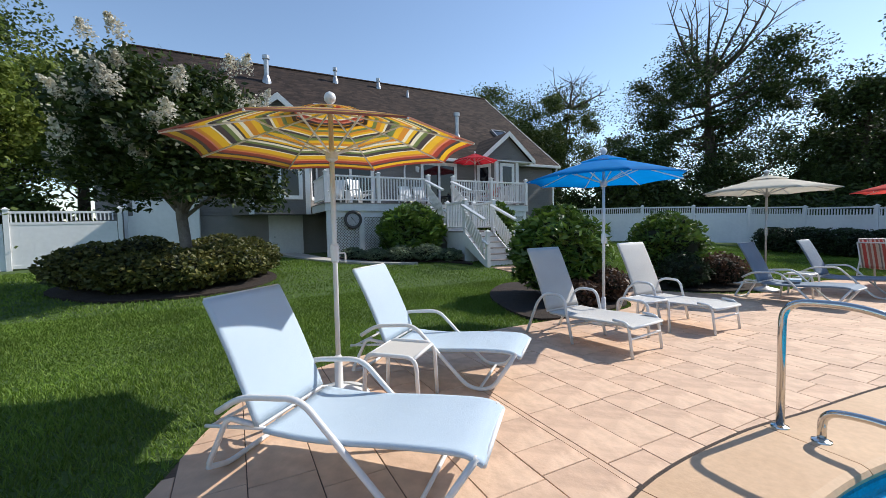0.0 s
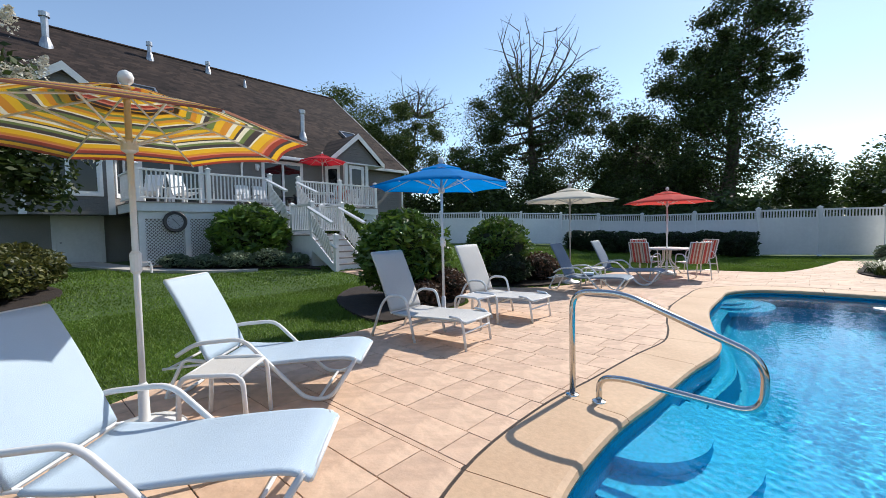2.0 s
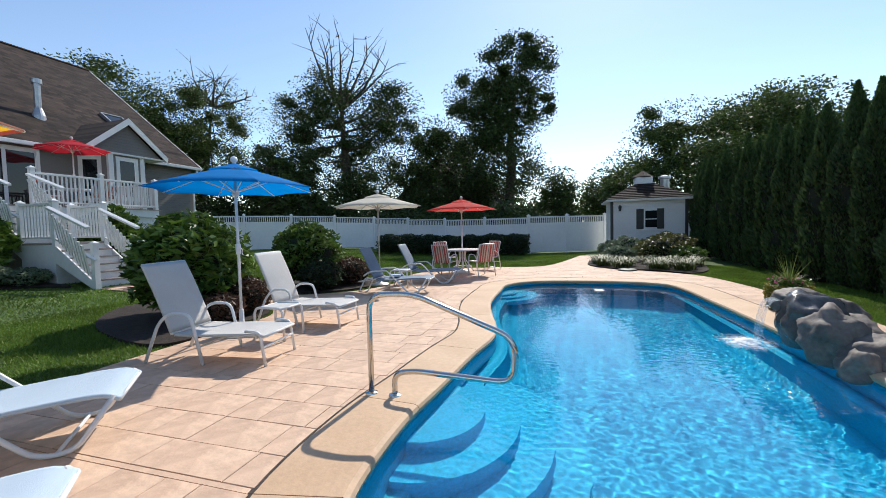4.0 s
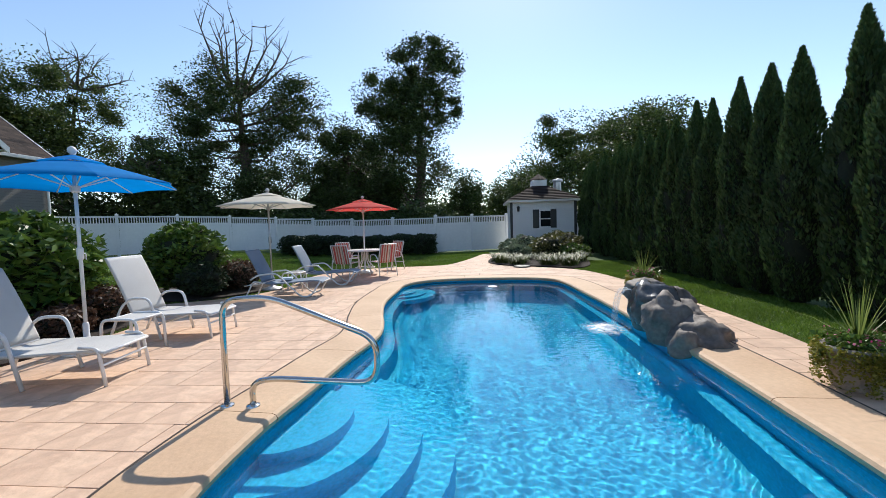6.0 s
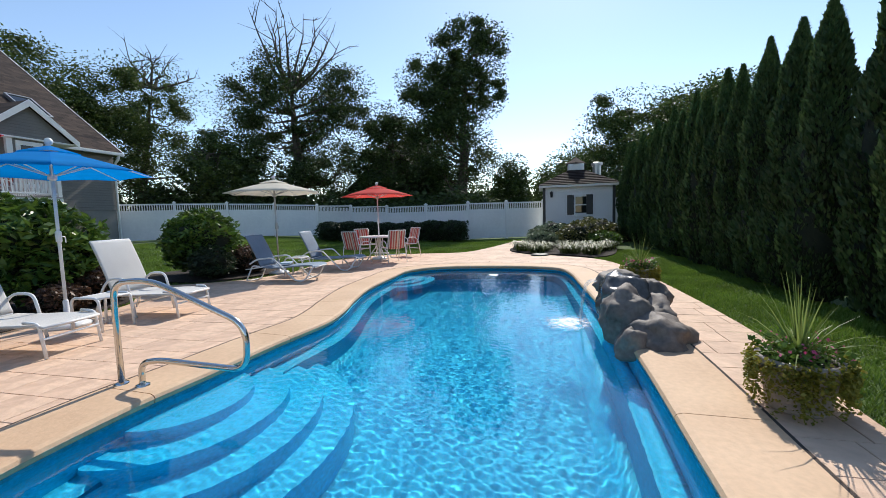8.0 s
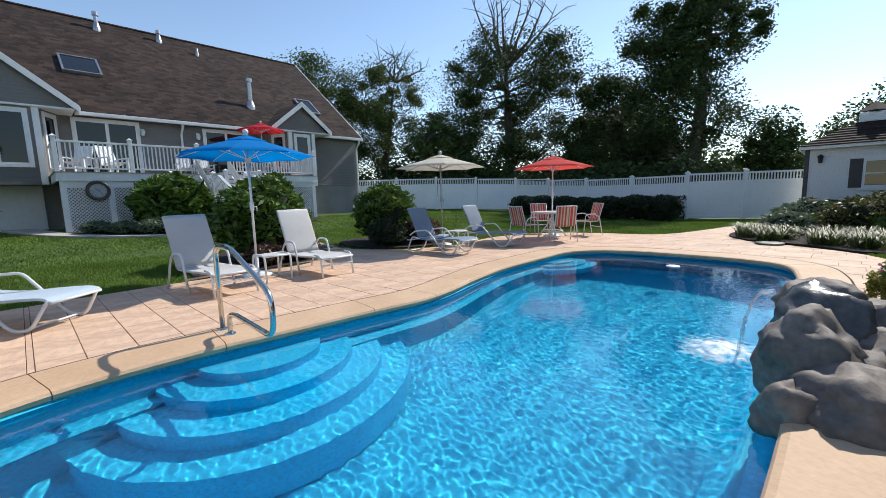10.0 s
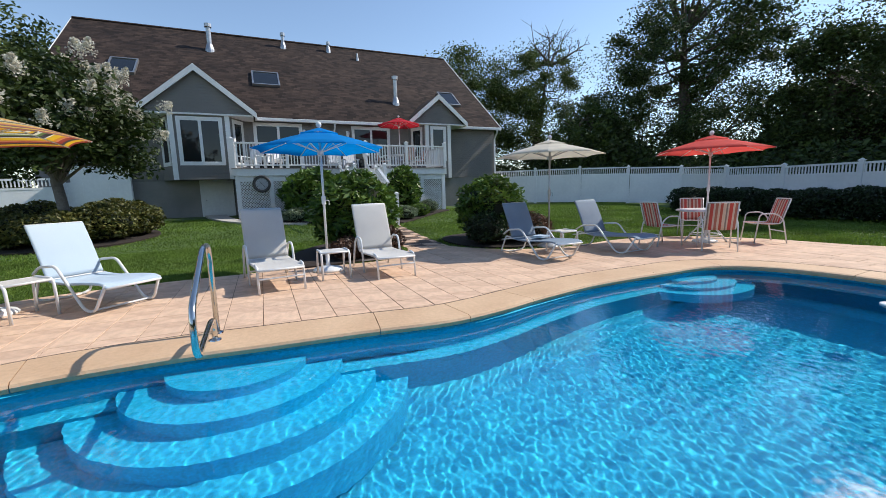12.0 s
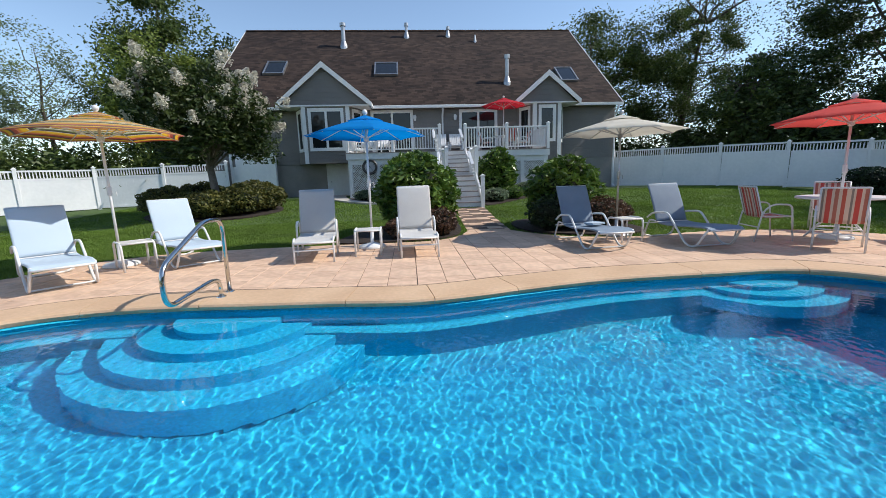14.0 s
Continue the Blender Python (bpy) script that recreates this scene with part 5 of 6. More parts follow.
BEDS = [bed("mulch_bed", [(-6.7, 9.6), (-5.6, 8.2), (-4.2, 7.9), (-2.9, 8.5), (-2.3, 9.8), (-2.9, 11.2), (-4.6, 11.9), (-6.2, 11.2)], M_MULCH, "dark mulch bed round the crape myrtle"),
        bed("mulch_bed", [(0.75, 3.28), (2.0, 3.24), (2.75, 3.4), (3.2, 3.95), (3.4, 5.0), (3.3, 6.1), (2.4, 6.4), (1.4, 5.6), (0.85, 4.4)], M_MULCH, "dark mulch bed beside the paved walk"),
        bed("mulch_bed", [(4.75, 4.3), (5.2, 3.5), (6.0, 3.1), (7.0, 3.2), (7.4, 4.2), (7.0, 5.6), (5.8, 6.1), (4.85, 5.6)], M_MULCH, "dark mulch bed round a clipped shrub"),
        bed("mulch_bed", [(-0.4, 12.0), (1.2, 11.0), (2.8, 10.4), (3.45, 9.6), (3.5, 11.0), (3.5, 12.9), (1.5, 12.95), (-0.4, 12.95)], M_MULCH, "mulch bed below the deck lattice"),
        bed("mulch_bed", [(4.85, 9.4), (5.9, 10.2), (7.5, 11.9), (8.4, 12.9), (6.5, 12.95), (4.85, 12.9)], M_MULCH, "mulch bed beside the deck stairs"),
        bed("mulch_bed", [(10.9, -3.0), (11.9, -2.4), (13.6, -2.5), (16.7, -3.3), (16.8, -7.2), (14.5, -6.3), (11.8, -5.9), (10.2, -5.5), (9.6, -4.9), (10.3, -4.1)], M_MULCH, "planting bed in front of the shed")]
for i, (sx, sy, r, h) in enumerate(((-5.9, 9.5, 0.85, 0.95), (-5.1, 8.8, 0.8, 0.8), (-4.2, 8.6, 0.8, 0.85), (-3.4, 9.2, 0.8, 0.95), (-2.95, 10.0, 0.75, 0.95), (-3.6, 10.6, 0.9, 1.0), (-5.2, 10.4, 0.95, 1.0))):
    shrub("low_shrub", sx, sy, r, r * 0.9, h, M_L_BED, 0.07, 4200, "spreading low shrub with yellow-tipped leaves under the tree", 20 + i, 1.5, "bed shrubs")

shrub("rounded_shrub", 2.35, 4.6, 0.92, 0.9, 1.72, M_L_SHRUB, 0.085, 5200, "large glossy-leaved shrub beside the paved walk", 40, 2.4, "walk shrubs")
shrub("rounded_shrub", 5.9, 4.8, 0.86, 0.84, 1.62, M_L_SHRUB, 0.075, 5600, "clipped rounded glossy green shrub", 41, 2.0, "walk shrubs")
for i, (sx, sy, r, h, m_, lab) in enumerate((
        (2.75, 3.85, 0.42, 0.62, M_L_BROWN, "brownish barberry shrub in the mulch"), (2.0, 3.7, 0.36, 0.45, M_L_BROWN, "brownish barberry shrub in the mulch"),
        (6.4, 3.85, 0.55, 0.72, M_L_BROWN, "brownish barberry shrub in the mulch"), (5.3, 4.0, 0.5, 0.75, M_L_HEDGE, "dark low shrub at the bed's edge"), (6.95, 4.3, 0.4, 0.6, M_L_BROWN, "brownish barberry shrub in the mulch"))):
    shrub("barberry", sx, sy, r, r, h, m_, 0.05, 2200, lab, 50 + i, 1.6, "bed shrubs")
shrub("rhododendron", 2.35, 11.9, 1.15, 0.9, 1.85, M_L_SHRUB, 0.12, 3600, "large rhododendron in front of the deck lattice", 60, 2.6)
shrub("rhododendron", 5.75, 11.6, 0.75, 0.7, 1.9, M_L_SHRUB, 0.11, 2600, "rhododendron beside the deck stairs", 61, 2.4)
for i, (sx, sy, r, h, m_) in enumerate(((0.3, 12.2, 0.4, 0.4, M_L_GREY), (0.9, 11.6, 0.42, 0.4, M_L_GREY), (1.6, 11.1, 0.5, 0.5, M_L_GREY), (2.4, 10.8, 0.55, 0.55, M_L_GREY), (3.1, 10.5, 0.45, 0.42, M_L_GREY),
                                        (5.4, 10.3, 0.5, 0.5, M_L_GREY), (6.2, 11.0, 0.5, 0.5, M_L_SHRUB), (7.0, 12.0, 0.5, 0.55, M_L_GREY))):
    shrub("perennial_clump", sx, sy, r, r * 0.9, h, m_, 0.045, 1800, "low grey-green perennial clump along the deck", 70 + i, 2.2, "deck-side perennials", stems=False)

# clipped hedge before the east fence
for i in range(7):
    shrub("hedge_shrub", 17.75 + 0.12 * math.sin(i * 2), 0.85 + i * 1.15, 0.72, 0.68, 1.08 + 0.03 * math.sin(i * 1.7), M_L_HEDGE, 0.07, 4200, "clipped dark green hedge shrub by the fence", 90 + i, 1.5, "hedge shrubs", boxy=True)


# the row of arborvitae
def arborvitae(x, y, h, r, seed):
    rng = np.random.default_rng(seed)
    a = empty("arborvitae", pose(x, y, 0), "tall narrow dark green arborvitae in a screen row", "tree", "arborvitae row")
    # added solid core, coloured as dark as the shade within the sprays
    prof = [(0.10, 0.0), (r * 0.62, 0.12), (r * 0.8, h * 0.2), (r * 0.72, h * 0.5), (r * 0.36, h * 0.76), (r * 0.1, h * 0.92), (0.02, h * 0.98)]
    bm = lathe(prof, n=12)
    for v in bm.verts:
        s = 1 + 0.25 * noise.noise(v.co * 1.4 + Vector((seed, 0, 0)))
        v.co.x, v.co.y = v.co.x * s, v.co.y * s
    part("shade_core", bm, M_CORE, a, smooth=True)
    k = 15000 if x < 8 else 8000
    u = rng.uniform(0, 1, k) ** 0.85
    zz = 0.06 + u * (h - 0.06)
    rad = np.interp(u, [0, 0.05, 0.25, 0.55, 0.8, 0.94, 1.0], [0.7, 0.92, 1.0, 0.82, 0.46, 0.17, 0.01]) * r
    th = rng.uniform(0, 2 * np.pi, k)
    rad = rad * (1 + 0.16 * np.sin(th * 3 + zz * 2.2 + seed) + 0.10 * np.sin(zz * 7 + th * 2)) * rng.uniform(0.78, 1.05, k)
    c = np.stack([rad * np.cos(th), rad * np.sin(th), zz], 1)
    d = np.stack([np.cos(th) * 0.45, np.sin(th) * 0.45, np.full(k, 1.0)], 1) + rng.normal(size=(k, 3)) * 0.28
    d /= np.linalg.norm(d, axis=1)[:, None]
    w = np.cross(d, rng.normal(size=(k, 3)))
    w /= np.linalg.norm(w, axis=1)[:, None]
    s = rng.uniform(0.03, 0.07, (k, 1)) * (1.0 if x < 8 else 1.4)
    v = np.empty((k, 4, 3))
    v[:, 0], v[:, 1], v[:, 2], v[:, 3] = c - d * s * 0.6, c + w * s * 0.32, c + d * s, c - w * s * 0.32
    soup("foliage", v.reshape(-1, 3), np.arange(k * 4).reshape(k, 4), M_L_ARB, a)


for i in range(20):
    arborvitae(1.4 + i * 0.84 + 0.08 * math.sin(i * 2.3), -7.22 + 0.05 * math.sin(i * 2.6), 4.05 + 0.16 * math.sin(i * 2.9 + 1), 0.43 + 0.035 * math.sin(i * 1.9), 200 + i)

# woods and single trees round about
one = lambda rx, rz, cz: ((0, 0, cz, rx, rz, 1),)
TREES = (("oak", 32.0, 18.4, 18.0, ((0, 0.6, 12.0, 5.6, 4.4, 4), (0, 6.0, 12.0, 3.6, 2.8, 1.6), (0, -4.6, 11.2, 3.4, 3.6, 1.8), (0, 4.6, 8.0, 5.2, 2.8, 2), (0, -3.2, 6.2, 5.0, 4.2, 2.6), (0, 2.0, 4.5, 6.0, 3.0, 2)), 62000, 0.19, M_L_DARK, "broad oak with bare dead limbs above its crown", 7, 0.55, 74, 11, 21.3),
         ("oak", 32.5, 3.4, 18.0, ((0, -1.2, 14.8, 3.3, 2.9, 2.2), (0, 2.6, 12.8, 2.9, 2.4, 1.4), (0, 0.6, 11.2, 3.6, 3.4, 2), (0, 0.7, 6.6, 4.0, 4.8, 4.6), (0, -2.6, 11.6, 1.9, 2.4, 0.7)), 68000, 0.18, M_L_DARK, "tall dark oak with a lopsided crown beyond the fence", 8, 0.5, 84, 0, 0),
         ("tree", 33.0, 9.6, 11.5, ((0, 0, 7.6, 3.0, 4.0, 1), (0, 0.5, 3.6, 4.2, 3.4, 1.2)), 28000, 0.19, M_L_DARK, "dense dark tree beyond the east fence", 33, 0.3, 34, 0, 0),
         ("tree", 34.0, -0.9, 7.0, one(2.0, 2.7, 4.0), 9000, 0.19, M_L_DARK, "small dark tree beyond the east fence", 34, 0.22, 20, 0, 0),
         ("tree", 39.0, 10.5, 12.0, one(4.2, 4.3, 7.2), 9000, 0.3, M_L_DARK, "dark tree behind the neighbouring house", 9, 0.3, 22, 0, 0),
         ("tree", 44.0, -14.0, 14.4, ((0, 1.5, 9.0, 5.6, 5.0, 2), (0, -4.5, 9.6, 5.6, 4.4, 1.8), (0, 6.0, 5.4, 4.2, 3.8, 1.2)), 36000, 0.24, M_L_MID, "spreading tree beyond the shed", 12, 0.4, 44, 0, 0),
         ("tree", 48.0, -23.0, 16.0, one(7.6, 6.0, 9.6), 22000, 0.3, M_L_MID, "spreading tree beyond the arborvitae", 13, 0.4, 30, 0, 0),
         ("tree", 40.0, -7.0, 7.6, one(4.4, 3.3, 4.0), 15000, 0.23, M_L_MID, "rounded tree behind the shed", 14, 0.3, 24, 0, 0),
         ("tree", 36.0, -14.0, 9.0, one(5.0, 4.0, 4.8), 16000, 0.24, M_L_MID, "rounded tree behind the shed", 29, 0.3, 24, 0, 0),
         ("tree", 17.4, 29.5, 13.6, ((0, 0, 9.4, 4.0, 4.2, 2), (3.0, 0, 7.0, 4.0, 5.0, 1.8)), 30000, 0.18, M_L_MID, "leafy tree behind the house", 15, 0.35, 36, 0, 0),
         ("tree", 24.8, 29.0, 15.6, ((2.2, 0, 12.2, 3.3, 3.0, 1.2), (-1.8, 0, 10.0, 3.8, 4.2, 1.8), (1.0, 0, 6.4, 5.0, 4.4, 2.4)), 36000, 0.17, M_L_MID, "open leafy tree with thin upper branches behind the house", 16, 0.35, 44, 5, 17.0),
         ("tree", 27.0, 21.5, 8.6, one(3.8, 3.6, 5.0), 17000, 0.19, M_L_DARK, "dark spreading tree beyond the fence", 17, 0.35, 26, 0, 0),
         ("tree", 23.0, 20.0, 8.2, ((1.6, 1.0, 5.9, 2.6, 1.9, 1), (-0.6, 0, 4.0, 2.4, 2.2, 1)), 7500, 0.2, M_L_MID, "leaning open tree beyond the fence", 18, 0.22, 22, 2, 8.6),
         ("tree", -14.0, 26.0, 15.5, ((0, 0, 9.6, 3.6, 4.8, 2), (-1.0, 0, 6.0, 4.2, 4.2, 1.6)), 28000, 0.2, M_L_MID, "green maple behind the west fence", 19, 0.35, 44, 0, 0),
         ("tree", -10.2, 26.5, 11.6, one(2.6, 3.8, 7.2), 9000, 0.22, M_L_DARK, "dark maple beside the house", 20, 0.3, 24, 0, 0),
         ("tree", -18.6, 21.5, 10.6, ((0, 0, 6.2, 3.0, 4.2, 1), (-2.4, 0, 4.6, 2.4, 3.2, 0.7)), 11000, 0.12, M_L_LIGHT, "pale open tree behind the west fence", 21, 0.14, 44, 0, 0),
         ("tree", -11.2, 18.9, 9.2, ((0, 0, 6.2, 2.6, 2.8, 1.5), (0, 0, 3.6, 2.9, 2.2, 1)), 20000, 0.15, M_L_SUNLIT, "green tree with sunlight in its leaf colour over the west fence", 22, 0.25, 30, 0, 0),
         ("conifer", -22.6, 17.0, 13.0, one(2.8, 5.6, 7.0), 10000, 0.2, M_L_HEDGE, "dark conifer at the lawn's edge", 23, 0.25, 30, 0, 0))
for nm, x, y, h, lobes, k, size, m_, lab, seed, tr, cl, bare, bt in TREES:
    tree(nm, x, y, h, lobes, k, size, m_, lab, seed, tr, cl, bare, bt)


def understorey(name, arc, k, hmax, size, material, label, seed):
    """Far woodland edge: many clumps of leaves that nobody could count."""
    rng = np.random.default_rng(seed)
    pts = []
    (x0, y0), (x1, y1) = arc
    n = int(math.hypot(x1 - x0, y1 - y0) / 1.3)
    for i in range(n):
        t = (i + rng.uniform(-0.4, 0.4)) / n
        c = np.array((x0 + (x1 - x0) * t + rng.normal() * 0.8, y0 + (y1 - y0) * t + rng.normal() * 0.8, 0))
        h = hmax * rng.uniform(0.55, 1.0)
        p = rng.normal(size=(k // n, 3)) * np.array((1.0, 1.0, h * 0.26)) + c + np.array((0, 0, h * 0.5))
        p[:, 2] = np.abs(p[:, 2])
        p = p[p[:, 2] < h * 1.05]
        pts.append(p)
    v, f = leaf_cloud(np.concatenate(pts), size, rng)
    tagged(soup(name, v, f, material), label, "woodland", kind="stuff")


understorey("woodland_edge", ((20, 34), (27, 14)), 34000, 5.5, 0.21, M_L_DARK, "shaded woodland edge beyond the east fence", 301)
understorey("woodland_edge", ((27, 14), (30, -2)), 20000, 4.0, 0.2, M_L_DARK, "shaded understorey beyond the east fence", 302)
understorey("woodland_edge", ((54, 6), (54, -30)), 14000, 5.5, 0.45, M_L_MID, "distant trees beyond the shed", 303)
understorey("woodland_edge", ((-23.5, 11.5), (-15.0, 18.8)), 34000, 4.0, 0.14, M_L_MID, "leafy shrubs behind the west fence", 304)
understorey("woodland_edge", ((-13.2, 18.2), (-8.6, 19.6)), 14000, 3.4, 0.17, M_L_MID, "leafy shrubs behind the back of the west fence", 306)
understorey("woodland_edge", ((32, 24), (48, -2)), 12000, 5.0, 0.4, M_L_DARK, "distant dark woodland", 305)


# unseen belt, added so the house windows reflect dark leaves instead of sky
understorey("woodland_edge", ((-34, -17), (40, -16)), 14000, 4.2, 0.35, M_L_DARK, "unseen dark foliage added behind the walk for window reflections", 307)


# ---- neighbouring house ----
def build_neighbour():
    h = empty("neighbour_house", pose(34.5, 10.2, 0), "dark brown neighbouring house half hidden by trees", "house")
    mw = mat("dark_brown_siding", (0.055, 0.035, 0.028), (0.04, 0.026, 0.02), 1, 0.8)
    part("wall", bx(0, 10, -5, 5, 0, 3.6), mw, h)
    bm = bmesh.new()
    A = [bm.verts.new(p) for p in ((0, -5, 3.6), (0, 5, 3.6), (0, 0, 7.6))]
    B = [bm.verts.new(p) for p in ((0.2, -5, 3.6), (0.2, 5, 3.6), (0.2, 0, 7.6))]
    bm.faces.new(A[::-1])
    bm.faces.new(B)
    part("gable", bm, mw, h)
    for sg in (-1, 1):
        bm = bmesh.new()
        c = [(-0.5, sg * 5.6, 3.3), (10.5, sg * 5.6, 3.3), (10.5, 0, 7.95), (-0.5, 0, 7.95)]
        hi = [bm.verts.new(p) for p in c]
        lo = [bm.verts.new((p[0], p[1], p[2] - 0.2)) for p in c]
        bm.faces.new(hi)
        bm.faces.new(lo[::-1])
        for i in range(4):
            bm.faces.new((hi[i - 1], hi[i], lo[i], lo[i - 1]))
        bmesh.ops.recalc_face_normals(bm, faces=bm.faces)
        part("roof", bm, M_ROOF, h)
    part("chimney", bx(3, 4.1, -2.6, -1.6, 5, 8.6, bevel=0.02), mw, h)
    for y in (-3.4, -1.6, 0.6, 2.6):
        window(h, pose(0, y + 1.1, 1.0, 0, 0, -90), 1.0, 1.3, 2)


build_neighbour()


# ---- garden shed ----
def build_shed():
    s = empty("garden_shed", Matrix(), "white garden shed with brown hipped roof and cupola", "shed")
    x0, x1, y0, y1, ze = 17.0, 19.8, -6.65, -3.62, 2.45
    mws = rows_mat("white_clapboard", (0.74, 0.74, 0.73), (0.66, 0.66, 0.65), 2, 0.11, 0.6, 0.01)
    part("wall", bx(x0, x1, y0, y1, -0.05, ze), mws, s)
    for y in (y0, y1):
        part("corner_board", bx(x0 - 0.03, x0 + 0.09, y - 0.06, y + 0.06, 0, ze), M_BLACK, s)
    part("fascia", bx(x0 - 0.22, x1 + 0.22, y0 - 0.22, y1 + 0.22, ze, ze + 0.1, bevel=0.01), M_TRIM, s)
    cx, cy = (x0 + x1) / 2, (y0 + y1) / 2
    bm = bmesh.new()
    n = 9
    prev = None
    for i in range(n + 1):
        t = i / n
        for lift in (0.03, 0.0) if i < n else (0.0,):
            hx, hy = (x1 - x0 + 0.5) / 2 * (1 - t) + 0.28 * t, (y1 - y0 + 0.5) / 2 * (1 - t) + 0.28 * t
            z = ze + 0.1 + 0.78 * t
            if lift:
                ring = [bm.verts.new((cx + sx * hx, cy + sy * hy, z)) for sx, sy in ((-1, -1), (1, -1), (1, 1), (-1, 1))]
            else:
                ring = [bm.verts.new((cx + sx * hx, cy + sy * hy, z + (0.03 if i < n else 0))) for sx, sy in ((-1, -1), (1, -1), (1, 1), (-1, 1))]
            if prev:
                for j in range(4):
                    bm.faces.new((prev[j - 1], prev[j], ring[j], ring[j - 1]))
            prev = ring
    bm.faces.new(prev)
    bmesh.ops.recalc_face_normals(bm, faces=bm.faces)
    part("roof", bm, M_ROOF, s)
    cup = part("cupola", bx(cx - 0.36, cx + 0.36, cy - 0.36, cy + 0.36, ze + 0.72, ze + 1.15, bevel=0.01), M_TRIM, s, "white louvred cupola")
    part("cap", lathe([(0.5, 0), (0.46, 0.05), (0.2, 0.22), (0.03, 0.34)], n=4, at=(cx, cy, ze + 1.15)), M_ROOF, cup)
    for i in range(4):
        part("slat", bx(cx - 0.375, cx - 0.355, cy - 0.26, cy + 0.26, ze + 0.8 + i * 0.08, ze + 0.84 + i * 0.08), M_FRAME, cup)
    part("flue", lathe([(0.2, 0), (0.2, 0.62), (0.27, 0.64), (0.27, 0.75), (0.05, 0.8)], n=14, at=(cx + 0.3, cy - 1.0, ze + 0.45)), M_PIPE, s)
    w = window(s, pose(x0, -4.95, 1.2, 0, 0, -90), 0.62, 0.85, 1)
    part("muntin", bx(0.055, 0.565, -0.016, -0.009, 0.40, 0.44), M_TRIM, w)
    for y in (-4.78, -5.62):
        part("shutter", bx(x0 - 0.04, x0 - 0.002, y - 0.16 + (0.02 if y < -5 else 0), y + 0.14, 1.18, 2.08, bevel=0.006), M_BLACK, s, "dark grey window shutter")
    lamp = part("wall_lamp", lathe([(0.05, 0), (0.07, 0.18), (0.09, 0.2), (0.02, 0.28)], n=8, at=(x0 - 0.1, -3.95, 2.0)), M_BLACK, s)
    part("bracket", tube([(x0, -3.95, 2.1), (x0 - 0.1, -3.95, 2.28)], 0.012, n=6), M_BLACK, lamp)


build_shed()


def strap_clump(name, x, y, r, h, k, material, label, seed, group):
    """Arching strap leaves from one crown."""
    rng = np.random.default_rng(seed)
    vs, fs = [], []
    for i in range(k):
        a, L, w = rng.uniform(0, 6.283), r * rng.uniform(0.6, 1.1), rng.uniform(0.010, 0.018)
        top = h * rng.uniform(0.6, 1.1)
        px, py = rng.normal(size=2) * r * 0.25
        side = np.array((-math.sin(a), math.cos(a), 0)) * w
        ks = len(vs)
        for s in (0, 0.35, 0.7, 1.0):
            c = np.array((px + math.cos(a) * L * s, py + math.sin(a) * L * s, top * math.sin(s * 2.2) + 0.0))
            ww = side * (1 - s * 0.85)
            vs += [c - ww, c + ww]
        for q in range(3):
            fs.append((ks + 2 * q, ks + 2 * q + 1, ks + 2 * q + 3, ks + 2 * q + 2))
    e = empty(name, pose(x, y, gz(x, y)), label, "plant", group)
    soup("foliage", vs, fs, material, e)
    return e


rngb = np.random.default_rng(77)
for i, (x, y) in enumerate(((11.0, -3.3), (11.7, -2.85), (12.4, -2.75), (11.6, -3.5), (12.6, -3.4), (10.6, -4.3), (10.3, -4.9), (10.9, -5.1), (11.1, -4.4), (11.7, -4.9), (11.6, -5.5), (12.3, -4.4))):
    strap_clump("liriope_clump", x, y, 0.44, 0.33, 150, M_L_EDGE, "arching variegated grass clump edging the patio", 400 + i, "edging grasses")
for i, (x, y, r, h, m_) in enumerate(((13.2, -4.9, 0.85, 0.95, M_L_BED), (14.3, -5.4, 0.9, 1.05, M_L_BED), (13.2, -3.5, 0.6, 0.6, M_L_GREY), (14.6, -3.9, 0.7, 0.9, M_L_GREY), (15.6, -4.4, 0.7, 0.8, M_L_MID), (15.8, -5.9, 0.8, 0.9, M_L_BED), (12.6, -5.6, 0.6, 0.6, M_L_SHRUB), (15.4, -3.4, 0.5, 0.7, M_L_GREY))):
    shrub("garden_shrub", x, y, r, r, h, m_, 0.06, 2600, "loose garden shrub in front of the shed", 430 + i, 2.0, "shed garden shrubs")
lid = part("valve_lid", lathe([(0.27, 0.0), (0.27, 0.035), (0.24, 0.05), (0.05, 0.055)], n=24, at=(10.35, -3.4, 0.0)), mat("green_plastic", (0.03, 0.05, 0.04), (0.02, 0.035, 0.03), 4, 0.5))
tagged(lid, "low dark green round lid on the patio", "lid")


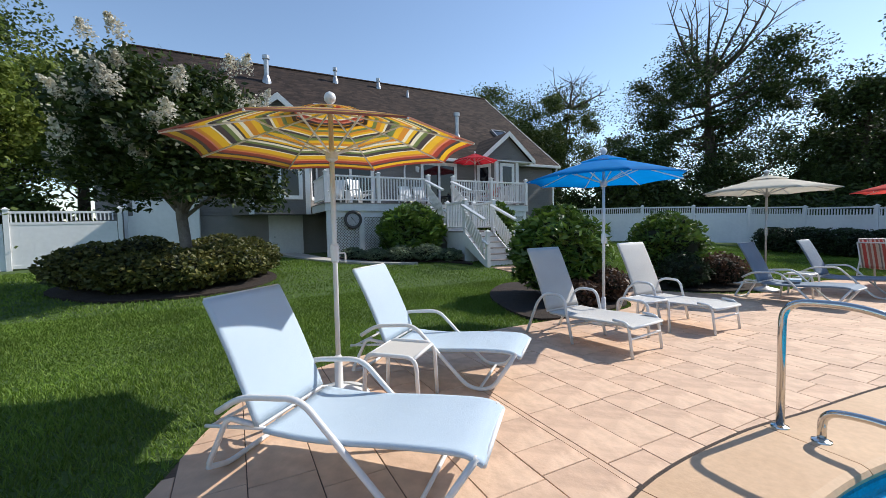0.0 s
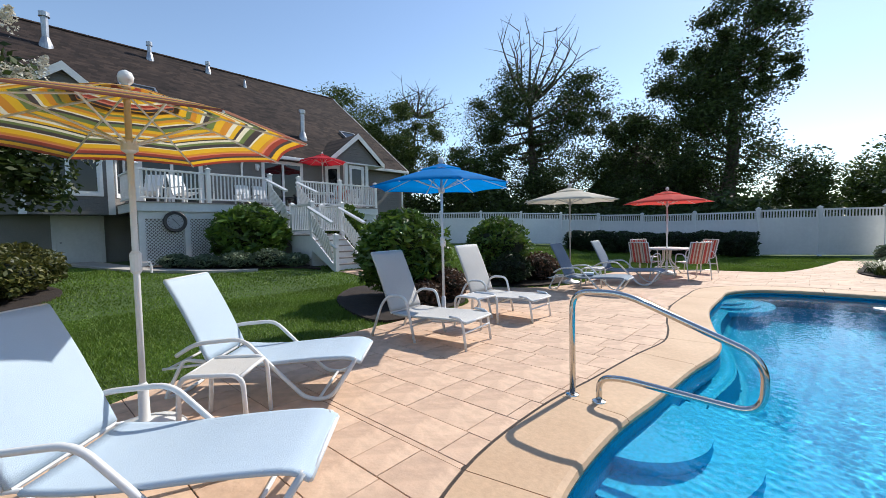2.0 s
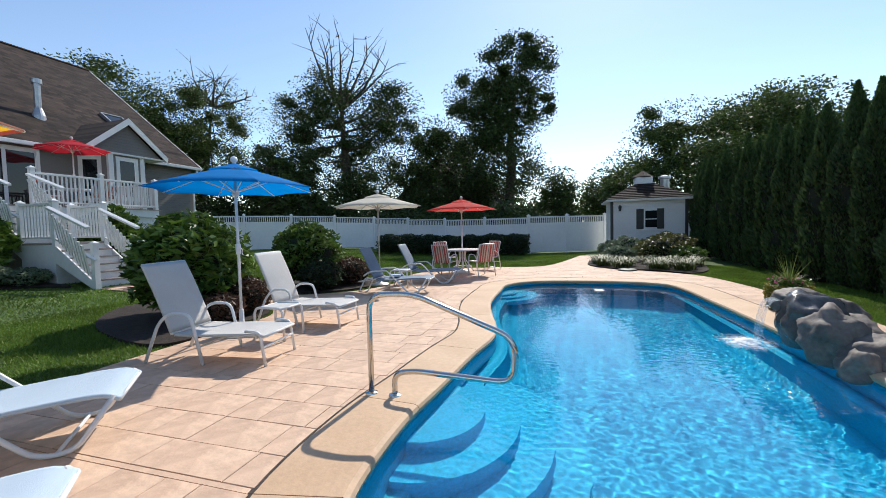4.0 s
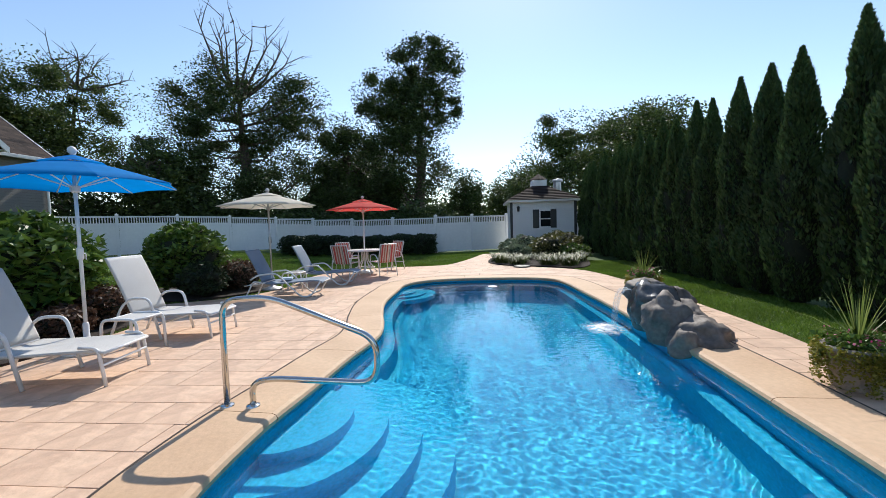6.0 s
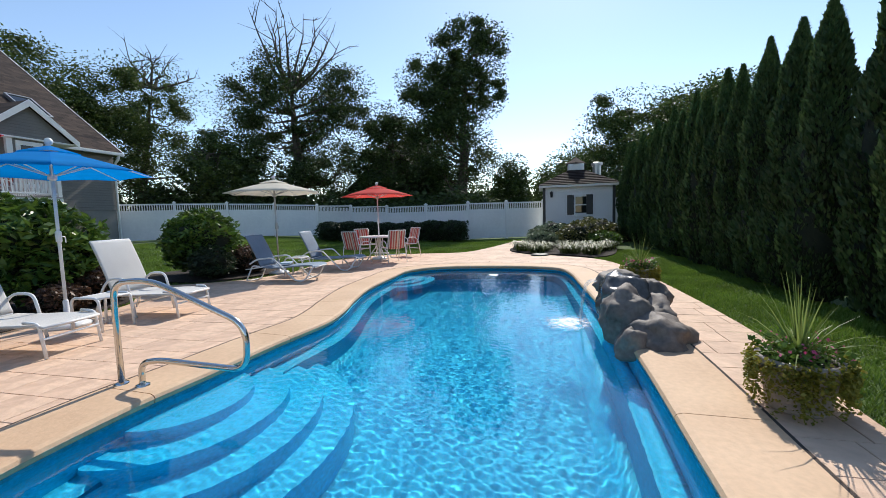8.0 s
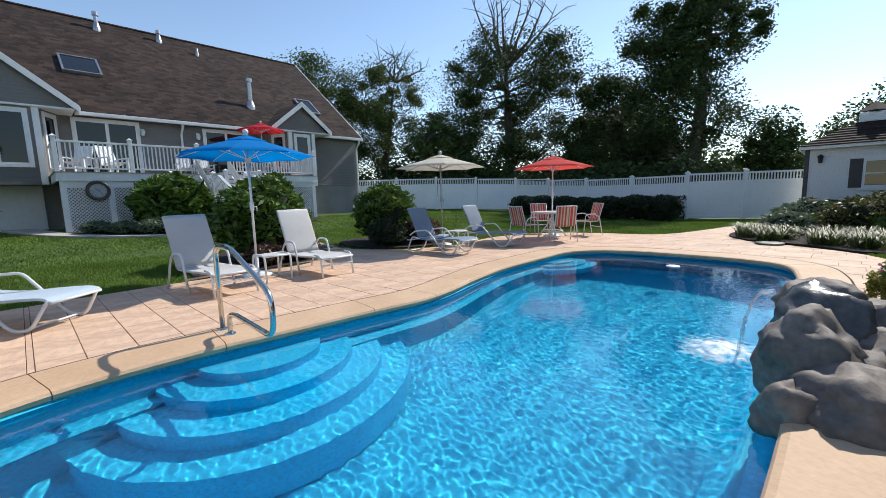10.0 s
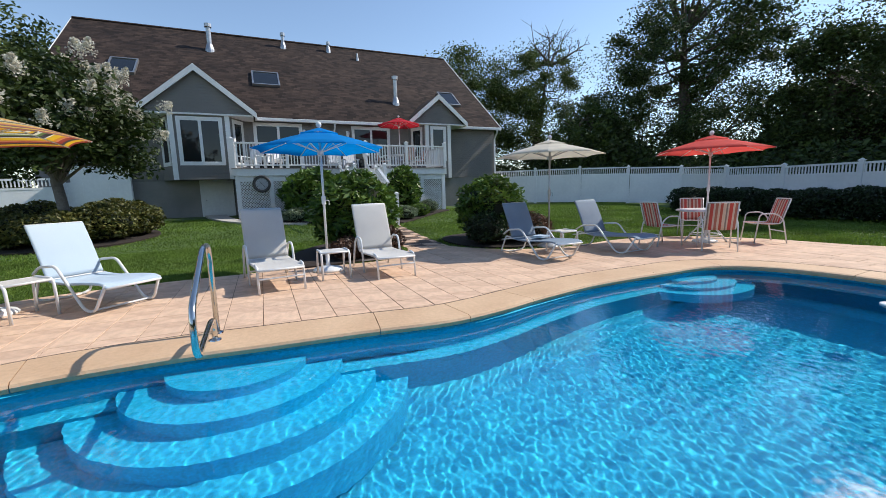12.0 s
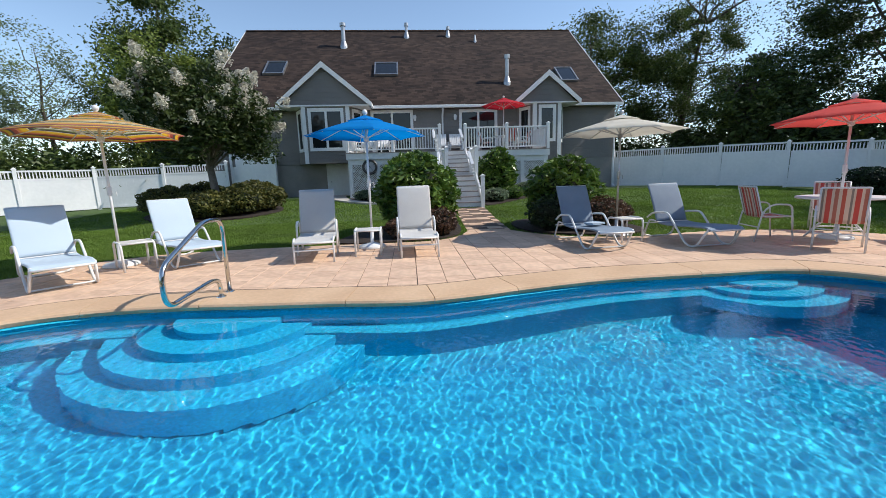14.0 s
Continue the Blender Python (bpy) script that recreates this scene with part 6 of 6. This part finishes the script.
# ---- rock waterfall ----
def build_rocks():
    w = empty("rock_waterfall", pose(0, 0, 0), "grey boulder waterfall spilling into the pool", "waterfall")
    rocks = ((1.86, -4.58, 0.03, 0.33, 0.34, 0.23, 1), (2.2, -4.36, 0.12, 0.32, 0.28, 0.33, 2), (2.75, -4.40, 0.16, 0.38, 0.31, 0.36, 3), (2.5, -4.68, 0.05, 0.44, 0.24, 0.28, 4), (2.98, -4.40, 0.40, 0.31, 0.27, 0.15, 5),
             (1.68, -4.32, -0.05, 0.2, 0.16, 0.2, 6), (2.9, -4.68, 0.16, 0.36, 0.27, 0.32, 7))
    for x, y, z, rx, ry, rz, sd in rocks:
        bm = blob(x, y, z, rx, ry, rz, sd + 3.7, 0.17, 4, freq=1.6)
        for v in bm.verts:
            s = noise.noise(v.co * 5.0)
            v.co += (v.co - Vector((x, y, z))).normalized() * (0.035 * (1 - abs(s)) ** 4 + 0.012 * noise.noise(v.co * 17) - 0.015)
        part("boulder", bm, M_WET if sd == 3 else M_ROCK, w, smooth=True)
    # spilling sheet and the foam where it lands
    mw = bpy.data.materials.new("falling_water")
    mw.use_nodes = True
    n, l = mw.node_tree.nodes, mw.node_tree.links
    tr, gl, mix = n.new("ShaderNodeBsdfTransparent"), n["Principled BSDF"], n.new("ShaderNodeMixShader")
    gl.inputs["Base Color"].default_value, gl.inputs["Roughness"].default_value = (0.85, 0.92, 0.95, 1), 0.15
    no, tc = n.new("ShaderNodeTexNoise"), n.new("ShaderNodeTexCoord")
    mp = n.new("ShaderNodeMapping")
    mp.inputs["Scale"].default_value = (40, 40, 3)
    l.new(tc.outputs["Object"], mp.inputs[0])
    l.new(mp.outputs[0], no.inputs["Vector"])
    rp = n.new("ShaderNodeValToRGB")
    rp.color_ramp.elements[0].position, rp.color_ramp.elements[1].position = 0.42, 0.7
    l.new(no.outputs["Fac"], rp.inputs[0])
    l.new(rp.outputs[0], mix.inputs[0])
    l.new(tr.outputs[0], mix.inputs[1])
    l.new(gl.outputs[0], mix.inputs[2])
    l.new(mix.outputs[0], n["Material Output"].inputs[0])
    bm = bmesh.new()
    rows = []
    for i in range(9):
        t = i / 8
        y = -4.12 + 0.2 * math.sqrt(t)
        rows.append([bm.verts.new((2.70 + 0.24 * j / 6, y + 0.012 * math.sin(j * 2.1 + i * 0.3), 0.45 - 0.56 * t * t)) for j in range(7)])
    for A, B in zip(rows, rows[1:]):
        for j in range(6):
            bm.faces.new((A[j], A[j + 1], B[j + 1], B[j]))
    part("water_sheet", bm, mw, w, "thin falling sheet of water")
    mf = bpy.data.materials.new("foam")
    mf.use_nodes = True
    n, l = mf.node_tree.nodes, mf.node_tree.links
    tr, mix = n.new("ShaderNodeBsdfTransparent"), n.new("ShaderNodeMixShader")
    n["Principled BSDF"].inputs["Base Color"].default_value = (0.85, 0.9, 0.92, 1)
    tc, gr, no, mu = n.new("ShaderNodeTexCoord"), n.new("ShaderNodeTexGradient"), n.new("ShaderNodeTexNoise"), n.new("ShaderNodeMath")
    gr.gradient_type = 'SPHERICAL'
    no.inputs["Scale"].default_value, no.inputs["Detail"].default_value = 16, 4
    mp = n.new("ShaderNodeMapping")
    mp.inputs["Scale"].default_value = (1.5, 1.9, 1)
    l.new(tc.outputs["Object"], mp.inputs[0])
    l.new(mp.outputs[0], gr.inputs[0])
    l.new(tc.outputs["Object"], no.inputs["Vector"])
    mu.operation = 'MULTIPLY'
    l.new(gr.outputs["Fac"], mu.inputs[0])
    l.new(no.outputs["Fac"], mu.inputs[1])
    rp = n.new("ShaderNodeValToRGB")
    rp.color_ramp.elements[0].position, rp.color_ramp.elements[1].position = 0.2, 0.62
    l.new(mu.outputs[0], rp.inputs[0])
    l.new(rp.outputs[0], mix.inputs[0])
    l.new(tr.outputs[0], mix.inputs[1])
    l.new(n["Principled BSDF"].outputs[0], mix.inputs[2])
    l.new(mix.outputs[0], n["Material Output"].inputs[0])
    bm = bmesh.new()
    bmesh.ops.create_grid(bm, x_segments=44, y_segments=44, size=0.66)
    for v in bm.verts:
        r = math.hypot(v.co.x, v.co.y)
        v.co.z = 0.05 * math.exp(-(r / 0.16) ** 2) * (0.6 + 0.8 * abs(noise.noise(v.co * 14))) + 0.012
    fo = part("foam", bm, mf, w, "white splashing foam", smooth=True)
    fo.location = (2.78, -3.78, -0.11)


build_rocks()


# ---- planters ----
def planter(x, y, seed, label, flowers, size=0.88):
    rng = np.random.default_rng(seed)
    p = empty("planter", pose(x, y, 0) @ Matrix.Scale(size, 4), label, "planter", "planters")
    part("pot", lathe([(0.19, 0.0), (0.205, 0.02), (0.26, 0.36), (0.285, 0.37), (0.29, 0.42), (0.26, 0.425), (0.24, 0.38)], n=26), M_POT, p, smooth=True)
    part("soil", lathe([(0.24, 0.36), (0.235, 0.385), (0.05, 0.39)], n=20), M_MULCH, p)
    vs, fs = [], []
    for i in range(72):
        a, el = rng.uniform(0, 6.283), rng.uniform(0.5, 1.5)
        L = rng.uniform(0.45, 0.82)
        w = 0.009
        side = np.array((-math.sin(a), math.cos(a), 0)) * w
        ks = len(vs)
        for s in (0, 0.3, 0.65, 1.0):
            c = np.array((math.cos(a) * math.cos(el) * L * s, math.sin(a) * math.cos(el) * L * s, 0.4 + math.sin(el) * L * s - 0.34 * s * s * math.cos(el)))
            ww = side * (1.1 - s)
            vs += [c - ww, c + ww]
        for q in range(3):
            fs.append((ks + 2 * q, ks + 2 * q + 1, ks + 2 * q + 3, ks + 2 * q + 2))
    soup("spike_leaves", vs, fs, M_L_STRAP, p, "arching yellow-green spike leaves")
    pts = []
    for i in range(150):
        a = rng.uniform(0, 6.283)
        L = rng.uniform(0.14, 0.43)
        r0 = 0.29 + rng.uniform(0, 0.05)
        t = rng.uniform(0, 1, (34, 1))
        q = np.concatenate([np.full((34, 1), math.cos(a) * r0), np.full((34, 1), math.sin(a) * r0), 0.43 - t * L], 1) + rng.normal(size=(34, 3)) * 0.016
        pts.append(q)
    v, f = leaf_cloud(np.concatenate(pts), 0.03, rng, shape=1.1)
    soup("trailing_vine", v, f, M_L_VINE, p, "trailing yellow-green creeping vine")
    q = np.clip(rng.normal(size=(700, 3)), -1.7, 1.7) * np.array((0.14, 0.14, 0.05)) + np.array((0, 0, 0.47))
    v, f = leaf_cloud(q, 0.04, rng, shape=1.5)
    soup("foliage", v, f, M_L_SHRUB, p)
    q = np.clip(rng.normal(size=(flowers, 3)), -1.6, 1.6) * np.array((0.16, 0.16, 0.04)) + np.array((0, 0, 0.52))
    v, f = leaf_cloud(q, 0.035, rng, shape=1.0)
    soup("flowers", v, f, M_PETAL_P, p, "small pink flowers")


planter(0.44, -5.06, 31, "stone pot with spike plant and trailing yellow vine", 60, 0.81)
planter(4.62, -5.02, 32, "stone pot with spike plant beside the waterfall", 110)


# ---- dining set ----
def build_dining():
    t = empty("dining_table", pose(9.6, 1.6, 0), "round white patio dining table under the coral umbrella", "table")
    part("tabletop", lathe([(0.60, 0.70), (0.615, 0.712), (0.61, 0.735), (0.58, 0.74)], n=36), M_FRAME, t)
    for k in range(4):
        a = radians(45 + 90 * k)
        c, s = math.cos(a), math.sin(a)
        part("leg", tube(bend([(0.12 * c, 0.12 * s, 0.68), (0.10 * c, 0.10 * s, 0.4), (0.28 * c, 0.28 * s, 0.2), (0.42 * c, 0.42 * s, 0.0)], 0.1), 0.018), M_FRAME, t, smooth=True)
    part("ring", tube([(0.3 * math.cos(q / 20 * 6.2832), 0.3 * math.sin(q / 20 * 6.2832), 0.18) for q in range(20)], 0.012, closed=True), M_FRAME, t)


build_dining()


def dining_chair(x, y, face, m_, z=0.0, label="white tubular dining chair with a red striped sling"):
    c = empty("dining_chair", pose(x, y, z, 0, 0, face), label, "chair", "dining chairs")
    w = 0.26
    sling([(-0.22, 0.42), (-0.1, 0.405), (0.05, 0.41), (0.2, 0.43), (0.25, 0.42)], w - 0.01, m_, "seat", c)
    sling([(-0.22, 0.42), (-0.27, 0.6), (-0.32, 0.78), (-0.36, 0.92)], w - 0.01, m_, "backrest", c)
    for sg in (-1, 1):
        part("side_frame", tube(bend([(-0.37, sg * w, 0.94), (-0.22, sg * w, 0.42), (0.25, sg * w, 0.43)], 0.07), 0.013), M_FRAME, c, smooth=True)
        part("arm_leg", tube(bend([(-0.34, sg * (w + 0.03), 0.0), (-0.24, sg * (w + 0.03), 0.52), (-0.1, sg * (w + 0.03), 0.64), (0.2, sg * (w + 0.03), 0.63), (0.27, sg * (w + 0.03), 0.0)], 0.09), 0.014), M_FRAME, c, smooth=True)
    part("top_rail", tube([(-0.37, -w, 0.94), (-0.37, w, 0.94)], 0.013), M_FRAME, c)
    part("front_rail", tube([(0.25, -w, 0.42), (0.25, w, 0.42)], 0.013), M_FRAME, c)
    part("cross_bar", tube([(-0.29, -w - 0.03, 0.25), (-0.29, w + 0.03, 0.25)], 0.011), M_FRAME, c)


dining_chair(8.5, 1.85, -12, M_CHAIR)
dining_chair(8.75, 0.82, 43, M_CHAIR)
dining_chair(10.35, 2.4, -133, M_CHAIR)
dining_chair(10.5, 0.95, 144, M_CHAIR)

# ---- on the deck ----
for x, y, f in ((5.9, 14.6, 0), (7.65, 14.7, 180), (6.8, 13.75, 90)):
    dining_chair(x, y, f, M_CHAIR, DZ + 0.01, "white deck chair with a red striped sling")
dt = empty("deck_table", pose(6.75, 14.7, DZ + 0.01), "round white table on the deck", "table")
part("tabletop", lathe([(0.5, 0.68), (0.51, 0.69), (0.5, 0.715)], n=28), M_FRAME, dt)
for k in range(4):
    a = radians(45 + 90 * k)
    part("leg", tube([(0.35 * math.cos(a), 0.35 * math.sin(a), 0.69), (0.42 * math.cos(a), 0.42 * math.sin(a), 0.0)], 0.016), M_FRAME, dt)


def slat_chair(x, y, face):
    c = empty("adirondack_chair", pose(x, y, DZ + 0.01, 0, 0, face), "white slatted garden chair on the deck", "chair", "deck chairs")
    for i in range(6):
        part("slat", bx(-0.26 + i * 0.09, -0.18 + i * 0.09, -0.02, 0.02, 0, 0.75), M_TRIM, c).matrix_local = pose(0, -0.22, 0.32, 22, 0, 0)
        part("seat_slat", bx(-0.27, 0.27, -0.22 + i * 0.1, -0.14 + i * 0.1, 0.30 + i * 0.018, 0.32 + i * 0.018), M_TRIM, c)
    for sg in (-1, 1):
        part("arm", bx(sg * 0.33 - 0.06, sg * 0.33 + 0.06, -0.3, 0.4, 0.55, 0.575), M_TRIM, c)
        part("leg", bx(sg * 0.30 - 0.02, sg * 0.30 + 0.02, 0.28, 0.37, 0, 0.55), M_TRIM, c)
        part("leg", bx(sg * 0.30 - 0.02, sg * 0.30 + 0.02, -0.42, -0.32, 0, 0.55), M_TRIM, c)


slat_chair(1.2, 14.2, 200)
slat_chair(0.3, 14.5, 150)
slat_chair(3.9, 15.9, 180)
slat_chair(4.6, 15.9, 180)


# ---- round wall clock on the skirting ----
def build_clock():
    c = empty("wall_clock", pose(0.56, DY - 0.03, 1.77, 90, 0, 0), "round wall clock with a wide dark rim", "clock")
    prof = [(0.22, 0.0), (0.31, 0.005), (0.325, 0.03), (0.30, 0.055), (0.23, 0.05), (0.22, 0.02)]
    part("rim", lathe(prof, n=40), M_BLACK, c)
    part("dial", lathe([(0.225, 0.018), (0.225, 0.024)], n=36), mat("clock_dial", (0.45, 0.45, 0.46), (0.36, 0.36, 0.37), 6, 0.6), c)
    part("hand", bx(-0.008, 0.008, -0.02, 0.12, 0.03, 0.034), M_BLACK, c).matrix_local = pose(0, 0, 0, 0, 0, 40)
    part("hand", bx(-0.006, 0.006, -0.02, 0.17, 0.036, 0.04), M_BLACK, c).matrix_local = pose(0, 0, 0, 0, 0, -140)
    for k in range(12):
        part("hour_mark", bx(-0.006, 0.006, 0.17, 0.205, 0.024, 0.028), M_BLACK, c).matrix_local = pose(0, 0, 0, 0, 0, 30 * k)


build_clock()

towel = bmesh.new()
for i in range(3):
    bx(-0.15 + 0.005 * i, 0.15 - 0.004 * i, -0.11, 0.11, 0.012 * i, 0.012 * i + 0.011, towel, bevel=0.004)
tw = part("folded_towel", towel, M_SLING_W)
tw.matrix_world = pose(5.47, 2.15, 0.352, 0, 0, 20)
tagged(tw, "small folded white towel lying on a lounger", "towel")


def build_edging():
    """Pale concrete path curving from the basement door along the planting."""
    line = spline([(-1.4, 16.3), (-1.1, 14.2), (-0.6, 12.5), (0.2, 11.4), (1.1, 10.75), (1.9, 10.4)], 8)
    bm = bmesh.new()
    rows = []
    for i, (x, y) in enumerate(line):
        x1, y1 = line[min(i + 1, len(line) - 1)]
        x0, y0 = line[max(i - 1, 0)]
        tx, ty = x1 - x0, y1 - y0
        h = math.hypot(tx, ty)
        nx, ny = -ty / h, tx / h
        w = 0.42 - 0.3 * i / len(line)
        rows.append([bm.verts.new((x + nx * s * w, y + ny * s * w, gz(x, y) + dz)) for s, dz in ((-1, -0.05), (-1, 0.045), (1, 0.045), (1, -0.05))])
    for A, B in zip(rows, rows[1:]):
        for j in range(3):
            bm.faces.new((A[j], A[j + 1], B[j + 1], B[j]))
    bmesh.ops.recalc_face_normals(bm, faces=bm.faces)
    e = part("garden_path", bm, mat("pale_concrete", (0.5, 0.46, 0.41), (0.4, 0.37, 0.33), 2, 0.85, bump=0.2))
    tagged(e, "pale concrete path curving from the basement door", "path", kind="structure")


build_edging()


# ---- grass blades round the patio and across the near lawn ----
def build_grass():
    rng = np.random.default_rng(11)

    def in_poly(P, poly):
        poly = np.array(poly)
        c = np.zeros(len(P), bool)
        for i in range(len(poly)):
            (x0, y0), (x1, y1) = poly[i - 1], poly[i]
            if y0 == y1:
                continue
            hit = ((y0 > P[:, 1]) != (y1 > P[:, 1])) & (P[:, 0] < (x1 - x0) * (P[:, 1] - y0) / (y1 - y0) + x0)
            c ^= hit
        return c

    P = np.concatenate([rng.uniform((-8.5, 0.3), (3.8, 7.0), (210000, 2)), rng.uniform((-9.5, 7.0), (12, 14), (70000, 2)), rng.uniform((4.5, 2.5), (19, 9), (70000, 2)), rng.uniform((12, 9), (18.5, 14), (22000, 2)),
                        rng.uniform((-1.0, -7.2), (12, -4.9), (90000, 2)), rng.uniform((9, -2.5), (18.5, 3), (40000, 2))])
    keep = ~in_poly(P, PATIO)
    for b in BEDS:
        keep &= ~in_poly(P, b)
    P = P[keep]
    k = len(P)
    u = np.clip((P[:, 1] - 4) / 11, 0, 1)
    z = 0.48 * u * u * (3 - 2 * u) * (0.5 + 0.5 * np.clip((P[:, 0] + 13) / 7, 0, 1)) - 0.02
    far = np.clip((np.hypot(P[:, 0] + 2, P[:, 1] + 2) - 4) / 10, 0, 1)
    w = 0.005 + 0.012 * far
    h = rng.uniform(0.03, 0.065, k) * (0.8 + 0.3 * np.sin(P[:, 0] * 1.7) * np.cos(P[:, 1] * 1.3))
    a = rng.uniform(0, 6.283, k)
    lean = rng.normal(size=(k, 2)) * 0.022
    v = np.empty((k, 3, 3))
    dx, dy = np.cos(a) * w, np.sin(a) * w
    v[:, 0] = np.stack([P[:, 0] - dx, P[:, 1] - dy, z], 1)
    v[:, 1] = np.stack([P[:, 0] + dx, P[:, 1] + dy, z], 1)
    v[:, 2] = np.stack([P[:, 0] + lean[:, 0], P[:, 1] + lean[:, 1], z + h], 1)
    g = soup("grass", v.reshape(-1, 3), np.arange(k * 3).reshape(k, 3), M_BLADE)
    tagged(g, "short mown grass blades of the lawn", "grass", kind="stuff")


build_grass()


# ---- slabs of the stamped patio, laid last ----
def clip_rect(poly, x0, y0, x1, y1):
    for ax, lim, sg in ((0, x0, 1), (0, x1, -1), (1, y0, 1), (1, y1, -1)):
        out = []
        for i in range(len(poly)):
            a, b = poly[i - 1], poly[i]
            ia, ib = (a[ax] - lim) * sg >= 0, (b[ax] - lim) * sg >= 0
            if ia != ib:
                t = (lim - a[ax]) / (b[ax] - a[ax])
                out.append((a[0] + (b[0] - a[0]) * t, a[1] + (b[1] - a[1]) * t))
            if ib:
                out.append(b)
        poly = out
        if len(poly) < 3:
            return []
    return poly


def area(p):
    return abs(sum(p[i - 1][0] * p[i][1] - p[i][0] * p[i - 1][1] for i in range(len(p)))) / 2


def build_slabs():
    rng = random.Random(4)
    cop = offset(COPING, 0.018)
    k = len(cop)
    iw = min(range(k), key=lambda i: cop[i][0])
    ie = max(range(k), key=lambda i: cop[i][0])
    north = [cop[(iw + j) % k] for j in range((ie - iw) % k + 1)]
    south = [cop[(ie + j) % k] for j in range((iw - ie) % k + 1)]
    if sum(p[1] for p in north) / len(north) < sum(p[1] for p in south) / len(south):
        north, south = south, north
    pe = max(range(len(PATIO)), key=lambda i: PATIO[i][0])
    if north[0][0] > north[-1][0]:
        north = north[::-1]
    if south[0][0] > south[-1][0]:
        south = south[::-1]
    up, down = PATIO[:pe + 1], PATIO[pe + 1:]
    regions = [up + north[::-1] + [(-6.5, north[0][1])], down + [(-6.5, south[0][1])] + south]
    # courses run from the lawn to the pool; cross joints are staggered from course to course
    pitch, near, far_v, far_f = 0.364, 0, [], []
    known = {-6: (0.32,), -5: (0.35, 0.61, 0.97), -4: (0.26, 0.98), -3: (0.29, 0.9), -2: (0.20, 0.62, 0.91, 1.55), -1: (0.47, 0.84)}
    for course in range(-19, 47):
        xa, xb = 0.044 + course * pitch, 0.044 + (course + 1) * pitch
        cuts = list(known.get(course, (rng.uniform(0, 0.4),)))
        while cuts[0] > -5.9:
            cuts.insert(0, cuts[0] - rng.choice((0.34, 0.36, 0.62, 0.7, 0.72, 0.98)))
        while cuts[-1] < 9.2:
            cuts.append(cuts[-1] + rng.choice((0.34, 0.36, 0.62, 0.7, 0.72, 0.98)))
        gap = 0.003
        cells = [(xa, xb, a, b) for a, b in zip(cuts, cuts[1:])]
        if course == -4:      # control joint: a narrow band between two saw cuts
            cells = [(xa + 0.047, xb, a, b) for a, b in zip(cuts, cuts[1:])] + [(xa, xa + 0.047, -6.0, 9.3)]
        for x0, x1, y0, y1 in cells:
            x0, x1, y0, y1 = x0 + gap + (0.005 if course == 6 else 0), x1 - gap, y0 + gap, y1 - gap
            for reg in regions:
                p = clip_rect(reg, x0, y0, x1, y1)
                if len(p) < 3 or area(p) < 0.006:
                    continue
                cx, cy = sum(q[0] for q in p) / len(p), sum(q[1] for q in p) / len(p)
                zt = (gz(cx, cy) if cy > 4 else 0.0) + rng.uniform(-0.0015, 0.0015)
                q = [p[m] for m in range(len(p)) if math.dist(p[m], p[m - 1]) > 1e-4]
                if len(q) < 3:
                    continue
                bm = bmesh.new()
                lo = [bm.verts.new((x - cx, y - cy, -0.02)) for x, y in q]
                mi = [bm.verts.new((x - cx, y - cy, -0.004)) for x, y in q]
                s = 1 - 0.0045 / max(0.15, math.sqrt(area(q)))
                hi = [bm.verts.new(((x - cx) * s, (y - cy) * s, 0.0)) for x, y in q]
                try:
                    f = bm.faces.new(hi)
                except ValueError:
                    bm.free()
                    continue
                for A, B in ((lo, mi), (mi, hi)):
                    for m in range(len(q)):
                        bm.faces.new((A[m - 1], A[m], B[m], B[m - 1]))
                f.normal_update()
                if f.normal.z < 0:
                    bmesh.ops.reverse_faces(bm, faces=list(bm.faces))
                if near < 300 and -3.2 < cx < 4.4 and (-0.2 < cy < 2.6):
                    sl = part("slab", bm, M_SLAB, PAVEMENT)
                    sl.location = (cx, cy, zt)
                    near += 1
                    continue
                for v in bm.verts:
                    v.co += Vector((cx, cy, zt))
                base = len(far_v)
                bm.verts.index_update()
                far_v.extend(tuple(v.co) for v in bm.verts)
                far_f.extend(tuple(base + v.index for v in fc.verts) for fc in bm.faces)
                bm.free()
    me = bpy.data.meshes.new("slabs")
    me.from_pydata(far_v, [], far_f)
    me.materials.append(M_SLAB)
    rest = new("slabs", me)
    rest.parent = PAVEMENT
    tagged(rest, kind="stuff")


build_slabs()
